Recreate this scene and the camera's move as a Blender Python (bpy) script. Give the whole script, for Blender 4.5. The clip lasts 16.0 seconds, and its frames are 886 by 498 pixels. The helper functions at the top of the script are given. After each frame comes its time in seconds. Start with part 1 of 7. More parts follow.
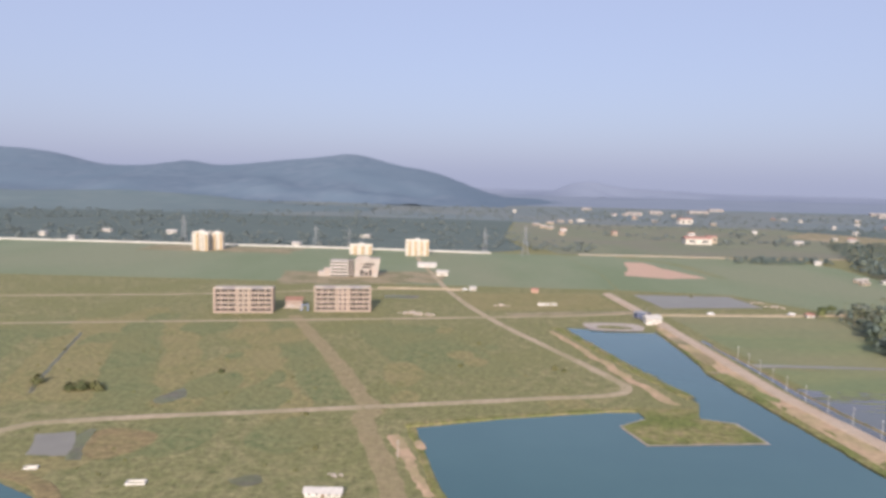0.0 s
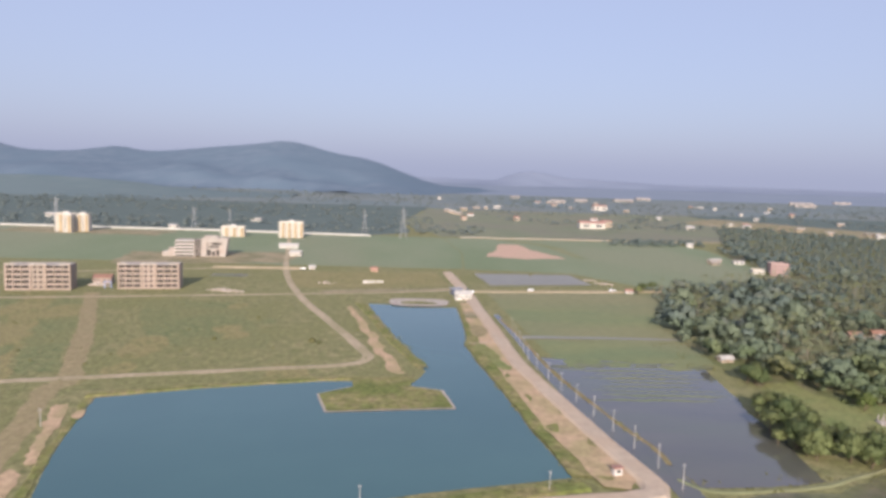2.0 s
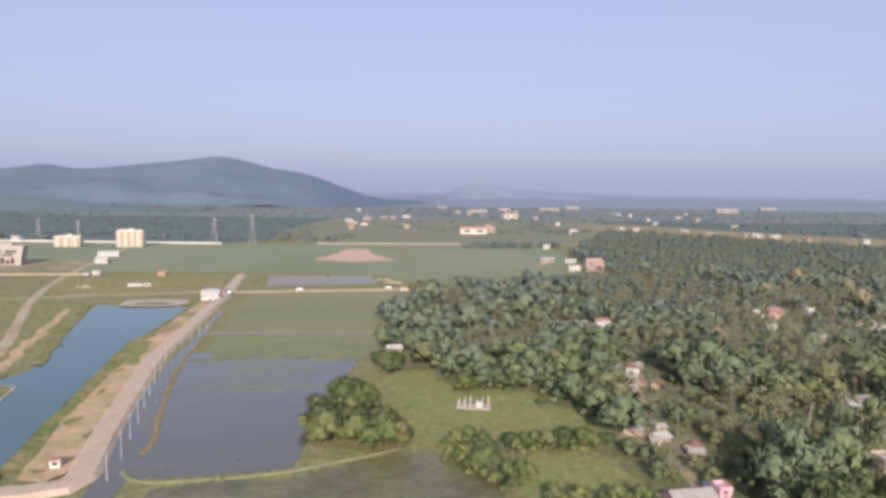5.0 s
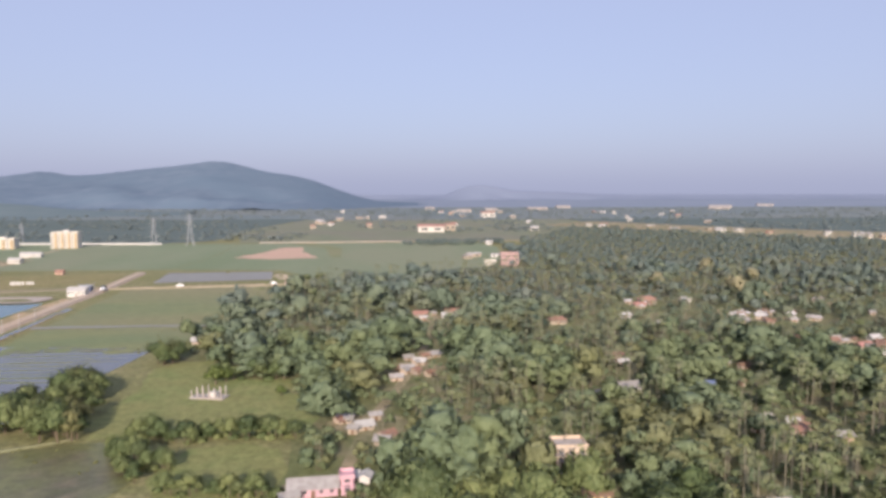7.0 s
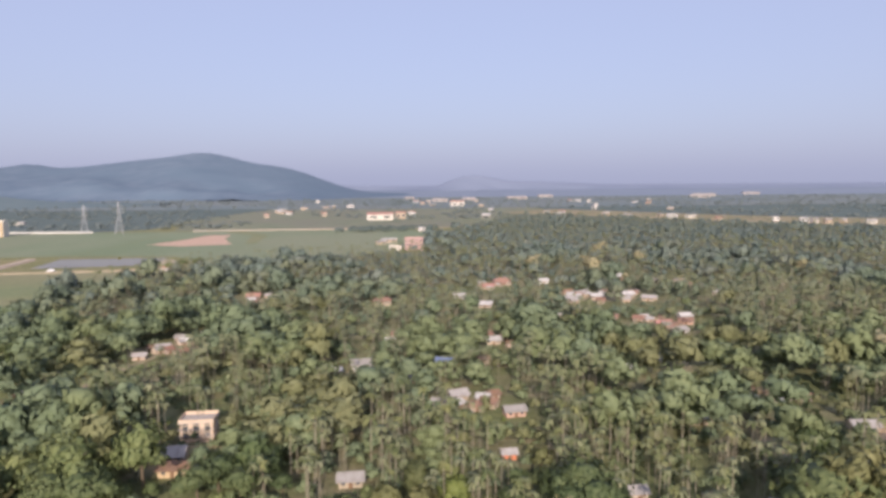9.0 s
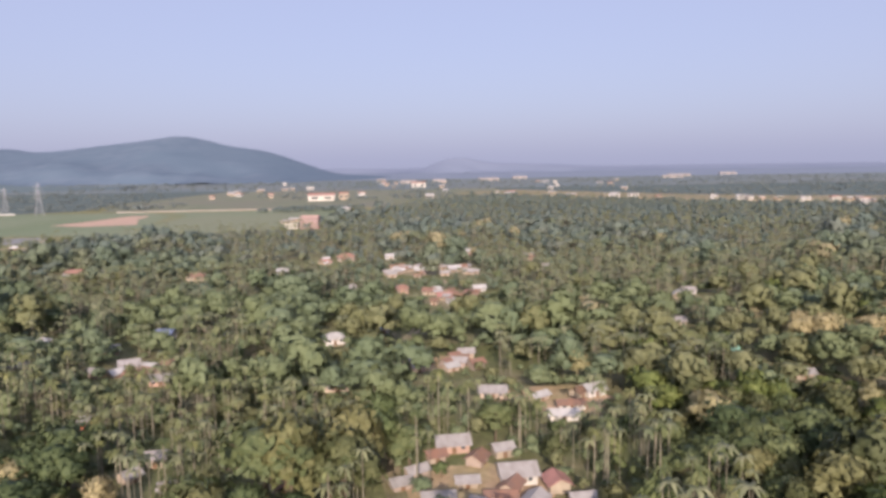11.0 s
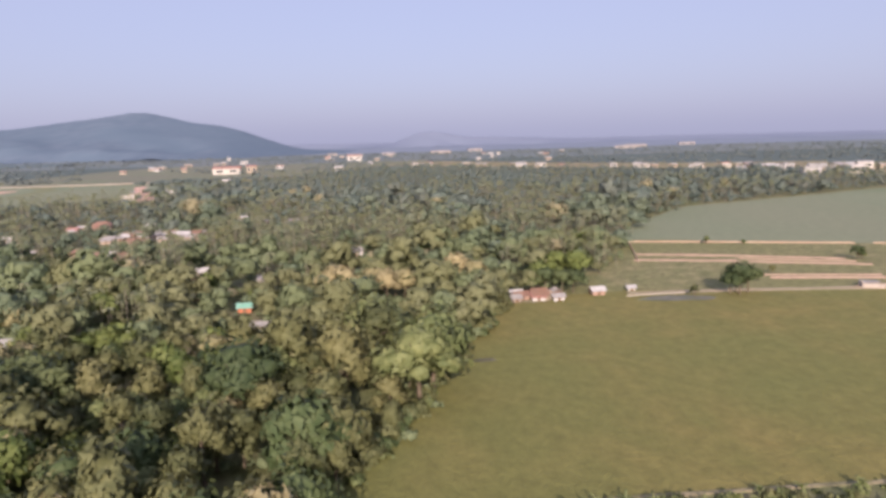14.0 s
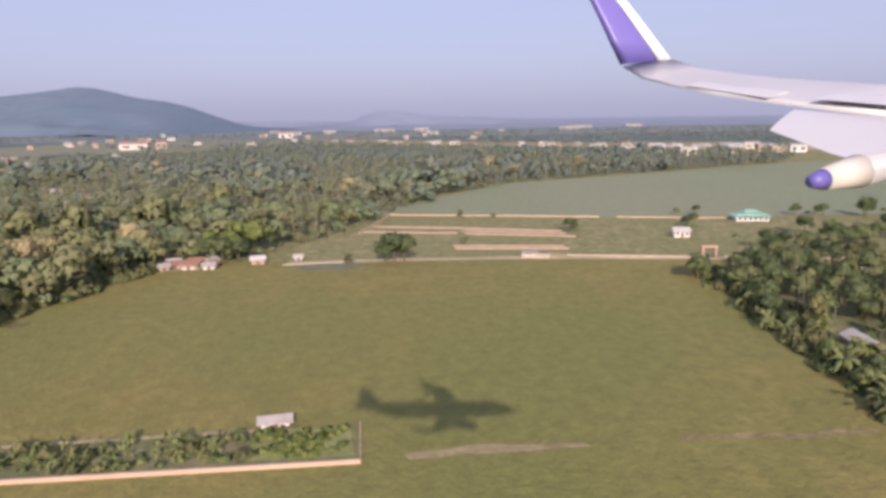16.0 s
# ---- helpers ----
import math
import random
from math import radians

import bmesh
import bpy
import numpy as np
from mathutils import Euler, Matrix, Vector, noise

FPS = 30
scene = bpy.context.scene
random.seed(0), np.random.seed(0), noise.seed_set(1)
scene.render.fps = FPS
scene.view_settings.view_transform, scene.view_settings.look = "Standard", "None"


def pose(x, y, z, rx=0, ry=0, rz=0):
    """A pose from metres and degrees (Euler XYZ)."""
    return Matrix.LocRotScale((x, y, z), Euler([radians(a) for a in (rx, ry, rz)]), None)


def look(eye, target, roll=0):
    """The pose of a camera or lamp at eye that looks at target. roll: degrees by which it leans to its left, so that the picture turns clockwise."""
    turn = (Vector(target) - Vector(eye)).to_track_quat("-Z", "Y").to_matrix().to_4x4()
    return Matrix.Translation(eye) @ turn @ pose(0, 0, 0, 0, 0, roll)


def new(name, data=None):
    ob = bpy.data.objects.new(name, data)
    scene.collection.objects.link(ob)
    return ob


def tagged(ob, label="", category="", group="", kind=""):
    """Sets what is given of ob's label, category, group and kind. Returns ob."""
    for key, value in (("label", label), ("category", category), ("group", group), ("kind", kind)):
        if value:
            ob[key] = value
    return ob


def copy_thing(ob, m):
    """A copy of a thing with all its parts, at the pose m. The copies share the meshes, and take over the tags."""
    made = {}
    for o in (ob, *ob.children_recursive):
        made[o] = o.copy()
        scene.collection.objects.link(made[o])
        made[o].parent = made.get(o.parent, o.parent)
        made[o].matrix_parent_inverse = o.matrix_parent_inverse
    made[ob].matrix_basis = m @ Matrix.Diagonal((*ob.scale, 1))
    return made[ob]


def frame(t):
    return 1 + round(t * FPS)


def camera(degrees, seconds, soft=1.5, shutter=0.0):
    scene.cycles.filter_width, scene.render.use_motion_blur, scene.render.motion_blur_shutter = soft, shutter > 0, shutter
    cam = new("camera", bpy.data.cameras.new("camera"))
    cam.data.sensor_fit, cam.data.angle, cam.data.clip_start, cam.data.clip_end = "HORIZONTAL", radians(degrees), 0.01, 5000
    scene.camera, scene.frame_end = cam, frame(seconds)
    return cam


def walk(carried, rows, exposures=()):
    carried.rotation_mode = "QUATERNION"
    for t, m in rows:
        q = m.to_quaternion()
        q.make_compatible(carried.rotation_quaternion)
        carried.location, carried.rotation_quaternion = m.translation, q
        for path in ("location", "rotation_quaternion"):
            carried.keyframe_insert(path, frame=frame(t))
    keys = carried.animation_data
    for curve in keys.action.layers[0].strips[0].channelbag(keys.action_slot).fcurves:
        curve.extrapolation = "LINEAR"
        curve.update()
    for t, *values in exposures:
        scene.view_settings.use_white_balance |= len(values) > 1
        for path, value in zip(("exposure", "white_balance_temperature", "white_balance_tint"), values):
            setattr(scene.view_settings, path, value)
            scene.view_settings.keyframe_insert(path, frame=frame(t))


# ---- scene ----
cam = camera(64.65, 16.0, soft=3.5)
PATH = [
    (0.0, pose(0.00, -0.00, 70.32, 84.46, -1.43, 1.41)),
    (0.5, pose(19.07, 1.27, 68.72, 84.42, -1.45, 0.89)),
    (1.0, pose(37.95, 2.51, 67.13, 84.20, -1.65, -0.27)),
    (1.5, pose(56.63, 3.72, 65.57, 83.96, -1.83, -1.35)),
    (2.0, pose(75.12, 4.88, 64.03, 83.78, -1.80, -2.16)),
    (2.5, pose(93.45, 6.00, 62.51, 83.95, -1.64, -2.71)),
    (3.0, pose(111.60, 7.07, 61.01, 84.30, -1.24, -3.13)),
    (3.5, pose(129.59, 8.08, 59.54, 84.65, -0.88, -3.72)),
    (4.0, pose(147.43, 9.03, 58.09, 84.80, -0.79, -4.32)),
    (4.5, pose(165.12, 9.92, 56.66, 84.98, -0.88, -5.06)),
    (7.0, pose(251.70, 13.17, 49.87, 85.30, 0.07, -4.00)),
    (7.5, pose(268.70, 13.55, 48.57, 85.36, 0.37, -3.62)),
    (8.0, pose(285.60, 13.83, 47.30, 85.26, 0.38, -3.66)),
    (10.5, pose(369.06, 13.48, 41.30, 83.45, 0.66, -3.83)),
    (11.0, pose(385.60, 13.03, 40.16, 83.24, 0.80, -3.99)),
    (11.5, pose(402.10, 12.44, 39.05, 82.97, 0.55, -4.09)),
    (12.0, pose(418.57, 11.71, 37.96, 82.62, 0.62, -4.08)),
    (12.5, pose(435.03, 10.82, 36.90, 82.32, 0.83, -4.36)),
    (13.0, pose(451.48, 9.78, 35.85, 82.04, 1.18, -4.46)),
    (13.5, pose(467.92, 8.58, 34.83, 81.66, 1.39, -4.78)),
    (14.0, pose(484.38, 7.22, 33.84, 81.18, 1.49, -4.94)),
    (14.5, pose(500.84, 5.68, 32.86, 80.81, 1.62, -5.14)),
    (15.0, pose(517.33, 3.97, 31.91, 80.67, 1.34, -5.81)),
    (15.5, pose(533.85, 2.08, 30.98, 80.51, 1.25, -6.59)),
    (16.0, pose(550.40, -0.00, 30.07, 79.53, 0.84, -7.47)),
]
walk(cam, PATH, [(0.0, 1.0, 6380, 17), (8.0, 1.0, 6400, 19), (12.0, 1.0, 6480, 24), (16.0, 1.0, 6520, 26)])
END = PATH[-1][1].translation

# ---- world and sun ----
SUN_EL, SUN_AZ = radians(23.0), radians(4.0)
world = bpy.data.worlds.new("sky")
scene.world = world
world.use_nodes = True
wn = world.node_tree.nodes
sky = wn.new("ShaderNodeTexSky")
sky.sky_type, sky.sun_disc = "NISHITA", False
sky.sun_elevation, sky.sun_rotation = SUN_EL, math.pi + SUN_AZ
sky.air_density, sky.dust_density, sky.ozone_density = 1.0, 3.0, 3.0
wl = world.node_tree.links
clear = wn["Background"]
wl.new(sky.outputs[0], clear.inputs[0])
clear.inputs[1].default_value = 0.1
# the thin even haze that veils the whole sky
veil = wn.new("ShaderNodeBackground")
veil.inputs[0].default_value, veil.inputs[1].default_value = (0.250, 0.278, 0.372, 1), 0.97
both = wn.new("ShaderNodeMixShader")
both.inputs[0].default_value = 0.74
wl.new(clear.outputs[0], both.inputs[1])
wl.new(veil.outputs[0], both.inputs[2])
wl.new(both.outputs[0], wn["World Output"].inputs[0])
sun_data = bpy.data.lights.new("sun", "SUN")
sun_data.energy, sun_data.angle, sun_data.color = 2.85, radians(0.6), (1.0, 0.89, 0.73)
sun = new("sun", sun_data)
sun.matrix_world = look((0, 0, 300), (0.07, 1.0, 300 - math.tan(SUN_EL)))


# ---- materials ----
def material(name, a, b, scale=0.3, rough=0.85, c=None, scale2=0.03, bump=0.0, bump_scale=4.0, vary=0.0, metal=0.0, spec=0.3, lo=0.35, hi=0.65, stretch=None, tuft=0.0):
    """Two colours mixed by noise, a third at a wider scale, fine relief, and a shade of its own for each object."""
    m = bpy.data.materials.new(name)
    m.use_nodes = True
    n, l = m.node_tree.nodes, m.node_tree.links
    bsdf = n["Principled BSDF"]
    bsdf.inputs["Roughness"].default_value = rough
    bsdf.inputs["Metallic"].default_value = metal
    bsdf.inputs["Specular IOR Level"].default_value = spec
    tc = n.new("ShaderNodeTexCoord")
    co = tc.outputs["Object"]
    if stretch:
        mp = n.new("ShaderNodeMapping")
        mp.inputs["Scale"].default_value = stretch
        l.new(co, mp.inputs["Vector"])
        co = mp.outputs["Vector"]

    def noise_fac(s, d, lo, hi):
        t = n.new("ShaderNodeTexNoise")
        t.inputs["Scale"].default_value, t.inputs["Detail"].default_value = s, d
        l.new(co, t.inputs["Vector"])
        r = n.new("ShaderNodeMapRange")
        r.inputs["From Min"].default_value, r.inputs["From Max"].default_value = lo, hi
        l.new(t.outputs["Fac"], r.inputs["Value"])
        return r.outputs["Result"]

    def mix(fac, x, y):
        q = n.new("ShaderNodeMix")
        q.data_type = "RGBA"
        l.new(fac, q.inputs["Factor"])
        for k, v in ((6, x), (7, y)):
            if isinstance(v, tuple):
                q.inputs[k].default_value = (*v, 1)
            else:
                l.new(v, q.inputs[k])
        return q.outputs[2]

    col = mix(noise_fac(scale, 6, lo, hi), a, b)
    if c:
        col = mix(noise_fac(scale2, 4, 0.42, 0.62), col, c)
    if tuft:
        # darker and lighter tufts, a stride or two across
        hs = n.new("ShaderNodeHueSaturation")
        mr = n.new("ShaderNodeMapRange")
        tx = n.new("ShaderNodeTexNoise")
        tx.inputs["Scale"].default_value, tx.inputs["Detail"].default_value, tx.inputs["Roughness"].default_value = 0.55, 8, 0.75
        l.new(co, tx.inputs["Vector"])
        mr.inputs["From Min"].default_value, mr.inputs["From Max"].default_value = 0.3, 0.7
        mr.inputs["To Min"].default_value, mr.inputs["To Max"].default_value = 1 - tuft, 1 + tuft
        l.new(tx.outputs["Fac"], mr.inputs["Value"])
        l.new(mr.outputs["Result"], hs.inputs["Value"])
        l.new(col, hs.inputs["Color"])
        col = hs.outputs["Color"]
    if vary:
        oi = n.new("ShaderNodeObjectInfo")
        hsv = n.new("ShaderNodeHueSaturation")
        r = n.new("ShaderNodeMapRange")
        r.inputs["To Min"].default_value, r.inputs["To Max"].default_value = 1 - vary, 1 + vary
        l.new(oi.outputs["Random"], r.inputs["Value"])
        l.new(r.outputs["Result"], hsv.inputs["Value"])
        r2 = n.new("ShaderNodeMapRange")
        r2.inputs["To Min"].default_value, r2.inputs["To Max"].default_value = 0.5 + vary * 0.08, 0.5 - vary * 0.08
        l.new(oi.outputs["Random"], r2.inputs["Value"])
        l.new(r2.outputs["Result"], hsv.inputs["Hue"])
        l.new(col, hsv.inputs["Color"])
        col = hsv.outputs["Color"]
    l.new(col, bsdf.inputs["Base Color"])
    if bump:
        t = n.new("ShaderNodeTexNoise")
        t.inputs["Scale"].default_value, t.inputs["Detail"].default_value = bump_scale, 5
        l.new(co, t.inputs["Vector"])
        bp = n.new("ShaderNodeBump")
        bp.inputs["Strength"].default_value, bp.inputs["Distance"].default_value = bump, 0.3
        l.new(t.outputs["Fac"], bp.inputs["Height"])
        l.new(bp.outputs["Normal"], bsdf.inputs["Normal"])
    return m


def sheet_metal(name, a, b, rib=9.0, rough=0.45, metal=0.3):
    """Corrugated roof sheet: ribs along the slope, rust and dirt over it."""
    m = material(name, a, b, 0.9, rough, None, bump=0, vary=0.12, metal=metal)
    n, l = m.node_tree.nodes, m.node_tree.links
    wv = n.new("ShaderNodeTexWave")
    wv.bands_direction, wv.inputs["Scale"].default_value = "X", rib
    tc = n.new("ShaderNodeTexCoord")
    l.new(tc.outputs["Object"], wv.inputs["Vector"])
    bp = n.new("ShaderNodeBump")
    bp.inputs["Strength"].default_value, bp.inputs["Distance"].default_value = 0.4, 0.05
    l.new(wv.outputs["Fac"], bp.inputs["Height"])
    l.new(bp.outputs["Normal"], n["Principled BSDF"].inputs["Normal"])
    return m


GRASS = material("grass_rough", (0.152, 0.159, 0.064), (0.268, 0.239, 0.119), 0.22, 0.95, (0.190, 0.187, 0.078), 0.03, 0.9, 0.9, lo=0.32, hi=0.68, tuft=0.55)
GRASS_GREEN = material("grass_green_strip", (0.138, 0.160, 0.068), (0.204, 0.204, 0.092), 0.25, 0.95, (0.190, 0.188, 0.082), 0.03, 0.5, 1.5, tuft=0.5)
GRASS_DRY = material("grass_dry", (0.262, 0.222, 0.100), (0.182, 0.178, 0.072), 0.28, 0.95, (0.245, 0.212, 0.098), 0.05, 0.6, 1.5, tuft=0.5)
MEADOW = material("meadow_grass", (0.226, 0.188, 0.061), (0.162, 0.157, 0.047), 0.13, 0.95, (0.164, 0.166, 0.050), 0.022, 0.7, 1.6, stretch=(1, 0.75, 1), tuft=0.26, lo=0.28, hi=0.72)
PASTURE = material("pasture_grass", (0.164, 0.198, 0.068), (0.224, 0.226, 0.088), 0.15, 0.95, (0.205, 0.206, 0.078), 0.05, 0.6, 1.5, tuft=0.4)
PADDY = material("paddy_green", (0.170, 0.213, 0.119), (0.204, 0.239, 0.146), 0.02, 0.95, (0.217, 0.234, 0.146), 0.008, 0.3, 0.8, stretch=(1, 0.35, 1), tuft=0.14)
PADDY_OLIVE = material("paddy_olive", (0.202, 0.220, 0.105), (0.162, 0.198, 0.099), 0.05, 0.95, (0.224, 0.215, 0.116), 0.015, 0.4, 1.0, stretch=(0.4, 1, 1), tuft=0.25)
SOIL = material("forest_soil", (0.125, 0.135, 0.058), (0.22, 0.19, 0.11), 0.2, 0.95, (0.135, 0.15, 0.06), 0.04, 0.6, 1.0, tuft=0.4)
DIRT = material("dirt_track", (0.36, 0.29, 0.19), (0.26, 0.22, 0.13), 0.25, 0.95, (0.20, 0.185, 0.10), 0.06, 0.5, 2.0, tuft=0.4)
TRACK = material("grassy_track", (0.32, 0.25, 0.145), (0.245, 0.205, 0.105), 0.3, 0.95, (0.28, 0.23, 0.125), 0.06, 0.5, 2.0, tuft=0.35)
ROAD = material("gravel_road", (0.46, 0.37, 0.26), (0.37, 0.30, 0.20), 0.4, 0.95, (0.33, 0.28, 0.17), 0.05, 0.4, 3.0, tuft=0.2)
PAVED = material("concrete_road", (0.50, 0.40, 0.305), (0.42, 0.34, 0.26), 0.35, 0.9, (0.46, 0.355, 0.26), 0.05, 0.3, 3.0, tuft=0.12)
CLAY = material("red_clay", (0.50, 0.35, 0.225), (0.44, 0.315, 0.20), 0.22, 0.95, (0.36, 0.29, 0.155), 0.1, 0.6, 1.6, tuft=0.3)
BANK = material("bank_grass", (0.19, 0.19, 0.06), (0.27, 0.22, 0.11), 0.35, 0.95, (0.14, 0.16, 0.045), 0.09, 0.7, 1.6, tuft=0.6)
POND = material("pond_water", (0.056, 0.124, 0.130), (0.062, 0.134, 0.138), 0.03, 0.12, (0.05, 0.115, 0.124), 0.012, bump=0.04, bump_scale=1.4, spec=0.35)
FLOOD = material("flood_water", (0.095, 0.092, 0.085), (0.120, 0.112, 0.096), 0.06, 0.06, (0.105, 0.108, 0.085), 0.05, 0.02, 1.2, spec=0.55, stretch=(0.5, 1.2, 1))
SHALLOW = material("muddy_shallows", (0.158, 0.138, 0.086), (0.098, 0.102, 0.050), 0.22, 0.42, (0.15, 0.155, 0.066), 0.07, 0.3, 1.2, spec=0.3, tuft=0.4)
LEAF_DARK = material("leaf_dark", (0.056, 0.081, 0.032), (0.114, 0.144, 0.060), 1.6, 0.7, vary=0.28)
LEAF_OLIVE = material("leaf_olive", (0.089, 0.098, 0.038), (0.167, 0.174, 0.074), 1.6, 0.7, vary=0.3)
LEAF_MID = material("leaf_mid", (0.085, 0.117, 0.042), (0.167, 0.199, 0.081), 1.6, 0.7, vary=0.28)
LEAF_BRIGHT = material("leaf_bright", (0.087, 0.124, 0.031), (0.178, 0.209, 0.063), 1.6, 0.65, vary=0.2)
LEAF_PALE = material("leaf_flowering", (0.27, 0.242, 0.115), (0.44, 0.39, 0.215), 1.8, 0.8, vary=0.2)
LEAF_PALM = material("leaf_palm", (0.087, 0.110, 0.042), (0.189, 0.204, 0.081), 1.6, 0.6, vary=0.3)
LEAF_BANANA = material("leaf_banana", (0.13, 0.16, 0.05), (0.19, 0.20, 0.08), 0.9, 0.5, vary=0.2)
# woods leaves, lightened in the colour to make up for thin haze
WOODS_DARK = material("woods_leaf_dark", (0.096, 0.133, 0.076), (0.176, 0.217, 0.127), 1.3, 0.75, (0.133, 0.175, 0.094), 0.05)
WOODS_OLIVE = material("woods_leaf_olive", (0.123, 0.136, 0.064), (0.212, 0.217, 0.110), 1.3, 0.75, (0.165, 0.176, 0.081), 0.05)
WOODS_MID = material("woods_leaf_mid", (0.111, 0.147, 0.074), (0.195, 0.230, 0.122), 1.3, 0.75, (0.153, 0.186, 0.089), 0.05)
WOODS_PALM = material("woods_leaf_palm", (0.120, 0.143, 0.073), (0.265, 0.271, 0.153), 0.4, 0.7, (0.194, 0.211, 0.098), 0.04)
WOODS_BRIGHT = material("woods_leaf_bright", (0.102, 0.138, 0.037), (0.168, 0.199, 0.061), 1.2, 0.75)
# far leaves are blued and paled: distance haze put into the base colour
WOODS_FAR = material("woods_far_leaf_hazed", (0.114, 0.152, 0.140), (0.153, 0.191, 0.174), 0.12, 0.8, (0.133, 0.172, 0.159), 0.02, lo=0.35, hi=0.65)
WOODS_HORIZON = material("woods_horizon_leaf_hazed", (0.145, 0.180, 0.176), (0.186, 0.218, 0.208), 0.05, 0.8, (0.162, 0.197, 0.191), 0.01)
# far fields: greyed and lightened in the colour to suggest haze
FIELD_FAR = material("far_field_hazed", (0.162, 0.186, 0.116), (0.205, 0.211, 0.138), 0.03, 0.95, (0.194, 0.189, 0.138), 0.01, tuft=0.2)
# leaf colours of the farther belt, blued and paled to imitate haze
BEYOND = {0: material("woods_beyond_dark_hazed", (0.105, 0.143, 0.098), (0.154, 0.196, 0.136), 1.3, 0.75, (0.128, 0.167, 0.112), 0.05), 1: material("woods_beyond_olive_hazed", (0.138, 0.163, 0.106), (0.204, 0.226, 0.150), 1.3, 0.75, (0.167, 0.191, 0.123), 0.05),
          2: material("woods_beyond_mid_hazed", (0.120, 0.156, 0.103), (0.179, 0.216, 0.144), 1.3, 0.75, (0.149, 0.182, 0.119), 0.05), 3: material("woods_beyond_bright_hazed", (0.142, 0.183, 0.094), (0.206, 0.241, 0.132), 1.2, 0.75)}
# outermost belt: still more haze mixed into the leaf colours
OUTER = {0: material("woods_outer_dark_hazed", (0.104, 0.141, 0.118), (0.146, 0.185, 0.156), 1.3, 0.75, (0.124, 0.162, 0.134), 0.05), 1: material("woods_outer_olive_hazed", (0.130, 0.157, 0.129), (0.184, 0.208, 0.170), 1.3, 0.75, (0.155, 0.180, 0.147), 0.05),
         2: material("woods_outer_mid_hazed", (0.116, 0.152, 0.123), (0.166, 0.200, 0.164), 1.3, 0.75, (0.140, 0.172, 0.139), 0.05), 3: material("woods_outer_bright_hazed", (0.133, 0.169, 0.112), (0.184, 0.219, 0.149), 1.2, 0.75)}
PALE_WOODS = material("woods_flowering_leaf", (0.22, 0.205, 0.115), (0.34, 0.31, 0.19), 1.2, 0.8)

def leafy(m, share=0.12):
    """Lets some of the sunlight through the leaves."""
    n, l = m.node_tree.nodes, m.node_tree.links
    bsdf = n["Principled BSDF"]
    tr, mx = n.new("ShaderNodeBsdfTranslucent"), n.new("ShaderNodeMixShader")
    l.new(bsdf.inputs["Base Color"].links[0].from_socket, tr.inputs["Color"])
    mx.inputs[0].default_value = share
    l.new(bsdf.outputs[0], mx.inputs[1])
    l.new(tr.outputs[0], mx.inputs[2])
    l.new(mx.outputs[0], n["Material Output"].inputs[0])


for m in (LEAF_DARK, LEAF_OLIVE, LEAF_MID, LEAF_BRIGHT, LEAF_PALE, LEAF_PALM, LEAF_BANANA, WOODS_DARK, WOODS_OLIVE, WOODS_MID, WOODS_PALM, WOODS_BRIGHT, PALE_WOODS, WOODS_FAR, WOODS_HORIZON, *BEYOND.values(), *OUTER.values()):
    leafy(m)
BARK = material("bark", (0.16, 0.125, 0.085), (0.10, 0.08, 0.055), 1.5, 0.95, bump=0.5, bump_scale=6)
PALM_BARK = material("palm_bark", (0.30, 0.27, 0.20), (0.20, 0.18, 0.13), 1.2, 0.9, bump=0.3, bump_scale=9)
# hills and distant plains: the blue of haze is painted into the base colour
HILL = material("forested_hill_hazed", (0.127, 0.172, 0.226), (0.156, 0.201, 0.253), 0.02, 1.0, (0.137, 0.187, 0.240), 0.004, 0.9, 0.05, spec=0.0)
FOOTHILL = material("forested_foothill_hazed", (0.138, 0.184, 0.198), (0.164, 0.206, 0.215), 0.02, 1.0, (0.153, 0.197, 0.209), 0.006, 0.7, 0.06, spec=0.0)
PLAIN_FAR = material("wooded_plain_hazed", (0.167, 0.207, 0.218), (0.197, 0.232, 0.238), 0.01, 1.0, (0.211, 0.232, 0.226), 0.004, spec=0.0)
# floor of the far woods, paled and blued in its colour as haze
PLAIN_NEAR = material("far_floor_hazed", (0.119, 0.153, 0.146), (0.148, 0.180, 0.170), 0.03, 1.0, (0.134, 0.165, 0.157), 0.012, spec=0.0, tuft=0.15)
DISTANT = material("distant_plain_hazed", (0.216, 0.254, 0.314), (0.243, 0.281, 0.341), 0.004, 1.0, spec=0.0)
HILL_FAR = material("distant_hill_hazed", (0.205, 0.240, 0.315), (0.220, 0.255, 0.33), 0.003, 1.0, spec=0.0)
CREAM = material("cream_render", (0.57, 0.535, 0.475), (0.51, 0.48, 0.425), 0.5, 0.9, vary=0.05)
PEACH = material("peach_render", (0.60, 0.47, 0.35), (0.52, 0.41, 0.31), 0.5, 0.9)
NAVY = material("dark_blue_paint", (0.10, 0.12, 0.19), (0.08, 0.10, 0.16), 0.5, 0.6)
OCHRE = material("ochre_render", (0.48, 0.36, 0.22), (0.43, 0.33, 0.21), 0.5, 0.9)
WHITE = material("white_paint", (0.62, 0.60, 0.57), (0.50, 0.48, 0.45), 0.4, 0.8, vary=0.06)
CONCRETE = material("raw_concrete", (0.44, 0.40, 0.36), (0.35, 0.32, 0.29), 0.35, 0.95, (0.40, 0.34, 0.30), 0.12, 0.2, 3.0)
BRICK = material("raw_brick", (0.403, 0.319, 0.263), (0.325, 0.263, 0.224), 0.8, 0.95, vary=0.1, bump=0.2, bump_scale=5)
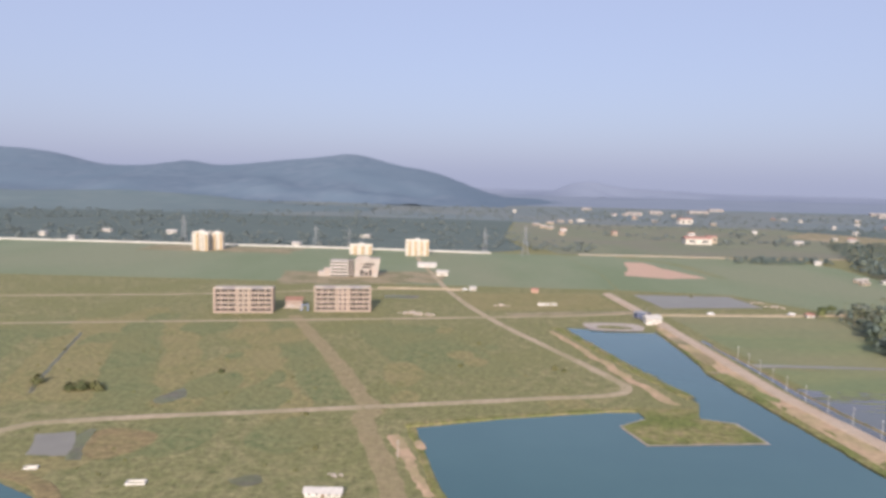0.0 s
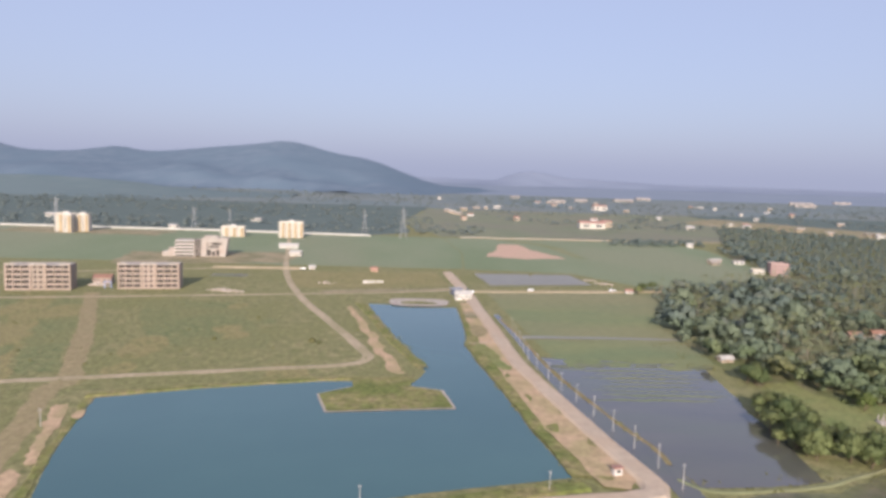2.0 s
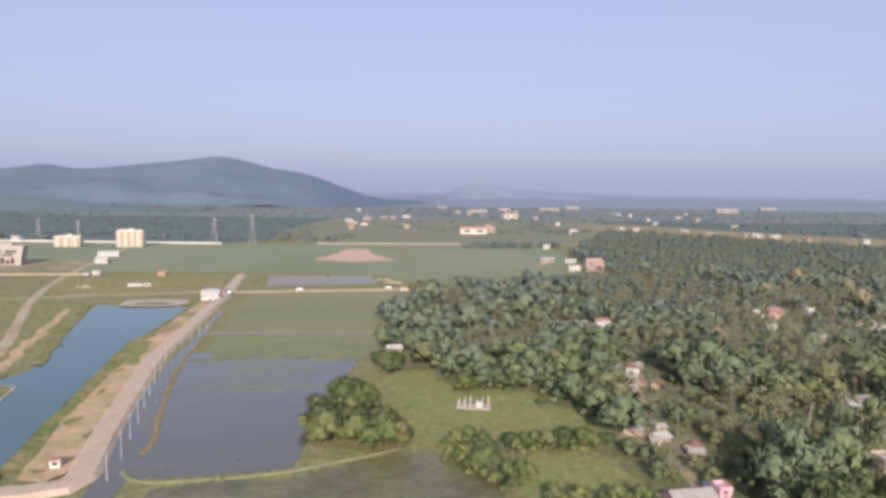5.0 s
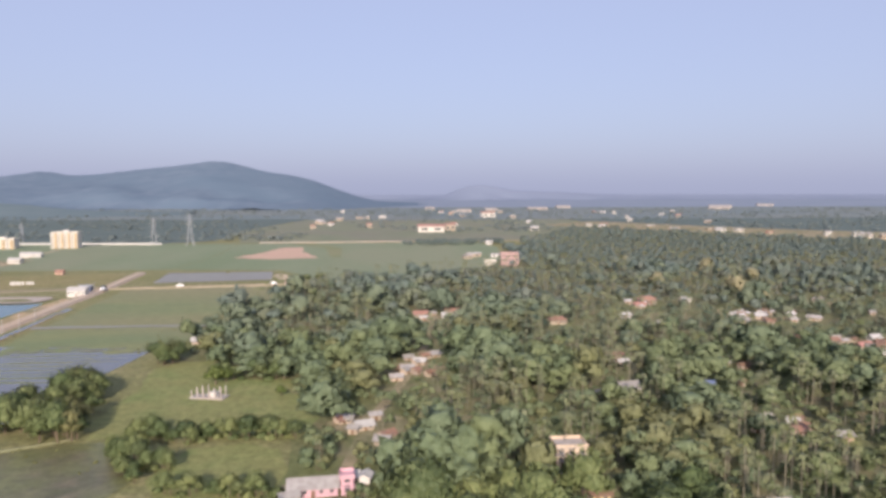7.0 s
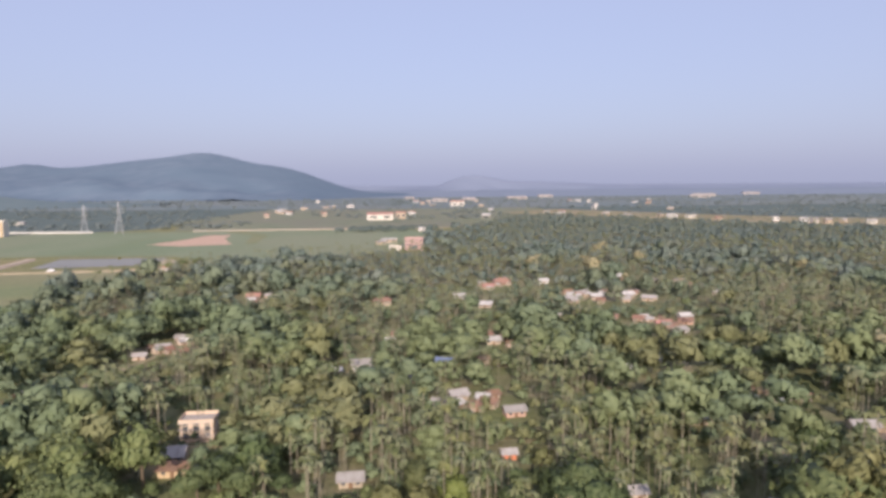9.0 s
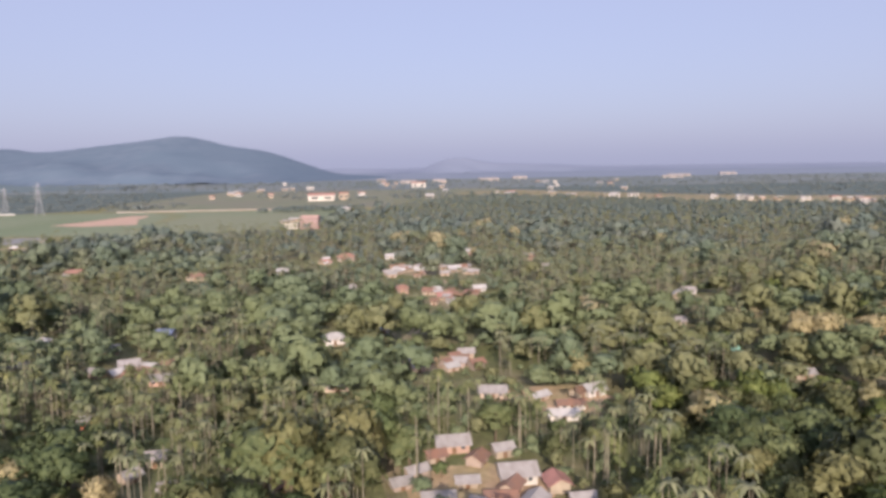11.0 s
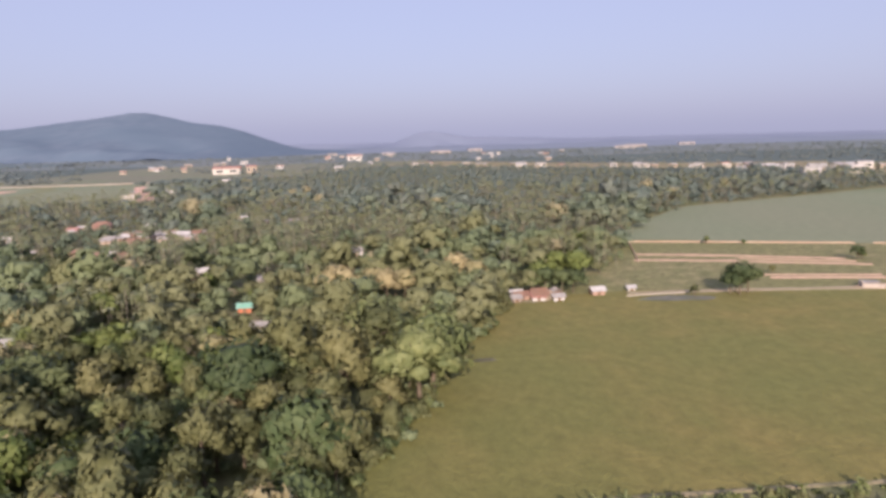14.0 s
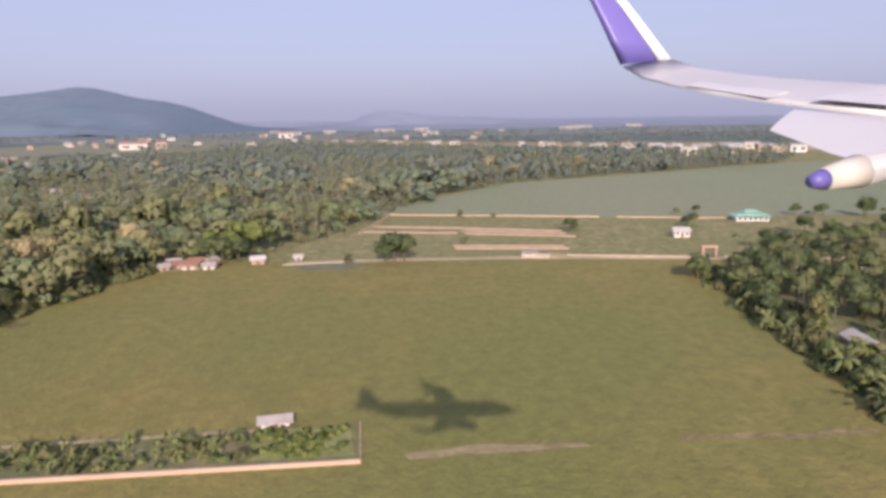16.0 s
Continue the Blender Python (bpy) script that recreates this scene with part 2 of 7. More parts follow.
BRICK_PALE = material("brick_wall_pale", (0.52, 0.355, 0.26), (0.44, 0.31, 0.23), 0.7, 0.95, (0.48, 0.37, 0.27), 0.2, 0.2, 5.0)
PINK = material("pink_render", (0.58, 0.36, 0.40), (0.50, 0.32, 0.36), 0.5, 0.85)
TERRACOTTA = material("orange_red_render", (0.55, 0.20, 0.11), (0.48, 0.18, 0.10), 0.5, 0.85)
SALMON = material("salmon_render", (0.48, 0.31, 0.24), (0.40, 0.27, 0.21), 0.3, 0.85)
DUSTY = material("dusty_pink_render", (0.43, 0.285, 0.265), (0.36, 0.25, 0.235), 0.4, 0.9)
PLASTER = material("old_plaster", (0.46, 0.38, 0.29), (0.33, 0.27, 0.21), 0.6, 0.9, vary=0.15)
# near-black colour that stands in for the shade inside openings
DARK = material("opening_shade", (0.035, 0.033, 0.032), (0.05, 0.045, 0.042), 0.6, 0.6)
GLASS = material("window_glass", (0.06, 0.075, 0.085), (0.08, 0.09, 0.10), 0.3, 0.08, spec=0.6)
DOOR = material("door_wood", (0.20, 0.12, 0.07), (0.15, 0.09, 0.055), 0.9, 0.6)
TIN = sheet_metal("tin_roof_grey", (0.40, 0.375, 0.35), (0.31, 0.285, 0.26), rough=0.6, metal=0.08)
TIN_WHITE = sheet_metal("tin_roof_white", (0.54, 0.52, 0.49), (0.45, 0.43, 0.40), rough=0.6, metal=0.08)
TIN_RUST = sheet_metal("tin_roof_rusty", (0.30, 0.17, 0.11), (0.23, 0.15, 0.11), metal=0.1)
TIN_RED = sheet_metal("tin_roof_red", (0.42, 0.22, 0.17), (0.33, 0.18, 0.14), metal=0.0)
TIN_BLUE = sheet_metal("tin_roof_blue", (0.19, 0.26, 0.45), (0.22, 0.29, 0.44), metal=0.0)
TIN_GREEN = sheet_metal("tin_roof_green", (0.22, 0.46, 0.36), (0.27, 0.50, 0.40), metal=0.0)
STEEL = material("galvanised_steel", (0.42, 0.43, 0.45), (0.34, 0.35, 0.37), 1.0, 0.5, metal=0.6)
POLE = material("pole_concrete", (0.46, 0.45, 0.43), (0.38, 0.37, 0.35), 1.0, 0.9)
WING_GREY = material("wing_paint_grey", (0.50, 0.50, 0.51), (0.45, 0.45, 0.465), 0.8, 0.35, spec=0.5)
WING_LIGHT = material("wing_paint_light", (0.60, 0.59, 0.58), (0.56, 0.55, 0.55), 0.8, 0.3, spec=0.5)
# blue paled in the colour to imitate the veil of haze and window
WING_BLUE = material("winglet_blue_veiled", (0.150, 0.125, 0.400), (0.135, 0.115, 0.37), 0.6, 0.38, spec=0.4)
WING_WHITE = material("winglet_white", (0.85, 0.85, 0.86), (0.80, 0.80, 0.82), 0.6, 0.25, spec=0.6)
CAR_WHITE = material("car_paint_white", (0.80, 0.80, 0.80), (0.75, 0.75, 0.75), 0.5, 0.3, spec=0.5)
CAR_RED = material("car_paint_red", (0.50, 0.08, 0.06), (0.45, 0.07, 0.05), 0.5, 0.3, spec=0.5)
CAR_DARK = material("car_paint_dark", (0.06, 0.06, 0.07), (0.08, 0.08, 0.09), 0.5, 0.3, spec=0.5)
RUBBER = material("tyre_rubber", (0.03, 0.03, 0.03), (0.04, 0.04, 0.04), 2, 0.8)
POOL = material("pool_water", (0.215, 0.200, 0.165), (0.25, 0.235, 0.19), 0.1, 0.4, bump=0.05, bump_scale=1.4, spec=0.25)
STRAW = material("straw_grass", (0.275, 0.215, 0.105), (0.205, 0.175, 0.078), 0.35, 0.95, (0.235, 0.178, 0.090), 0.15, 0.8, 1.5, tuft=0.5)
BED = material("red_bed_soil", (0.56, 0.37, 0.275), (0.48, 0.325, 0.245), 0.5, 0.95, (0.50, 0.35, 0.25), 0.1, 0.4, 2.0, tuft=0.2)
STONE = material("rubble_stone", (0.48, 0.42, 0.36), (0.36, 0.31, 0.27), 0.7, 0.95, bump=0.4, bump_scale=3)


# ---- mesh helpers ----
def mesh_np(name, verts, faces, mats, index=None, smooth=False, normals=None):
    """A mesh from arrays: verts (n, 3), faces (m, k); normals: how the foliage faces, point by point."""
    verts, faces = np.asarray(verts, np.float32), np.asarray(faces, np.int32)
    me = bpy.data.meshes.new(name)
    k = faces.shape[1]
    me.vertices.add(len(verts))
    me.vertices.foreach_set("co", verts.ravel())
    me.loops.add(faces.size)
    me.loops.foreach_set("vertex_index", faces.ravel())
    me.polygons.add(len(faces))
    me.polygons.foreach_set("loop_start", np.arange(0, faces.size, k, dtype=np.int32))
    if index is not None:
        me.polygons.foreach_set("material_index", np.asarray(index, np.int32))
    me.polygons.foreach_set("use_smooth", np.full(len(faces), smooth))
    for m in mats:
        me.materials.append(m)
    me.update(calc_edges=True)
    if normals is not None:
        me.attributes.new("custom_normal", "FLOAT_VECTOR", "POINT").data.foreach_set("vector", np.asarray(normals, np.float32).ravel())
        me.update()
    return me


def mesh_of(name, bm, mat, smooth=False):
    bmesh.ops.recalc_face_normals(bm, faces=bm.faces[:])
    for f in bm.faces:
        f.smooth = smooth
    me = bpy.data.meshes.new(name)
    bm.to_mesh(me)
    bm.free()
    me.materials.append(mat)
    return me


def part(name, bm, mat, parent, label="", smooth=False):
    ob = new(name, mesh_of(name, bm, mat, smooth) if isinstance(bm, bmesh.types.BMesh) else bm)
    ob.parent = parent
    return tagged(ob, label)


def thing(name, m, label, category, group=""):
    ob = new(name)
    ob.empty_display_size = 0.3
    ob.matrix_world = m
    return tagged(ob, label, category, group)


def structure(name, bm, mat, label, category="ground", smooth=False):
    return tagged(new(name, mesh_of(name, bm, mat, smooth)), label, category, kind="structure")


def box(bm, x0, x1, y0, y1, z0, z1, bevel=0.0):
    v = [bm.verts.new((x, y, z)) for z in (z0, z1) for y in (y0, y1) for x in (x0, x1)]
    fs = [bm.faces.new([v[i] for i in q]) for q in ((0, 1, 3, 2), (4, 6, 7, 5), (0, 4, 5, 1), (2, 3, 7, 6), (0, 2, 6, 4), (1, 5, 7, 3))]
    if bevel:
        es = {e for f in fs for e in f.edges}
        bmesh.ops.bevel(bm, geom=list(es), offset=bevel, segments=1, affect="EDGES")
    return bm


def boxes(*args, bevel=0.0):
    bm = bmesh.new()
    for a in args:
        box(bm, *a, bevel=bevel)
    return bm


def cyl(bm, p, q, r0, r1=None, sides=8):
    p, q = Vector(p), Vector(q)
    r1 = r0 if r1 is None else r1
    d = (q - p).normalized()
    a = d.orthogonal().normalized()
    b = d.cross(a)
    rings = []
    for c, r in ((p, r0), (q, r1)):
        rings.append([bm.verts.new(c + (a * math.cos(i * math.tau / sides) + b * math.sin(i * math.tau / sides)) * r) for i in range(sides)])
    for i in range(sides):
        j = (i + 1) % sides
        bm.faces.new((rings[0][i], rings[0][j], rings[1][j], rings[1][i]))
    bm.faces.new(rings[0][::-1])
    bm.faces.new(rings[1])
    return bm


def smooth_line(pts, step=4.0, closed=False):
    """A Catmull-Rom line through the corners, sampled evenly."""
    pts = [Vector((p[0], p[1])) for p in pts]
    n, out = len(pts), []
    for i in range(n if closed else n - 1):
        g = lambda k: pts[k % n] if closed else pts[max(0, min(n - 1, k))]
        a, b, c, d = g(i - 1), g(i), g(i + 1), g(i + 2)
        m = max(1, int((c - b).length / step))
        for j in range(m):
            t = j / m
            out.append(0.5 * (2 * b + (c - a) * t + (2 * a - 5 * b + 4 * c - d) * t * t + (3 * b - a - 3 * c + d) * t ** 3))
    if not closed:
        out.append(pts[-1])
    return out


def region(name, pts, z, mat, label, rough=1.0, step=3.0, category="ground", curved=False, parent=None):
    """A patch of ground or water with an uneven edge, laid on the sheet."""
    if curved:
        line = smooth_line(pts, step, True)
    else:
        line = []
        for i, p in enumerate(pts):
            a, b = Vector(p), Vector(pts[(i + 1) % len(pts)])
            m = max(1, int((b - a).length / step))
            line += [a.lerp(b, j / m) for j in range(m)]
    bm = bmesh.new()
    vs = []
    for p in line:
        w = Vector((p.x, p.y, 0)) * 0.09
        o = Vector((noise.noise(w), noise.noise(w + Vector((31, 7, 0))))) + 0.6 * Vector((noise.noise(w * 4), noise.noise(w * 4 + Vector((9, 5, 0)))))
        vs.append(bm.verts.new((p.x + o.x * rough, p.y + o.y * rough, z)))
    f = bm.faces.new(vs)
    bmesh.ops.triangulate(bm, faces=[f])
    for f in bm.faces:
        if f.normal.z < 0:
            f.normal_flip()
    me = bpy.data.meshes.new(name)
    bm.to_mesh(me)
    bm.free()
    me.materials.append(mat)
    return tagged(new(name, me), label, category, kind="structure")


def ribbon(name, pts, width, z, mat, label, category="road", side=0.0, wobble=0.25, step=4.0, slope=0.5, base=-0.1):
    """A road or bank along a line: a flat crown and sloping shoulders down into the ground."""
    line = smooth_line(pts, step)
    bm = bmesh.new()
    rows = []
    for i, p in enumerate(line):
        d = (line[min(i + 1, len(line) - 1)] - line[max(i - 1, 0)]).normalized()
        s = Vector((d.y, -d.x))
        w = Vector((p.x, p.y, 3)) * 0.2
        k = [width / 2 * (1 + wobble * noise.noise(w + Vector((0, 0, q)))) for q in (0, 9)]
        row = []
        for off, h in ((-k[0] - slope, base), (-k[0], z), (0, z + 0.02), (k[1], z), (k[1] + slope, base)):
            q = p + s * (off + side)
            row.append(bm.verts.new((q.x, q.y, h)))
        rows.append(row)
    for a, b in zip(rows, rows[1:]):
        for j in range(4):
            bm.faces.new((a[j], a[j + 1], b[j + 1], b[j]))
    return structure(name, bm, mat, label, category)


def wall_line(name, pts, height, thick, mat, label, coping=None):
    """A free-standing wall along a line of corners, with a coping."""
    bm = bmesh.new()
    for a, b in zip(pts, pts[1:]):
        a, b = Vector((*a, 0)), Vector((*b, 0))
        d = (b - a).normalized()
        s = Vector((d.y, -d.x, 0)) * thick / 2
        v = [bm.verts.new(p + o + Vector((0, 0, h))) for h in (-0.2, height) for p in (a, b) for o in (s, -s)]
        for q in ((0, 1, 3, 2), (4, 6, 7, 5), (0, 4, 5, 1), (2, 3, 7, 6), (0, 2, 6, 4), (1, 5, 7, 3)):
            bm.faces.new([v[i] for i in q])
    return tagged(new(name, mesh_of(name, bm, mat)), label, "wall", kind="structure")


# ---- ground ----
bm = bmesh.new()
bmesh.ops.create_grid(bm, x_segments=40, y_segments=40, size=5600)
structure("ground", bm, GRASS, "flat grassy plain with dry and green patches")

# fields and woods floor
region("ground_paddy_west", [(-520, 462), (-160, 470), (2, 470), (108, 471), (113, 560), (103, 694), (-520, 712)], 0.03, PADDY, "smooth green paddy field", 1.5, 8)
region("ground_paddy_middle", [(109, 470), (180, 462), (215, 405), (300, 450), (330, 515), (345, 640), (330, 700), (104, 694), (114, 560)], 0.03, PADDY, "smooth green paddy field", 1.5, 8)
region("ground_paddy_olive", [(123, 276), (182, 270), (206, 300), (214, 388), (114, 382)], 0.03, PADDY_OLIVE, "olive paddy field beside the canal", 1.0, 4)
region("ground_woods_floor", [(214, 396), (180, 262), (186, 205), (228, 190), (232, 128), (205, 40), (472, 40), (476, 74), (487, 100), (500, 132), (507, 152), (532, 178), (577, 274), (626, 330), (824, 420), (860, 700), (620, 930), (352, 640), (309, 450)], 0.02, SOIL, "shaded woodland floor with bare earth", 2.0, 6)
region("ground_meadow", [(468, 20), (474, 74), (485, 100), (498, 132), (507, 151), (540, 155), (630, 137), (622, 110), (608, 76), (600, 50), (596, 20)], 0.03, MEADOW, "open olive-green meadow", 0.6, 3)
region("ground_paddy_east", [(577, 264), (558, 231), (630, 204), (720, 190), (860, 200), (980, 300), (1050, 480), (826, 414), (622, 324)], 0.03, PADDY, "wide green paddy field", 1.5, 8)
region("ground_pasture", [(184, 213), (190, 220), (199, 222), (199, 209), (206, 200), (224, 199), (226, 186), (232, 180), (235, 166), (232, 152), (214, 158), (200, 158), (190, 155), (186, 165), (187, 190)], 0.05, PASTURE, "bright grass clearing among trees", 1.0, 2.5)
region("ground_pasture_south", [(212, 149), (222, 151), (229, 147), (232, 138), (232, 126), (214, 124), (208, 134)], 0.052, PASTURE, "bright grass field behind a hedge", 1.0, 2.5)

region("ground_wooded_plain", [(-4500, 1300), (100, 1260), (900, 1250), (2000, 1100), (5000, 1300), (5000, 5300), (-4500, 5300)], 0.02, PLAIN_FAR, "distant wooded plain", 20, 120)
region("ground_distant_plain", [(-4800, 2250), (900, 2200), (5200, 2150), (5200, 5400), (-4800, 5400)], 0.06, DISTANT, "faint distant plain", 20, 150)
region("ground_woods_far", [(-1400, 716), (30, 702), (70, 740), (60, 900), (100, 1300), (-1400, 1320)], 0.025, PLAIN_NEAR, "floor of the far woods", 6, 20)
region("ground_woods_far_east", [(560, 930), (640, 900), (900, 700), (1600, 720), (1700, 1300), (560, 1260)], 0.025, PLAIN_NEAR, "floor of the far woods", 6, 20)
# green and dry strips of the western plain
for k, (x0, x1, y0, y1, m) in enumerate(((-41, -31.5, 216, 333, GRASS_GREEN), (-110, -92, 200, 340, GRASS_GREEN), (-46, -40, 214, 350, GRASS_GREEN), (-160, -146, 190, 330, GRASS_GREEN),
                                         (-92, -76, 204, 330, GRASS_DRY), (-142, -112, 205, 330, GRASS_DRY), (-60, -48, 216, 340, GRASS_DRY), (-20, 25, 250, 335, GRASS_GREEN))):
    sh = (y1 - y0) * -0.38
    region("ground_strip_%d" % (k + 1), [(x0, y0), (x1, y0), (x1 + sh, y1), (x0 + sh, y1)], 0.012 + 0.003 * k, m, "strip of green grass" if m is GRASS_GREEN else "strip of dry yellow grass", 3.2, 4)

# uneven dry and green patches of the plain
prng = random.Random(17)
for k in range(46):
    x, y, r = prng.uniform(-200, 40), prng.uniform(150, 345), prng.uniform(3, 10)
    if y < 215 and x > -24:
        continue
    region("ground_patch_%d" % (k + 1), [(x + r * math.cos(a * 0.785) * prng.uniform(0.8, 1.3), y + 1.8 * r * math.sin(a * 0.785) * prng.uniform(0.8, 1.2)) for a in range(8)], 0.038 + 0.0002 * k, prng.choice((GRASS_DRY, GRASS_GREEN)), "uneven patch of rough grass", 1.0, 2, curved=True)

# roads
ribbon("road_lower", [(-150, 150), (-128, 172), (-121, 184), (-104, 192), (-32, 209.6), (20, 223), (52, 231), (60, 240), (56, 256), (38, 303), (16.8, 360), (-3.3, 436), (-22, 543), (-38, 640)], 3.2, 0.07, ROAD, "pale gravel road across the plain", slope=0.8)
ribbon("road_middle", [(-320, 288), (-210, 313.4), (-70, 342.5), (18, 362), (60, 372), (101, 386)], 3.0, 0.08, ROAD, "pale gravel road across the plain", slope=0.8)
ribbon("road_upper", [(-400, 350), (-257, 384), (-148, 410), (-54, 445), (2, 449)], 3.2, 0.08, ROAD, "pale gravel road before the fields", slope=0.8)
ribbon("road_track", [(-83, 352), (-55, 285), (-27, 213), (-27, 200), (-18, 170), (-10, 140), (-4, 120)], 6.0, 0.05, TRACK, "worn grassy dirt track", wobble=0.5, slope=0.8)
ribbon("road_dike", [(40, 122), (80, 129.5), (108, 135.2), (119, 137), (125.6, 139.4), (126.8, 144), (124.4, 156), (121.1, 174), (117.5, 197), (112.6, 226.5), (110.4, 249), (108.6, 287), (106, 330), (104, 372), (97, 450)], 4.3, 0.9, PAVED, "pale concrete road on a raised dike", slope=1.3, wobble=0.12)
ribbon("road_bank", [(104, 380), (150, 386), (197, 392), (222, 398)], 3.0, 0.5, ROAD, "raised earth road between fields", slope=1.2)
ribbon("road_village", [(387, 84), (384.6, 98), (384, 110), (383, 122), (382, 140), (384, 152), (388, 175), (400, 215), (402, 260)], 2.4, 0.06, DIRT, "narrow earth lane among trees")
ribbon("road_village_west", [(240, 110), (246, 160), (258, 215), (268, 290)], 2.2, 0.06, DIRT, "narrow earth lane among trees")
ribbon("road_field_east", [(536, 152), (558, 150.5), (596, 146), (632, 137), (680, 128)], 2.2, 0.1, ROAD, "pale track along the garden wall")
ribbon("road_far", [(120, 706), (200, 706), (330, 712), (420, 730)], 4.0, 0.3, ROAD, "pale road on a low bank", slope=2)

# bare yards of the village
for k, (x, y, r) in enumerate(((395, 97, 9), (240, 128, 7), (283, 128, 7), (246.5, 160, 9), (257, 208, 9), (394, 153, 7), (412, 128, 9), (398, 279, 12), (400, 222, 7), (269, 289, 9), (371, 172, 4), (515, 151, 5), (333, 153, 5), (474, 217, 4), (377, 101, 5))):
    region("ground_yard_%d" % (k + 1), [(x + r * math.cos(a * 0.785) * 1.1, y + r * math.sin(a * 0.785) * 0.8) for a in range(8)], 0.035, CLAY if k in (0, 5, 6) else DIRT, "bare trodden earth of a yard", 1.6, 1.5, curved=True)

# ponds and flooded fields
region("water_pond", [(9, 117), (-1.9, 152), (-8.2, 180), (-10.8, 193.5), (14, 203), (48, 212.5), (58, 213), (76, 213), (80, 225), (66, 275), (53.5, 339), (66, 338), (72, 333), (86, 333), (96, 334), (96.6, 281), (95, 261), (97.4, 237), (100.6, 217), (104, 190), (106, 173), (108.3, 159), (110.4, 147), (83, 140), (66, 135), (30, 126)], 0.10, POND, "calm teal-blue pond", 0.35, 2.5, "pond")
region("ground_peninsula", [(49, 200), (53, 185.6), (87, 190), (84, 205), (75, 208.5), (76, 216), (57, 216), (58, 207)], 0.35, BANK, "grassy islet with a pale edge", 0.3, 1.5)
region("ground_peninsula_edge", [(48.4, 200.2), (52.4, 184.9), (87.8, 189.4), (84.8, 205.6), (75.6, 209), (57.4, 207.4)], 0.22, STONE, "pale stone edge of the islet", 0.2, 1.5)
region("water_pool_west", [(-112, 179.5), (-102.6, 182.2), (-97, 172), (-95, 165.5), (-106.5, 166)], 0.06, POOL, "small murky pool in the grass", 0.7, 1.2, "pond")
region("ground_mound", [(-93.5, 169), (-96.5, 183.5), (-89, 185.5), (-80, 182), (-79.5, 173), (-87, 164.5)], 0.09, STRAW, "mound of dry yellow grass", 0.8, 2, curved=True)
region("water_puddle_west", [(-101, 180), (-99.6, 184.6), (-97.6, 184), (-91, 163.5), (-94.5, 163)], 0.062, SHALLOW, "muddy ditch", 0.8, 2, "water")
region("water_pond_corner", [(-128, 148), (-103.5, 150.6), (-90.5, 143.4), (-84, 130), (-122, 128)], 0.08, POND, "dark pond corner", 0.5, 2, "pond")
ribbon("bank_corner", [(-130, 151), (-106, 154.5), (-97, 151.5), (-88.5, 145.5), (-81, 132)], 4.0, 0.12, STRAW, "dry yellow bank of the corner pond", "bank", step=2, wobble=0.5, slope=0.8)
region("water_field_pond", [(114, 451), (119.6, 404), (182, 414.5), (176, 454)], 0.07, POOL, "pale shallow pond between fields", 0.6, 3, "pond")
region("water_flood", [(120, 246), (134, 243), (150, 241.5), (164, 240), (176, 238), (172, 203), (169, 186), (169, 171), (166.6, 156), (166, 147), (150, 143), (136, 143.6), (134, 158), (130.6, 176), (125.6, 205)], 0.065, FLOOD, "flooded field that mirrors the sky", 1.2, 2.0, "water")
for k in range(11):
    y = 200 + k * 4.4
    x0, x1 = 128 + prng.uniform(0, 14) - 0.2 * (y - 200), 172 - prng.uniform(0, 12)
    h = prng.uniform(0.5, 1.1)
    region("ground_flood_weeds_%d" % (k + 1), [(x0, y), (x0 + (x1 - x0) * 0.3, y - h), (x0 + (x1 - x0) * 0.7, y - h * 0.7), (x1, y + 0.5), (x0 + (x1 - x0) * 0.6, y + h), (x0 + (x1 - x0) * 0.25, y + h * 0.8)], 0.08, PADDY_OLIVE, "streak of drowned olive weeds", 1.2, 1.4, curved=True)
for k in range(16):
    x, y, r = 126 + 3.2 * k + prng.uniform(-1.5, 1.5), 241 + prng.uniform(-7, 5), prng.uniform(2.0, 4.2)
    region("ground_flood_edge_%d" % (k + 1), [(x + 1.7 * r * math.cos(a * 0.785) * prng.uniform(0.6, 1.3), y + r * math.sin(a * 0.785) * prng.uniform(0.5, 1.2)) for a in range(8)], 0.071 + 0.0006 * k, PADDY_OLIVE if k % 3 else SHALLOW, "drowned edge of the olive field", 1.0, 1.2, curved=True)
region("water_flood_strip", [(117, 274), (150, 276), (182, 276), (182, 279), (150, 279.4), (117, 279)], 0.055, POOL, "narrow strip of flood water", 0.4, 2.5, "water")
region("ground_flood_grass", [(125, 244), (182, 240), (184, 262), (180, 273), (123, 272)], 0.05, PADDY_OLIVE, "half-drowned olive field", 1.2, 2.5)
region("water_canal", [(112, 320), (115.5, 271), (116.5, 237), (120, 199), (123.5, 176), (127, 158), (130, 143), (131, 128), (136, 128), (135.5, 146), (134, 158), (130.5, 176), (125.5, 205), (121.5, 230), (118.4, 271), (114.5, 320)], 0.062, FLOOD, "narrow canal beside the dike", 0.3, 2.5, "water")
region("water_marsh", [(140, 138), (165, 142), (178, 150), (196, 154), (206, 134), (200, 110), (150, 110)], 0.055, SHALLOW, "muddy marsh with weeds", 1.5, 2.5, "water")
ribbon("bank_marsh", [(133.2, 147), (136, 143), (141, 141.2), (151, 142.2), (160, 143.7), (166, 145.4), (172.5, 148.8), (180.5, 152.4), (187, 156)], 0.9, 0.22, PADDY_OLIVE, "narrow grass bank in the water", "bank", step=2, slope=0.5, wobble=0.6)
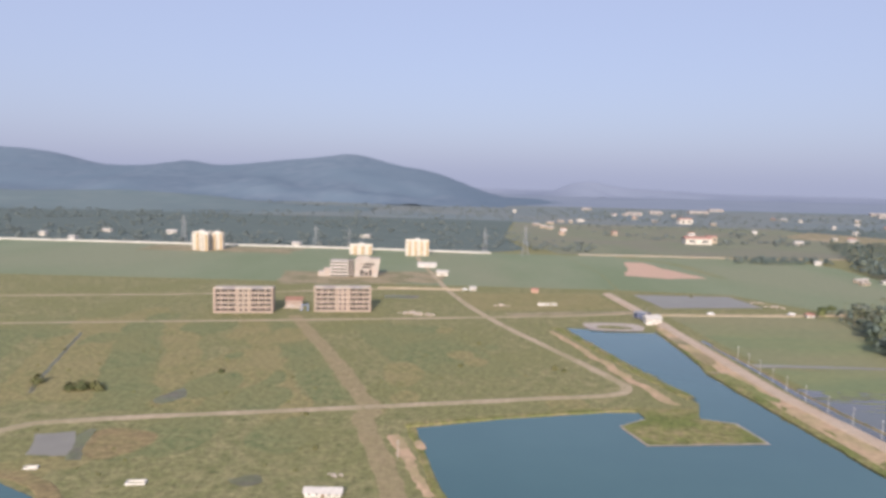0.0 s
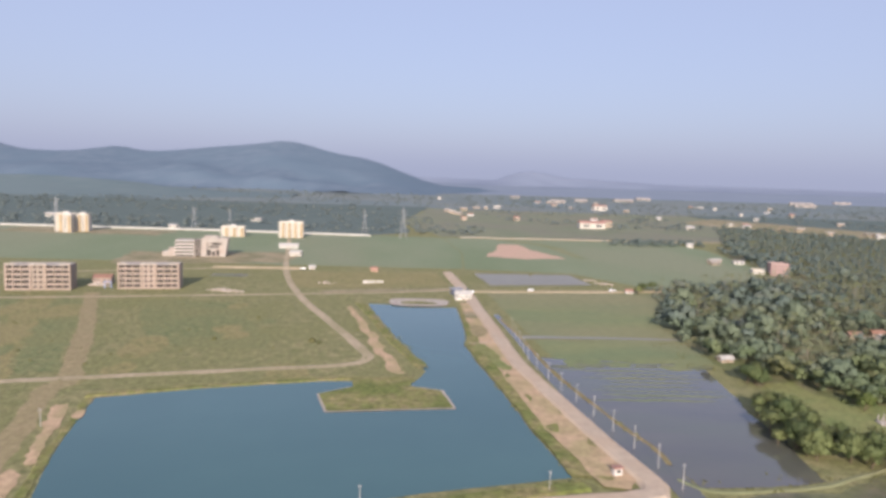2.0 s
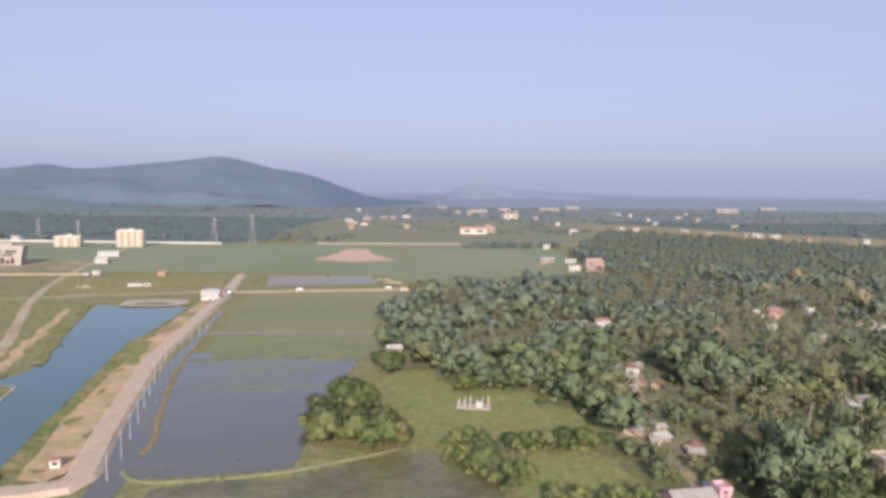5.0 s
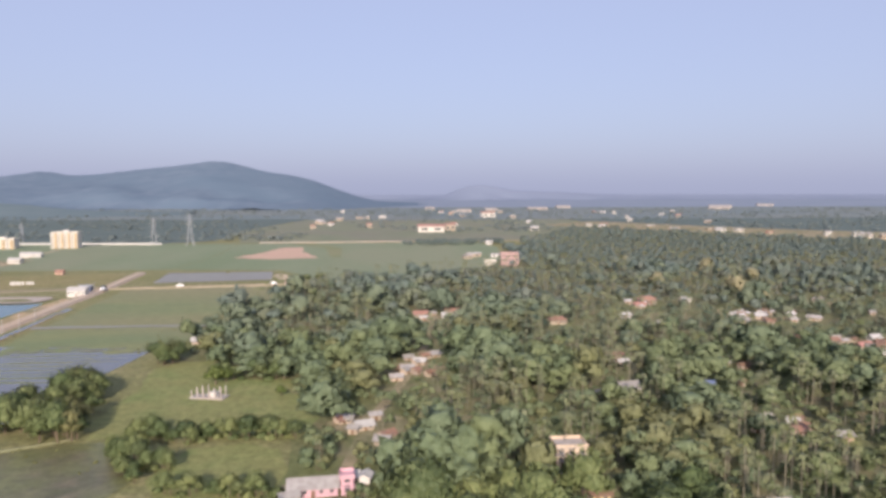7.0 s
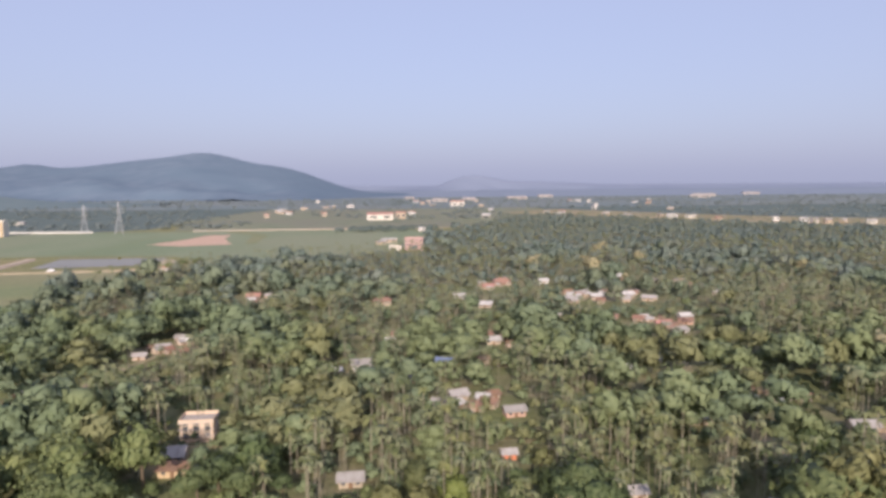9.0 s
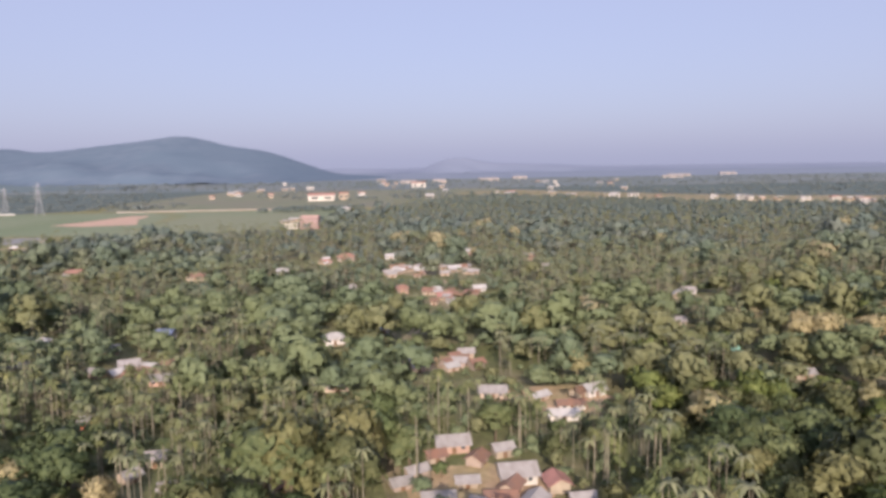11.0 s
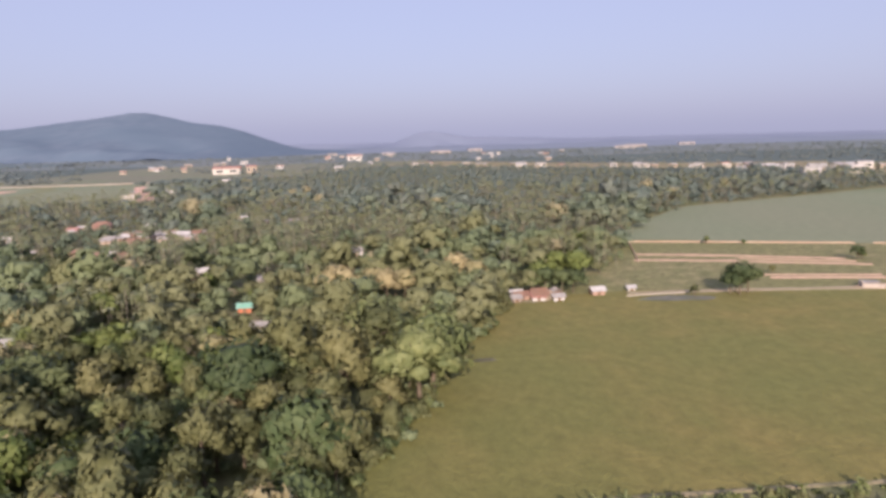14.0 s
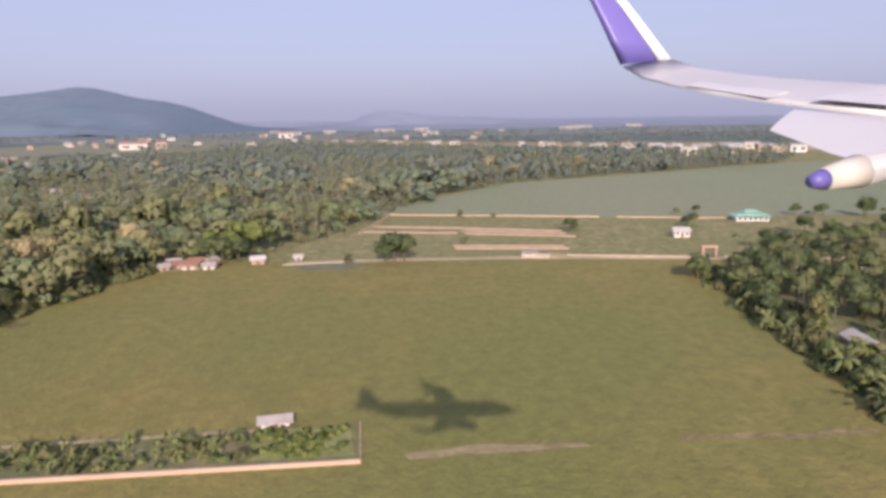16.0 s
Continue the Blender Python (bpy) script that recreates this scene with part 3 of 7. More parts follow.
ribbon("bank_canal", [(114.5, 310), (118.5, 271), (120.2, 244.5), (122.3, 223), (125.2, 205), (128.2, 189.6), (130.7, 176.4), (133, 168.6), (134.1, 161.5), (134, 154.4)], 1.0, 0.14, STRAW, "narrow grass bank in the water", "bank", step=2, slope=0.6, wobble=0.7)

ribbon("ditch_west", [(-165, 300), (-155, 270), (-143, 235), (-135, 214)], 1.4, 0.05, SHALLOW, "dark muddy ditch", "ditch", step=2, wobble=0.8, slope=0.3)
region("water_puddle_plain", [(-94, 214), (-90, 224), (-86, 217), (-90, 207)], 0.06, SHALLOW, "muddy puddle in the grass", 1.4, 1.2, "water", curved=True)
region("water_puddle_south", [(-52, 156), (-46, 159), (-44, 155), (-48, 152)], 0.06, SHALLOW, "muddy puddle in the grass", 1.2, 1.2, "water", curved=True)

# pond banks
ribbon("bank_north", [(-14, 195.5), (14, 205), (48, 214.8), (58, 216), (76, 217)], 3.0, 0.3, BANK, "grassy pond bank", "bank", step=2, wobble=0.5)
ribbon("bank_inlet", [(81.5, 230), (77, 244), (69, 272), (60, 310), (51, 341)], 3.4, 0.35, BANK, "grassy pond bank with bare earth", "bank", side=-2.2, step=2, wobble=0.5)
region("ground_clay_inlet", [(73, 222), (64.5, 258), (54, 303), (46, 332), (44, 331), (51, 300), (60.5, 258), (69, 223)], 0.12, CLAY, "bare earth along the pond", 1.8, 1.2)
region("ground_dike_clay", [(116, 142.5), (111.6, 164.7), (107.3, 189), (104.6, 215.7), (103.7, 225.2), (100.4, 260), (98.5, 300), (98, 345), (106, 345), (107, 293), (109, 249), (111, 226), (116, 197), (119.5, 174), (122.8, 156), (124, 147), (121, 141)], 0.42, CLAY, "bare reddish clay beside the dike road", 0.8, 2.0)
wall_line("wall_dike_plot", [(95.6, 262.5), (101, 264), (107.6, 266)], 0.5, 0.25, CONCRETE, "low grey wall across the bank")
region("ground_dike_green", [(97, 257), (102.6, 263), (108.6, 230), (107, 227.5), (104.6, 228), (101, 246)], 0.445, PASTURE, "green weedy plot on the bank", 1.0, 1.5)
region("ground_dike_heap_yard", [(99.5, 275), (104.5, 278), (106, 287), (104, 294), (99.8, 293)], 0.455, TRACK, "round plot of trodden brown earth", 0.5, 1.0, curved=True)
region("ground_dike_tan", [(98.4, 309), (105, 309), (104.5, 322), (98.2, 324)], 0.455, DIRT, "bare tan earth by the white house", 0.8, 1.2)
region("water_block_strip", [(-44, 413), (-24, 414), (-23, 424), (-44, 423)], 0.05, SHALLOW, "shallow strip of water by the road", 1.2, 2, "water")
region("bank_dike_grass", [(110.6, 147.6), (108.6, 158.9), (106.3, 173.1), (104.3, 190), (100.9, 216.8), (97.8, 237), (95.6, 261), (96.9, 281), (97, 336), (98.6, 336), (99, 300), (101, 262), (103.6, 232), (105.4, 214), (107.6, 190), (110.4, 170), (112.8, 158), (115, 147)], 0.435, BANK, "weedy grass strip along the pond", 0.7, 1.2, "bank")
ribbon("bank_south", [(14, 120), (60, 130), (83, 135), (100, 139.6), (112, 143.6)], 4.0, 0.55, BANK, "grassy bank with bushes", "bank", step=2, wobble=0.4, slope=1.0)
region("ground_clay_west", [(-18, 186.5), (-14.6, 187.5), (-11.4, 178), (-8.4, 168), (-5.6, 158), (-3.6, 151), (-6.0, 150), (-9.2, 160), (-12.6, 169), (-16, 179)], 0.13, CLAY, "bare red earth beside the pond", 1.8, 0.8, curved=True)
region("ground_clay_west_end", [(-7, 146), (-3.4, 145), (-0.6, 134), (1.6, 126), (-1.6, 126), (-5, 136)], 0.13, CLAY, "bare tan earth beside the pond", 1.8, 0.8, curved=True)
region("ground_clay_west_edge", [(-10.2, 183), (-8.0, 183.5), (-7.2, 178), (-9.4, 177.5)], 0.29, CLAY, "bare red earth at the pond's edge", 0.8, 0.6, curved=True)
ribbon("bank_west", [(7, 118), (-3, 152), (-9, 180), (-12, 193)], 1.6, 0.25, BANK, "weedy edge of the pond", "bank", step=1.5, wobble=1.0)
for k, (x, y, r, e) in enumerate(((112, 176, 1.5, 2.2), (108.6, 200, 1.0, 3.0), (106.4, 222, 1.0, 2.4), (119.5, 166, 0.6, 6.0), (116.2, 190, 0.6, 5.0), (101.5, 290, 1.6, 2.4), (102.5, 318, 1.2, 3.0), (117.5, 147, 1.6, 0.7))):
    region("ground_dike_weeds_%d" % (k + 1), [(x + r * (1 + 0.35 * math.sin(k + a * 2.1)) * math.cos(a * 0.7), y + e * r * (1 + 0.3 * math.sin(2 * k + a * 1.7)) * math.sin(a * 0.7)) for a in range(9)], 0.45, BANK, "weedy patch on the clay", 1.6, 0.8)
region("pavement_landing", [(64, 340), (68, 334.5), (86, 334.5), (92, 340), (90, 352), (66, 352)], 0.5, STONE, "curved pale stone landing", 0.3, 2, "pavement", curved=True)
region("ground_landing_grass", [(69, 342), (72, 338.5), (84, 338.5), (87, 342), (80, 347), (72, 346)], 0.53, GRASS, "round grass bed on the landing", 0.3, 2, curved=True)
region("pavement_yard", [(30, 366), (60, 374), (100, 384), (104, 392), (60, 384), (24, 374)], 0.085, DIRT, "bare earth yard", 1.5, 3, "pavement")
region("ground_plot", [(-2, 440), (90, 452), (96, 400), (60, 388), (10, 378)], 0.04, GRASS_DRY, "dry brownish plot", 1.5, 4)
region("ground_clay_field", [(130, 549), (146, 600), (152, 645), (170, 645), (176, 600), (194, 545), (160, 536)], 0.06, BED, "patch of bare red earth", 2.5, 4)
region("ground_clay_track", [(150, 690), (190, 640), (204, 545), (212, 545), (205, 640), (170, 700)], 0.05, PADDY_OLIVE, "olive field edge", 2, 6)
region("ground_site_west", [(-120, 455), (-10, 480), (-10, 540), (-130, 520)], 0.06, DIRT, "bare building site", 4, 5)
region("ground_site_far", [(-300, 640), (-160, 640), (-150, 690), (-300, 690)], 0.06, DIRT, "bare building site", 4, 6)
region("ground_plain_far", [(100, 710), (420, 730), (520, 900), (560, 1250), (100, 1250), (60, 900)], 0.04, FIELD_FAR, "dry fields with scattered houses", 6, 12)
BARE = [(470, 1040), (500, 985), (620, 805), (705, 704), (800, 646), (900, 625), (980, 760), (860, 810), (770, 880), (690, 990), (580, 1170)]
region("ground_bare_belt", BARE, 0.08, DIRT, "belt of bare pale earth beyond the woods", 5, 8)
for k in range(8):
    u = k / 7
    x, y = 520 + 340 * u, 1010 - 560 * u + 210 * u * u
    region("ground_bare_patch_%d" % (k + 1), [(x - 22, y - 5), (x + 20, y - 22), (x + 30, y - 6), (x - 8, y + 16)], 0.1, CLAY if k % 2 else ROAD, "patch of bare reddish earth", 5, 6)
region("ground_east_bare", [(900, 560), (1080, 560), (1100, 640), (900, 640)], 0.08, ROAD, "bare pale yard far off", 4, 10)


# ---- hills ----
def hill(name, crest, y0, depth, front, mat, label, nx=110, ny=36, rough=10.0):
    """A long wooded ridge: the crest's heights along x, falling away to both sides, with spurs and gullies."""
    xs = [c[0] for c in crest]
    verts, faces = [], []
    gx = np.linspace(xs[0], xs[-1], nx)
    gh = np.interp(gx, xs, [c[1] for c in crest])
    ker = np.array([1, 2, 3, 2, 1]) / 9
    gh = np.convolve(np.pad(gh, 2, mode="edge"), ker, "valid")
    for j in range(ny):
        v = j / (ny - 1)
        y = y0 - front + v * (front + depth)
        d = (y0 - y) / front if y < y0 else (y - y0) / depth
        for i, x in enumerate(gx):
            p = Vector((x * 0.004, y * 0.004, 1.7))
            spur = noise.fractal(p, 1.0, 2.0, 5)
            fall = max(0.0, 1 - d * (1 + 0.35 * spur)) ** 1.25
            h = gh[i] * fall + rough * spur * fall * min(1, d * 3, gh[i] / 30) * 2.0 + 1.6 * noise.noise(Vector((x, y, 0)) * 0.05) * fall
            verts.append((x, y, h - 3))
    for j in range(ny - 1):
        for i in range(nx - 1):
            a = j * nx + i
            faces.append((a, a + 1, a + nx + 1, a + nx))
    ob = new(name, mesh_np(name, verts, faces, [mat], smooth=True))
    return tagged(ob, label, "hill", kind="structure")


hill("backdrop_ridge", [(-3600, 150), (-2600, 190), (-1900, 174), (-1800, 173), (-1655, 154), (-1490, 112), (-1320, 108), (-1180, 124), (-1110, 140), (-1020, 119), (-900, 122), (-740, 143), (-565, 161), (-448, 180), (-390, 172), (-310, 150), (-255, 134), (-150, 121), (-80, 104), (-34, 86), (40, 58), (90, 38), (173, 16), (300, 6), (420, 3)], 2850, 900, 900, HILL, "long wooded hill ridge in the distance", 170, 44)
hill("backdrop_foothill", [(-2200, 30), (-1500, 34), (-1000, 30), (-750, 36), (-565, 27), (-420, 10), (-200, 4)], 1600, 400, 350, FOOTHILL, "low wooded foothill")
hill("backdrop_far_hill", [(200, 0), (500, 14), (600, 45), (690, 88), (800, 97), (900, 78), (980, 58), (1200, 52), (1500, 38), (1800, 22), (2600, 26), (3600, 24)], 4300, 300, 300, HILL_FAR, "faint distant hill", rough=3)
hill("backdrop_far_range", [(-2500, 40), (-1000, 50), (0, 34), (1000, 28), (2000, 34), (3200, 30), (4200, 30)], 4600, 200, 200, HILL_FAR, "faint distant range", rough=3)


# ---- plants ----
PHI = (1 + 5 ** 0.5) / 2
ICO_V = np.array([(x, y, 0) for x in (-1, 1) for y in (-PHI, PHI)] + [(0, x, y) for x in (-1, 1) for y in (-PHI, PHI)] + [(y, 0, x) for x in (-1, 1) for y in (-PHI, PHI)])
ICO_F = np.array([(i, j, k) if np.dot(np.cross(ICO_V[j] - ICO_V[i], ICO_V[k] - ICO_V[i]), ICO_V[i]) > 0 else (i, k, j)
                  for i in range(12) for j in range(i + 1, 12) for k in range(j + 1, 12)
                  if all(abs(np.linalg.norm(ICO_V[p] - ICO_V[q]) - 2) < 1e-6 for p, q in ((i, j), (j, k), (i, k)))])
ICO_V = ICO_V / np.linalg.norm(ICO_V[0])


def unit(a):
    return a / (np.linalg.norm(a, axis=1)[:, None] + 1e-9)


def leaf_cards(rng, centres, normals, size, droop=0.0):
    """Small leaf sprays: two loose pointed blades each, one triangle a blade."""
    n = len(centres) * 2
    c, nn = np.repeat(centres, 2, axis=0), np.repeat(normals, 2, axis=0)
    t = rng.normal(size=(n, 3))
    t = unit(t - nn * np.sum(t * nn, 1)[:, None])
    b = np.cross(nn, t)
    s = size * rng.uniform(0.6, 1.4, (n, 1))
    c = c + t * s * rng.uniform(-0.2, 0.9, (n, 1)) + nn * s * rng.uniform(-0.3, 0.3, (n, 1))
    q = np.stack([c - t * s * 0.7 - b * s * 0.55, c - t * s * 0.5 + b * s * 0.55, c + t * s - np.array([0, 0, droop]) * s], 1)
    f = np.arange(n)[:, None] * 3 + np.array([[0, 2, 1]])
    return q.reshape(-1, 3), f


def crown(seed, radius, height, base, lobes, leaves, size, flat=0.72, core=0.7, upper=True, fuzz=1.0):
    """A tree crown: overlapping leafy lobes of uneven size, a rough core in each and leaf clusters all over it.
    Gives points, faces, material indices and the way that the foliage faces at each point."""
    rng = np.random.default_rng(seed)
    vs, fs, ns, o = [], [], [], 0
    mid = np.array([0, 0, base + height * 0.45])
    lob = []
    for k in range(lobes):
        a = k * 2.4 + rng.uniform(-0.6, 0.6)
        q = 0.0 if k == 0 else rng.uniform(0.3, 0.78)
        c = mid + np.array([math.cos(a) * radius * q, math.sin(a) * radius * q, height * (0.1 if k == 0 else rng.uniform(-0.14, 0.26) - 0.3 * q)])
        r = radius * (0.6 if k == 0 else rng.uniform(0.24, 0.44))
        lob.append((c, np.array([r, r * rng.uniform(0.8, 1.25), (r * flat * rng.uniform(0.75, 1.3)) if upper else height * 0.34])))

    def facing(p, d, loose):
        return unit(d * 0.8 + unit(p - mid) * 0.45 + np.array([0, 0, 0.1]) + rng.normal(size=d.shape) * loose)

    for c, r in lob:
        sv = c + ICO_V * r * core * rng.uniform(0.78, 1.14, (12, 1))
        vs.append(sv)
        fs.append(ICO_F + o)
        ns.append(facing(sv, ICO_V, 0.15))
        o += 12
    share = np.array([float(r[0] * r[2]) for c, r in lob])
    share = (leaves * share / share.sum()).astype(int) + 2
    for k, (c, r) in enumerate(lob):
        per = int(share[k])
        nd = rng.normal(size=(per, 3))
        nd[:, 2] = np.abs(nd[:, 2]) - (0.55 if upper else 0.7)
        nd = unit(nd)
        bump = np.array([noise.noise(Vector(d) * 2.6 + Vector((seed, k, 0))) for d in nd])[:, None]
        pc = c + nd * r * (0.94 + 0.4 * bump + rng.uniform(-0.16, 0.24, (per, 1)) * fuzz)
        keep = np.ones(per, bool)
        for m, (c2, r2) in enumerate(lob):
            if m != k:
                keep &= np.sum(((pc - c2) / (r2 * 0.7)) ** 2, 1) > 1
        pc, nd = pc[keep], nd[keep]
        q, f = leaf_cards(rng, pc, unit(nd + rng.normal(size=nd.shape) * 0.2 * fuzz), size, 0.15)
        vs.append(q)
        fs.append(f + o)
        ns.append(np.repeat(facing(pc, nd, 0.27), 6, axis=0))
        o += len(q)
    fs = np.concatenate(fs)
    return np.concatenate(vs), fs, np.zeros(len(fs), np.int32), np.concatenate(ns)


def trunk_mesh(seed, height, r, limbs, reach, mat=BARK):
    rng = random.Random(seed)
    bm = bmesh.new()
    top = Vector((rng.uniform(-0.2, 0.2), rng.uniform(-0.2, 0.2), height))
    cyl(bm, (0, 0, -0.2), top * 0.55, r, r * 0.75, 7)
    cyl(bm, top * 0.54, top, r * 0.75, r * 0.4, 6)
    for k in range(limbs):
        a = k * math.tau / limbs + rng.uniform(-0.4, 0.4)
        s = top * rng.uniform(0.5, 0.85)
        cyl(bm, s, s + Vector((math.cos(a) * reach, math.sin(a) * reach, reach * rng.uniform(0.6, 1.1))), r * 0.4, r * 0.12, 5)
    return mesh_of("trunk", bm, mat)


def palm_crown(seed, fronds, length, z, width=0.16, rise=0.6, steps=4):
    """Arching fronds, each a ribbed strip folded along its stem."""
    rng = random.Random(seed)
    vs, fs = [], []
    for k in range(fronds):
        a = k * math.tau / fronds + rng.uniform(-0.25, 0.25)
        el = rng.uniform(0.1, 1.0) * rise + 0.25
        d = Vector((math.cos(a), math.sin(a), 0))
        s = Vector((-d.y, d.x, 0))
        ln = length * rng.uniform(0.8, 1.15)
        rows = []
        for i in range(steps + 1):
            t = i / steps
            c = Vector((0, 0, z)) + d * ln * t * 0.95 + Vector((0, 0, ln * (el * t * 1.5 - 1.25 * t * t)))
            w = width * ln * (0.5 + 1.6 * t - 1.9 * t * t) + 0.01
            rows.append((c - s * w - Vector((0, 0, w * 0.5)), c, c + s * w - Vector((0, 0, w * 0.5))))
        for row in rows:
            vs += [v[:] for v in row]
        o = k * 3 * (steps + 1)
        for i in range(steps):
            for j in range(2):
                p = o + i * 3 + j
                fs += [(p, p + 4, p + 1), (p, p + 3, p + 4)]
    return np.array(vs), np.array(fs)


def plant(name, m, trunk, leaf_mesh, label, category, group):
    t = thing(name, m, label, category, group)
    if trunk:
        part("trunk", trunk, None, t)
    part("crown", leaf_mesh, None, t)
    return t


def crown_of(seed, mat, **k):
    v, f, ix, nm = crown(seed, **k)
    return mesh_np("crown", v, f, [mat], None, True, nm)


BROAD = []
for sd, mt, rad, hh, bs, lab in ((1, LEAF_DARK, 2.7, 4.4, 2.0, "tall tree with a dense dark green crown"), (2, LEAF_OLIVE, 2.4, 3.8, 1.7, "tree with a rounded olive-green crown"),
                                 (3, LEAF_MID, 3.1, 4.2, 2.1, "broad spreading tree with a mid-green crown"), (4, LEAF_BRIGHT, 2.2, 4.2, 1.4, "tree with a bright yellow-green crown"),
                                 (5, LEAF_OLIVE, 2.0, 4.8, 1.8, "slender tree with an uneven olive crown"), (6, LEAF_DARK, 3.5, 3.8, 2.3, "wide shady tree with a dark crown"),
                                 (7, LEAF_MID, 2.1, 3.3, 1.4, "small tree with a mid-green crown")):
    BROAD.append((trunk_mesh(sd, bs + hh * 0.55, 0.17, 4, rad * 0.5), crown_of(sd, mt, radius=rad, height=hh, base=bs, lobes=12, leaves=680, size=0.255, core=0.76, fuzz=1.5), lab))
PALE = []
for sd in (11, 12):
    PALE.append((trunk_mesh(sd, 4.0, 0.14, 4, 1.2), crown_of(sd, LEAF_PALE, radius=2.1, height=3.4, base=2.3, lobes=12, leaves=850, size=0.21, core=0.76, fuzz=1.5), "flowering tree with a pale cream-brown crown"))
PALMS = []
for sd, h in ((21, 7.8), (22, 6.8), (23, 8.8)):
    v, f = palm_crown(sd, 16, 1.25, h, 0.11)
    bm = bmesh.new()
    lean = 0.12 * (sd - 22)
    cyl(bm, (0, 0, -0.2), (lean * 0.4, 0, h * 0.5), 0.085, 0.07, 6)
    cyl(bm, (lean * 0.4, 0, h * 0.5), (0, 0, h), 0.07, 0.06, 6)
    PALMS.append((mesh_of("trunk", bm, PALM_BARK), mesh_np("crown", v, f, [LEAF_PALM]), "slim areca palm with a pale straight trunk"))
BAMBOO = [(None, crown_of(31, LEAF_OLIVE, radius=1.7, height=5.2, base=0.2, lobes=6, leaves=800, size=0.24, flat=1.6, upper=False, core=0.8), "tall feathery olive bamboo clump")]
BUSHES = [(None, crown_of(41, LEAF_MID, radius=1.1, height=1.5, base=-0.5, lobes=4, leaves=170, size=0.20), "low leafy green bush in grass"),
          (None, crown_of(42, LEAF_OLIVE, radius=1.3, height=1.7, base=-0.5, lobes=4, leaves=190, size=0.21), "low leafy olive bush in grass"),
          (None, crown_of(43, LEAF_BRIGHT, radius=0.9, height=1.2, base=-0.5, lobes=4, leaves=150, size=0.18), "low leafy bright green bush in grass")]
BANANA = []
for sd in (51, 52):
    v, f = palm_crown(sd, 9, 1.7, 1.5, 0.2, 1.0)
    bm = bmesh.new()
    cyl(bm, (0, 0, -0.1), (0, 0, 1.5), 0.13, 0.09, 7)
    BANANA.append((mesh_of("trunk", bm, LEAF_BRIGHT), mesh_np("crown", v, f, [LEAF_BANANA]), "banana plant with broad pale leaves"))

made = {}


def put(kind, variants, i, x, y, s, group, category, z=0.0):
    """Stands one plant of a kind; the first of each variant is built, the rest are copies."""
    i %= len(variants)
    m = pose(x, y, z, 0, 0, random.uniform(0, 360)) @ Matrix.Diagonal((s, s, s * random.uniform(0.9, 1.12), 1))
    key = (kind, i)
    if key in made:
        ob = copy_thing(made[key], Matrix.Identity(4))
        ob.matrix_world = m
        return ob
    tr, cr, lab = variants[i]
    made[key] = plant(kind, m, tr, cr, lab, category, group)
    return made[key]


FORMS = ("broadleaf_tree", "rounded_tree", "spreading_tree", "leafy_tree", "slender_tree", "spreading_tree", "broadleaf_tree")


def stand(i, x, y, s):
    """A broadleaf tree of one of the forms."""
    i %= len(BROAD)
    return put(FORMS[i], BROAD, i, x, y, s, FORMS[i].replace("_", " ") + "s of the woods", "tree")


def inside(poly, x, y):
    r = False
    for (x0, y0), (x1, y1) in zip(poly, poly[1:] + poly[:1]):
        if (y0 > y) != (y1 > y) and x < (x1 - x0) * (y - y0) / (y1 - y0) + x0:
            r = not r
    return r


# houses of the village: place, turn, length, depth, wall height, roof, walls
VILLAGE = []
# western edge and its lane
VILLAGE += [
    (238, 127, 6, 9.0, 4.4, 3.0, TIN, PINK, "gable"), (246.5, 131, 80, 2.6, 2.0, 2.2, TIN_WHITE, WHITE, "gable"),
    (281, 127, 4, 6.6, 4.2, 2.6, TIN, PLASTER, "gable"), (284, 121.5, 0, 5.0, 3.4, 2.4, TIN_RUST, OCHRE, "gable"),
    (245, 158, 20, 4.2, 3.2, 2.2, TIN_WHITE, PLASTER, "gable"), (241, 163, -15, 3.8, 2.8, 2.0, TIN, PLASTER, "gable"), (250, 152, 40, 3.4, 2.8, 2.0, TIN_RUST, PLASTER, "gable"),
    (255, 205, 10, 4.0, 3.0, 2.2, TIN, PLASTER, "gable"), (259, 213, -20, 3.6, 3.0, 2.0, TIN_WHITE, PLASTER, "gable"), (263, 221, 30, 4.6, 3.2, 2.2, TIN, PLASTER, "gable"), (252, 196, 5, 3.6, 2.8, 2.0, TIN, PLASTER, "gable"),
]
# sheds among the western palms
VILLAGE += [
    (262, 289, 5, 6.0, 4.0, 2.8, TIN_RED, PLASTER, "gable"), (273, 285, 10, 6.4, 4.2, 2.8, TIN_WHITE, CREAM, "gable"), (275, 293, -8, 6.0, 4.4, 2.8, TIN_RED, PLASTER, "gable"),
    (313, 271, 0, 7.0, 4.4, 3.4, TIN_RUST, PLASTER, "hip"), (310, 182, 12, 6.0, 4.4, 2.4, TIN, WHITE, "gable"), (330, 182, -14, 4.6, 3.6, 2.4, TIN_BLUE, WHITE, "gable"), (322, 168, 20, 5.0, 3.4, 2.2, TIN, PLASTER, "gable"),
    (371, 172, 14, 5.0, 4.0, 2.8, TIN_WHITE, WHITE, "hip"), (374.4, 137.4, 4, 5.0, 3.0, 2.4, TIN_WHITE, PLASTER, "gable"), (331, 156, 20, 4.2, 3.2, 2.2, TIN, PLASTER, "gable"), (337, 150, -30, 3.6, 3.0, 2.2, TIN_RUST, PLASTER, "gable"),
]
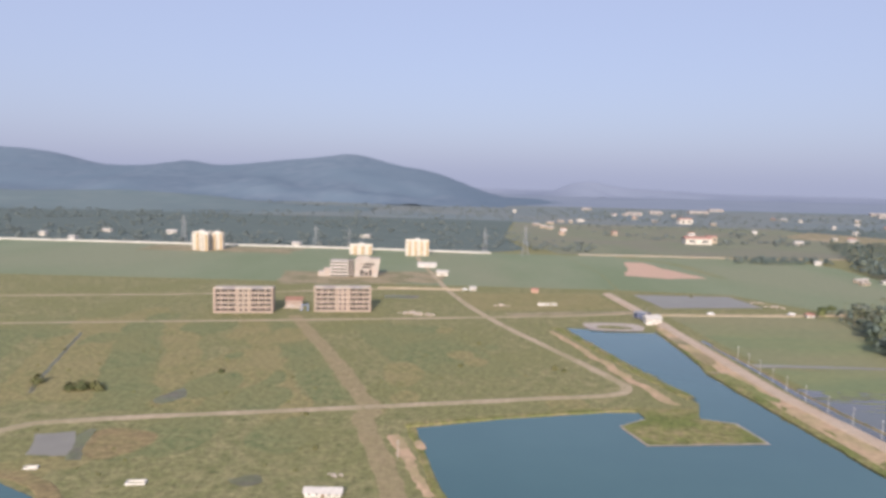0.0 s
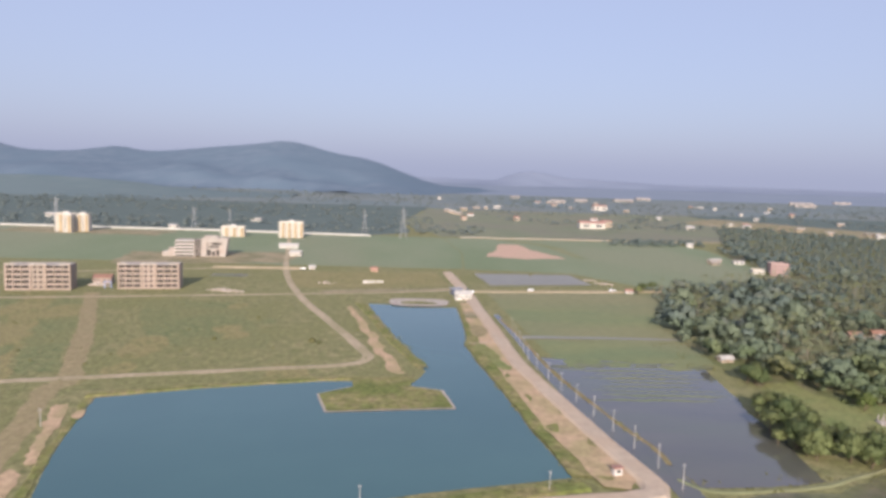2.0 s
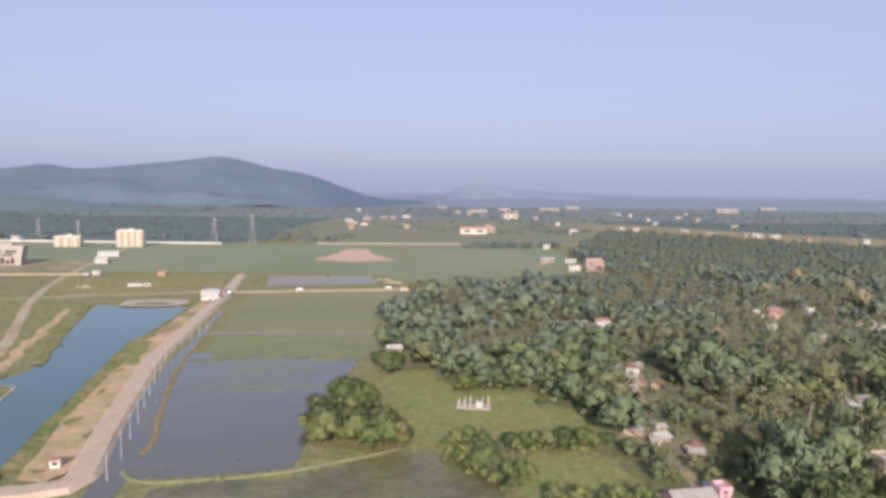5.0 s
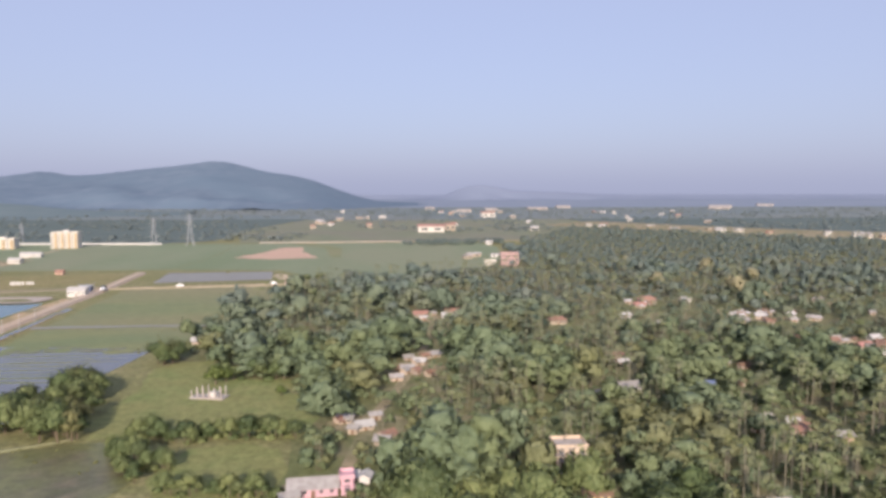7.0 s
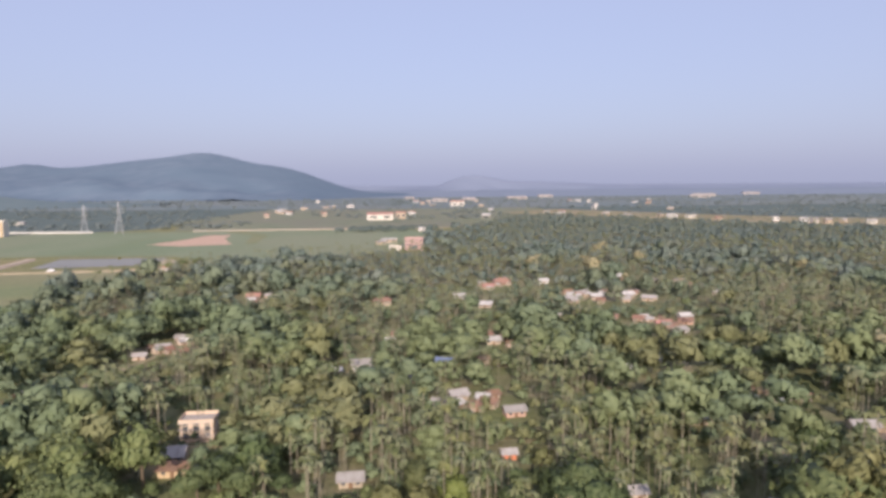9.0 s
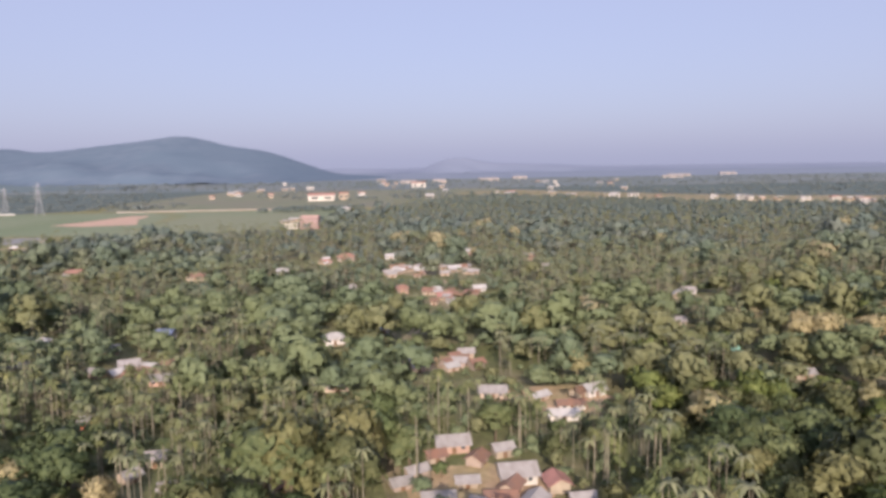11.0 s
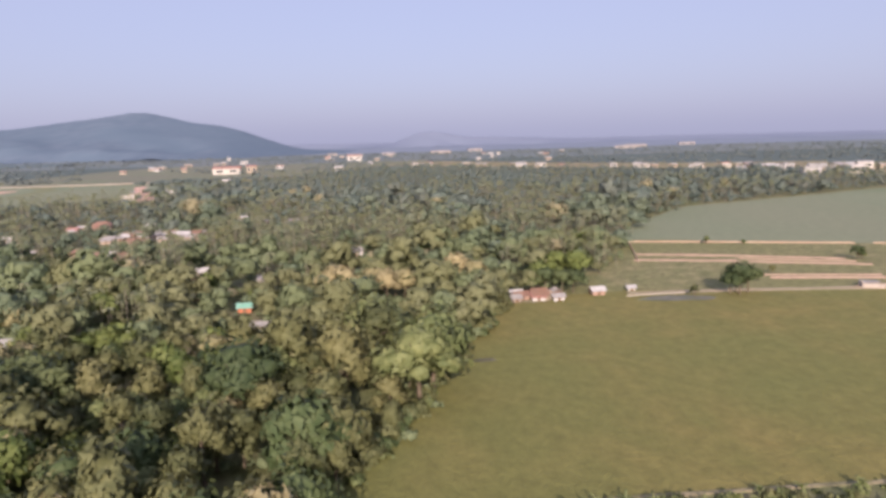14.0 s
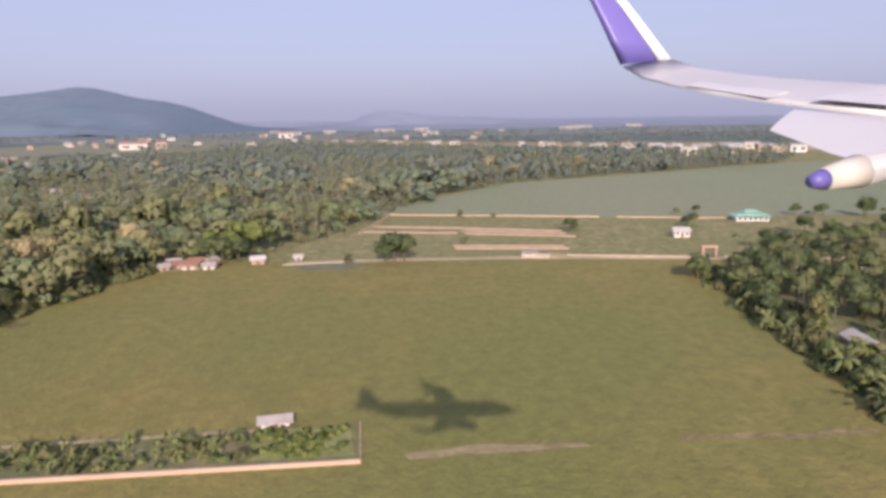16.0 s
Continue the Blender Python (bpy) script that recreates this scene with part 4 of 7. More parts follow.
# middle of the palms
VILLAGE += [
    (393, 108.5, 6, 5.0, 3.6, 2.5, TIN, SALMON, "gable"), (400.5, 98, 4, 5.0, 4.0, 2.6, TIN, CREAM, "gable"), (390, 91.5, 2, 4.0, 3.4, 2.4, TIN, CREAM, "gable"), (405, 95, 95, 3.2, 2.8, 2.3, TIN_RED, PLASTER, "gable"),
    (396, 103.5, 60, 3.0, 2.4, 2.0, TIN_RUST, BRICK, "gable"), (397.5, 92, -4, 4.0, 2.4, 1.9, TIN_RUST, BRICK, "gable"), (407, 90.5, 4, 3.0, 2.6, 2.0, TIN, PLASTER, "gable"), (385, 84, 10, 4.4, 3.2, 2.3, TIN, PLASTER, "gable"), (401, 82, -10, 3.6, 3.0, 2.2, TIN, WHITE, "gable"),
]
# lane cluster
VILLAGE += [
    (391, 153, 5, 3.8, 2.8, 2.2, TIN_RUST, SALMON, "gable"), (396, 150, 40, 4.2, 3.0, 2.2, TIN_RUST, BRICK, "gable"), (400, 157, 0, 3.4, 2.8, 2.2, TIN, PLASTER, "gable"), (388, 158, 15, 3.0, 2.4, 2.0, TIN_RUST, SALMON, "gable"),
    (402, 131, -6, 5.0, 3.2, 2.2, TIN, PLASTER, "gable"), (419.5, 130, 20, 4.0, 3.2, 2.4, TIN_WHITE, WHITE, "gable"), (414, 123.5, 0, 5.0, 2.2, 1.9, TIN_RUST, CREAM, "gable"),
]
# cluster by the eastern lane
VILLAGE += [
    (389, 281, 20, 5.0, 3.6, 2.6, TIN, PLASTER, "gable"), (395, 276, -10, 4.6, 3.6, 2.4, TIN_WHITE, PLASTER, "gable"), (401, 285, 35, 4.4, 3.4, 2.6, TIN_RUST, CREAM, "gable"), (408, 279, 5, 5.0, 3.4, 2.6, TIN_WHITE, PLASTER, "gable"), (413, 270, -25, 4.8, 3.4, 2.4, TIN, PLASTER, "gable"), (383, 272, 12, 4.4, 3.2, 2.4, TIN, PLASTER, "gable"),
    (400, 222, 5, 4.6, 3.4, 2.4, TIN_RED, PLASTER, "gable"), (402, 213, 25, 4.2, 3.2, 2.4, TIN, WHITE, "gable"), (396, 231, -20, 4.2, 3.2, 2.4, TIN_RUST, PLASTER, "gable"),
    (364, 316, 8, 8.0, 5.0, 3.6, TIN_RED, BRICK, "hip"), (357, 305, -10, 5.0, 3.6, 2.6, TIN_RED, PLASTER, "gable"),
]
# northern hamlet
VILLAGE += [
    (475, 220, 12, 4.6, 3.4, 2.6, TIN, WHITE, "gable"), (470, 215, 70, 3.6, 2.8, 2.4, TIN_WHITE, PLASTER, "gable"), (455, 151, 4, 3.0, 2.6, 2.2, TIN_GREEN, TERRACOTTA, "gable"), (455, 180, 0, 4.6, 3.2, 2.4, TIN, PLASTER, "gable"), (511, 184, 6, 5.0, 3.4, 2.6, TIN, PLASTER, "gable"), (436, 195, 20, 4.4, 3.2, 2.4, TIN_WHITE, PLASTER, "gable"),
    (512.5, 151, 20, 3.6, 2.6, 1.9, TIN_RUST, SALMON, "gable"), (516, 149.5, -5, 3.0, 2.4, 1.8, TIN_RED, WHITE, "gable"), (520, 148.8, 10, 2.6, 2.0, 1.7, TIN, WHITE, "gable"), (529.6, 152.5, 5, 3.0, 2.6, 2.0, TIN_WHITE, SALMON, "gable"), (538, 155, 0, 1.8, 1.6, 1.4, TIN_WHITE, CREAM, "gable"),
]
# far north and the wood's east side
VILLAGE += [
    (187.5, 246, 10, 5.4, 3.6, 2.4, TIN_WHITE, PLASTER, "gable"), (461, 135, -10, 3.6, 2.6, 2.2, TIN, PLASTER, "gable"),
    (420, 330, 10, 5.0, 3.6, 2.6, TIN_WHITE, PLASTER, "gable"), (370, 240, 14, 4.4, 3.4, 2.4, TIN, PLASTER, "gable"), (345, 205, 4, 4.6, 3.4, 2.4, TIN_WHITE, PLASTER, "gable"), (350, 262, -10, 5.2, 3.6, 2.6, TIN_WHITE, PLASTER, "gable"),
    (615.5, 79.5, 78, 6.4, 2.8, 2.0, TIN_WHITE, PLASTER, "gable"), (644.5, 118, 10, 4.0, 3.6, 2.8, TIN_WHITE, WHITE, "gable"),
]
# roofs showing above the palms
VILLAGE += [
    (303, 176.5, 8, 5.2, 3.6, 2.6, TIN_WHITE, PLASTER, "hip"), (306, 152.5, 10, 5.0, 3.2, 2.3, TIN, PLASTER, "gable"), (309.5, 157, -20, 4.0, 3.0, 2.3, TIN, PLASTER, "gable"),
    (342.4, 281.5, 4, 4.6, 3.4, 2.4, TIN_WHITE, WHITE, "gable"), (383, 319, 10, 4.6, 3.4, 2.6, TIN_WHITE, WHITE, "gable"), (341, 144.5, 8, 4.4, 3.0, 2.3, TIN, SALMON, "gable"), (336.6, 123.4, 5, 2.4, 2.0, 2.2, TIN, TERRACOTTA, "gable"),
    (311.5, 115.5, 4, 4.0, 3.0, 2.2, TIN, PLASTER, "gable"),
]
VILLAGE += [
    (411.6, 118.8, -4, 5.0, 2.4, 2.0, TIN_WHITE, CREAM, "gable"), (470.8, 188.5, 6, 5.0, 3.0, 2.4, TIN_WHITE, PLASTER, "gable"), (479, 186.4, -8, 4.2, 3.0, 2.4, TIN, SALMON, "gable"), (412, 234, 8, 4.4, 3.2, 2.4, TIN_WHITE, WHITE, "gable"),
    (387.5, 234, 4, 4.0, 3.6, 3.4, TIN_RED, SALMON, "hip"), (409, 226, -12, 4.6, 3.2, 2.4, TIN_RUST, SALMON, "gable"), (382, 180.5, 20, 3.0, 2.6, 2.6, TIN_BLUE, WHITE, "gable"),
]
MAIN = len(VILLAGE)
LEAN = random.Random(21)
for cx, cy, n, rx, ry in ((395, 96, 9, 11, 10), (240, 128, 3, 8, 5), (246, 157, 4, 7, 9), (257, 208, 7, 6, 14), (394, 153, 8, 8, 6), (412, 128, 2, 10, 5), (398, 279, 22, 17, 13), (400, 222, 8, 6, 12), (270, 289, 8, 10, 8), (333, 153, 6, 7, 6), (360, 310, 6, 8, 9), (515, 151, 6, 6, 2.5), (360, 215, 4, 16, 20), (430, 300, 6, 16, 22), (310, 215, 3, 14, 30), (345, 180, 3, 14, 22), (440, 180, 4, 16, 20), (360, 100, 6, 12, 8)):
    for k in range(n):
        VILLAGE.append((cx + LEAN.uniform(-rx, rx), cy + LEAN.uniform(-ry, ry), LEAN.uniform(-30, 60), LEAN.uniform(2.0, 3.8), LEAN.uniform(1.8, 2.8), LEAN.uniform(1.6, 2.6), LEAN.choice((TIN_RUST, TIN, TIN_RUST, TIN_WHITE, TIN)), LEAN.choice((PLASTER, BRICK, PLASTER)), "gable"))
LANES = [[(389, 70), (384.6, 98), (384, 110), (383, 122), (382, 140), (384, 152), (388, 175), (400, 215), (402, 260)], [(240, 100), (246, 160), (258, 215), (268, 290)]]
WOODS_EDGE = [(212, 394), (186, 300), (181, 262), (186, 221), (198, 222), (200, 209), (207, 200), (223, 197), (226, 184), (232, 178), (234, 162), (236, 128), (206, 60), (206, 30), (470, 30), (480, 74), (491, 100), (503, 132), (510, 151), (527, 160), (540, 176), (583, 272), (630, 326), (815, 412), (870, 470), (850, 600), (800, 640), (705, 700), (620, 800), (500, 980), (380, 680), (352, 630), (334, 520), (309, 450)]
CLEAR = [(h[0], h[1], 0.6 + 0.5 * h[3]) for h in VILLAGE] + [(329.5, 481, 7.5), (317, 485, 5)]
OPEN = [c for c in CLEAR[:MAIN] if c[1] not in (184, 188.5, 186.4) and not (295 < c[0] < 340 and 150 < c[1] < 186)] + CLEAR[-2:] + [c for c in CLEAR[MAIN:] if 378 < c[0] < 420 and 205 < c[1] < 300 or c[0] < 285 and c[1] > 190] + [(283.5, 137, 4.5), (283.5, 131, 4.5)]


def free(x, y, r=1.6):
    for hx, hy, hr in CLEAR:
        dx, dy = x - hx, y - hy
        if abs(dx) < hr + r and -hr - r * 2.2 < dy < hr + r * 0.4:
            if dx * dx + dy * dy < (hr + r) ** 2 or (abs(dx) < hr and dy < 0):
                return False
    for lane in LANES:
        for (x0, y0), (x1, y1) in zip(lane, lane[1:]):
            if min(y0, y1) - 1 <= y <= max(y0, y1) + 1:
                t = (y - y0) / (y1 - y0) if y1 != y0 else 0
                if abs(x - (x0 + t * (x1 - x0))) < r + 0.2:
                    return False
    return True


def before_house(x, y):
    """How large a tree may be south of a house without hiding it from the camera; 9 elsewhere."""
    cap = 9.0
    for hx, hy, hr in OPEN:
        d = hy - y
        if 0 < d < (18 if hy < 150 else 34) and abs(x - hx) < hr * 0.85 + 1.4 + 0.1 * d:
            cap = min(cap, (1.0 + d * 46 / hy) / 8.8)
    return cap


# stands of one kind in the woods: middle, reach, kind, tone, sizes
CLUMPS = [(274, 203, 10, 17, "broad", 0, 1.2, 1.7), (261, 132, 9, 9, "broad", 0, 1.2, 1.7), (301, 136, 13, 13, "broad", 1, 1.0, 1.5), (482, 155, 16, 7, "pale", 1, 1.1, 1.4), (471, 131, 4, 4, "pale", 1, 0.8, 1.1), (460, 114, 5, 4, "pale", 1, 0.8, 1.0), (470, 111, 2.6, 2.6, "pale", 1, 0.8, 1.0), (476, 85, 2.6, 2.6, "pale", 1, 0.8, 1.0), (466, 86, 2.2, 2.2, "pale", 1, 0.8, 1.0), (474, 66, 2.6, 2.6, "pale", 1, 0.8, 1.0), (428, 110, 2.6, 2.6, "pale", 1, 0.8, 1.0), (527, 173, 8, 6, "broad", 0, 0.9, 1.2)]
CLUMPS += [(427, 124, 4, 3, "broad", 3, 0.8, 1.1), (441, 118, 7, 4, "broad", 3, 0.9, 1.2), (458, 100, 6, 5, "broad", 3, 0.9, 1.2), (486, 137, 18, 9, "broad", 2, 0.5, 0.7), (418, 143, 22, 7, "palm", 1, 0.75, 1.0), (438, 131, 8, 6, "palm", 1, 0.75, 1.0), (404, 103, 6, 6, "palm", 1, 0.8, 1.0)]
CLUMPS += [(362, 108, 22, 18, "palm", 1, 0.75, 0.95), (432, 96, 14, 6, "broad", 0, 0.9, 1.3), (330, 190, 14, 16, "broad", 2, 0.9, 1.3), (376, 205, 12, 18, "broad", 0, 0.9, 1.4), (445, 195, 14, 12, "broad", 2, 0.9, 1.3)]


# low-detail crowns for the woods further off
def lowpoly(seed, radius, height, base, lobes, leaves, size):
    return crown(seed, radius, height, base, lobes, leaves, size, core=0.8, fuzz=1.4)


LOW = [lowpoly(s, r, h, 1.8, 6, 145, 0.42) for s, r, h in ((101, 2.6, 4.2), (102, 2.3, 4.6), (103, 3.1, 3.8), (104, 2.0, 3.6), (105, 2.8, 4.8))]
LOW_MID = [lowpoly(s, r, h, 1.4, 5, 90, 0.52) for s, r, h in ((115, 2.6, 4.2), (116, 2.2, 4.6), (117, 3.0, 3.8), (118, 2.4, 4.4))]
LOW_HORIZON = [lowpoly(s, 2.6, 3.6, 0.4, 1, 12, 0.9) for s in (161, 162, 163, 164)]
LOW_FAR = [lowpoly(s, 2.6, 4.2, 0.8, 1, 18, 0.8) for s in (111, 112, 113, 114)]
LOW_SCRUB = [lowpoly(s, r, h, 0.3, 2, 26, 0.5) for s, r, h in ((151, 2.4, 3.0), (152, 2.0, 3.4), (153, 2.8, 2.8))]
LOW_BEYOND = [lowpoly(s, r, h, 1.2, 3, 44, 0.66) for s, r, h in ((131, 2.6, 4.2), (132, 2.2, 4.6), (133, 3.0, 3.6), (134, 2.4, 4.4))]
LOW_PALM = []
for sd, h in ((121, 8.4), (122, 7.4)):
    v, f = palm_crown(sd, 7, 1.35, h, 0.18, steps=2)
    w = np.array([(0.065 * math.cos(a) * q, 0.065 * math.sin(a) * q, z) for z, q in ((0, 1.1), (h, 0.7)) for a in (0.5, 2.6, 4.7)])
    t = np.array([t for i, j in ((0, 1), (1, 2), (2, 0)) for t in ((i, j, j + 3), (i, j + 3, i + 3))]) + len(v)
    nm = unit(np.concatenate([v * (0.6, 0.6, 0) + (0, 0, 0.7), w * (1, 1, 0)]))
    LOW_PALM.append((np.concatenate([v, w]), np.concatenate([f, t]), np.array([0] * len(f) + [1] * 6), nm))


def woods(name, spots, protos, mat, label, seed=0, low=1.0):
    """Many trees joined into one mass: spots of (x, y, scale, which)."""
    rng = np.random.default_rng(seed)
    vs, fs, ix, ns, o = [], [], [], [], 0
    for x, y, s, k in spots:
        v, f, mi, nm = protos[k % len(protos)]
        ix.append(mi)
        a = rng.uniform(0, math.tau)
        c, sn = math.cos(a), math.sin(a)
        q = v * s * np.array([rng.uniform(0.78, 1.25), rng.uniform(0.78, 1.25), low * rng.uniform(0.75, 1.2)])
        vs.append(np.stack([q[:, 0] * c - q[:, 1] * sn + x, q[:, 0] * sn + q[:, 1] * c + y, q[:, 2]], 1))
        ns.append(np.stack([nm[:, 0] * c - nm[:, 1] * sn, nm[:, 0] * sn + nm[:, 1] * c, nm[:, 2]], 1))
        fs.append(f + o)
        o += len(v)
    return tagged(new(name, mesh_np(name, np.concatenate(vs), np.concatenate(fs), [mat, PALM_BARK], np.concatenate(ix), True, np.concatenate(ns))), label, "woods", kind="stuff")


rnd = random.Random(5)
near, mid_w, far_w, fill_w = [], [], [], []
y = 44.0
while y < 920:
    step = 4.2 if y < 140 else 5.0 if y < 260 else 5.7 if y < 450 else 6.8
    x = 180.0
    while x < 900:
        px, py = x + rnd.uniform(-0.45, 0.45) * step, y + rnd.uniform(-0.45, 0.45) * step
        x += step
        if not inside(WOODS_EDGE, px, py):
            continue
        # nothing of the near ground south of the view
        if py < np.interp(px, [180, 300, 360, 420, 480], [112, 105, 80, 66, 55]):
            continue
        if not free(px, py, 0.6):
            continue
        g = noise.noise(Vector((px * 0.025, py * 0.025, 0.5)))
        g2 = noise.noise(Vector((px * 0.04, py * 0.04, 8.5)))
        u = rnd.random()
        edge = px > 425 and py < 168
        if (g > (0.06 if px < 300 or px >= 430 and py < 168 else -0.2)) and not edge and u < 0.75:
            kind = "palm"
        elif (g2 > 0.3 and u < 0.14 and px > 400) or (u < 0.03 and px > 330):
            kind = "pale"
        else:
            kind = "broad"
        s = (rnd.uniform(0.7, 1.3) + 0.9 * rnd.random() ** 3) * (1.05 + 0.45 * noise.noise(Vector((px * 0.03, py * 0.03, 12.0))))
        v = noise.noise(Vector((px * 0.06, py * 0.06, 3.1))) + rnd.uniform(-0.25, 0.25)
        lim = (0.62, 0.2, -0.12) if px < 425 or py > 165 else (0.40, 0.0, -0.3)
        tone = 3 if v > lim[0] else 1 if v > lim[1] else 2 if v > lim[2] else 0
        if edge:
            tone = 1 if tone == 0 else tone
            s *= 0.95
        grove = (g > (0.06 if px < 300 or px >= 430 and py < 168 else -0.2)) and not edge
        if grove and kind == "broad":
            s *= 0.72
        if kind == "palm":
            s = rnd.uniform(0.85, 1.2)
            if rnd.random() < 0.2:
                kind, s = "broad", rnd.uniform(0.45, 0.8)
        for cx, cy, rx, ry, ck, ct, s0, s1 in CLUMPS:
            if ((px - cx) / rx) ** 2 + ((py - cy) / ry) ** 2 < rnd.uniform(0.7, 1.1):
                kind, tone, s = ck if rnd.random() < 0.85 else "broad", ct if rnd.random() < 0.85 else 2, rnd.uniform(s0, s1) * (1.25 if ck == "broad" else 1.1)
        cap = before_house(px, py)
        if cap < 9:
            if rnd.random() < 0.15 or cap < 0.24:
                continue
            if rnd.random() < 0.88 and s > cap:
                s = cap
                kind = "broad" if kind == "palm" else kind
            for k in range(2):
                ex, ey = px + rnd.uniform(-2.6, 2.6), py + rnd.uniform(-2.6, 2.6)
                if free(ex, ey, 0.5):
                    mid_w.append((ex, ey, min(s, cap) * rnd.uniform(0.35, 0.8), rnd.randrange(9), "broad", rnd.choice((0, 2, 2, 1))))
        elif rnd.random() < 0.06:
            continue
        if kind == "palm":
            for k in range(3 if py < 200 else 2 if py < 300 else 1):
                ex, ey = px + rnd.uniform(-1.9, 1.9), py + rnd.uniform(-1.9, 1.9)
                if free(ex, ey, 0.4):
                    mid_w.append((ex, ey, s * rnd.uniform(0.8, 1.05), rnd.randrange(9), "palm", tone))
            if rnd.random() < 0.85:
                mid_w.append((px + rnd.uniform(-1.8, 1.8), py + rnd.uniform(-1.8, 1.8), rnd.uniform(0.4, 0.7), rnd.randrange(9), "broad", rnd.choice((0, 2, 2, 1))))
        spot = (px, py, s, rnd.randrange(9), kind, tone)
        if py < 215 and cap == 9 and rnd.random() < 0.85:
            fill_w.append((px + rnd.uniform(-2.4, 2.4), py - rnd.uniform(1.4, 3.0), rnd.uniform(0.45, 0.85), rnd.randrange(9)))
        if py < 138 or (px > 470 and py < 165):
            near.append(spot)
        elif py + 70 * g2 + rnd.uniform(-40, 40) < 440:
            mid_w.append(spot)
        else:
            far_w.append((px, py, s * 1.05, rnd.randrange(9)))
    y += step

# a belt of trees at the back of the fields
bank = random.Random(8)
for k in range(120):
    px, py = bank.uniform(258, 356), 652 + 46 * bank.random()
    if not inside(WOODS_EDGE, px, py):
        far_w.append((px, py + 0.12 * (px - 258), bank.uniform(0.7, 1.4), bank.randrange(9)))

# a few huge shady trees above the rest
for gx, gy, gs in ((272, 135, 1.75), (264, 128, 1.6), (276, 200, 1.9), (283, 210, 1.7), (300, 250, 1.6), (438, 84, 1.7), (446, 80, 1.5), (466, 92, 1.5), (330, 235, 1.6), (418, 205, 1.5), (322, 140, 1.4)):
    near.append((gx, gy, gs * 1.25, 1 if gy > 90 else 0, "broad", 0 if gy > 90 else 1))
count = {"broad": 0, "palm": 0, "pale": 0, "bamboo": 0}
near.sort(key=lambda q: q[1])
BY_TONE = {0: (0, 5), 1: (1, 4), 2: (2, 6), 3: (3,)}
for spot in near:
    px, py, s, k, kind, tone = spot
    count[kind] += 1
    if count[kind] > (300 if kind == "broad" else 260):
        mid_w.append(spot)
    elif kind == "palm":
        put("areca_palm", PALMS, k, px, py, s, "areca palms of the village", "palm")
    elif kind == "pale":
        put("flowering_tree", PALE, k, px, py, s, "flowering trees of the wood", "tree")
    elif k == 8:
        put("bamboo_clump", BAMBOO, 0, px, py, s, "bamboo clumps of the wood", "bamboo")
    else:
        stand(BY_TONE[tone][k % len(BY_TONE[tone])], px, py, s)
# belts by distance; each farther one has more haze painted into its leaves
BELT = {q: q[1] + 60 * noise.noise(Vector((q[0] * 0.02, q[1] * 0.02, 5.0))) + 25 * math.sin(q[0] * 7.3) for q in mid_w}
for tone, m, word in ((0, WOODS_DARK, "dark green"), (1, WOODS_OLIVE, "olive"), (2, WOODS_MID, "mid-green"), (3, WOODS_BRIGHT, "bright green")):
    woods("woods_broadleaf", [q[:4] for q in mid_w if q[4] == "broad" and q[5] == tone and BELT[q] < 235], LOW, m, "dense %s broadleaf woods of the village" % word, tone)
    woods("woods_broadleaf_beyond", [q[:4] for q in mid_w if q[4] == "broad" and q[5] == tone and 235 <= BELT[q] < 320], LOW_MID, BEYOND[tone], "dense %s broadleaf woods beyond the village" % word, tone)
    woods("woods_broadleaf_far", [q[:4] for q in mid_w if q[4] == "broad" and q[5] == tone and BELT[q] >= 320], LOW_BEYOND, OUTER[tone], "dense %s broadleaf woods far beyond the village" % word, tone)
woods("woods_palm", [q[:4] for q in mid_w if q[4] == "palm"], LOW_PALM, WOODS_PALM, "dense stand of areca palms in the village", 12)
woods("woods_flowering", [q[:4] for q in mid_w if q[4] == "pale"], LOW, PALE_WOODS, "scattered pale flowering trees in the woods", 13)
woods("woods_undergrowth", [q for q in fill_w if free(q[0], q[1], 0.6)], LOW_SCRUB, WOODS_MID, "low green undergrowth between the trees", 15)
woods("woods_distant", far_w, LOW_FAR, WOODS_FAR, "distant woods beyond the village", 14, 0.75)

# woods before the hills and round the far town
spots = []
for k in range(5200):
    px, py = rnd.uniform(-1000, 1700), 730 + 1300 * rnd.random() ** 1.6
    if inside(WOODS_EDGE, px, py):
        continue
    d = noise.noise(Vector((px * 0.006, py * 0.006, 4.0)))
    if 100 < px < 520 and py < 1150 and d < 0.16:
        continue
    if inside(BARE, px, py) or 790 < px < 1020 and py < 640:
        continue
    if d < -0.28:
        continue
    spots.append((px, py, rnd.uniform(1.0, 2.1), rnd.randrange(9)))
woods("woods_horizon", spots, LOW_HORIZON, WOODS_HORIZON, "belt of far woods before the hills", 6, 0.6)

# weedy tufts of the plain, the banks and the marsh
TUFTS = [lowpoly(s, 0.9, 0.8, -0.3, 2, 18, 0.28) for s in (141, 142, 143)]
tufts, reeds = [], []
for k in range(560):
    px, py = rnd.uniform(-190, 60), rnd.uniform(140, 350)
    if py < 220 and px > -20 or noise.noise(Vector((px * 0.04, py * 0.04, 6.0))) < -0.05:
        continue
    tufts.append((px, py, 0.25 + 0.75 * rnd.random() ** 3, k))
BANK_LINES = [[(-14, 195.5), (14, 205), (48, 214.8), (76, 217)], [(81.5, 230), (69, 272), (51, 341)], [(110, 149), (104.5, 191), (98, 237), (97, 300)], [(20, 121), (66, 132), (110, 143)], [(134, 160), (128, 190), (122, 224), (118.5, 271)], [(133, 147), (151, 142), (172, 149)], [(123, 152), (118.5, 174), (113, 205), (108.6, 240)]]
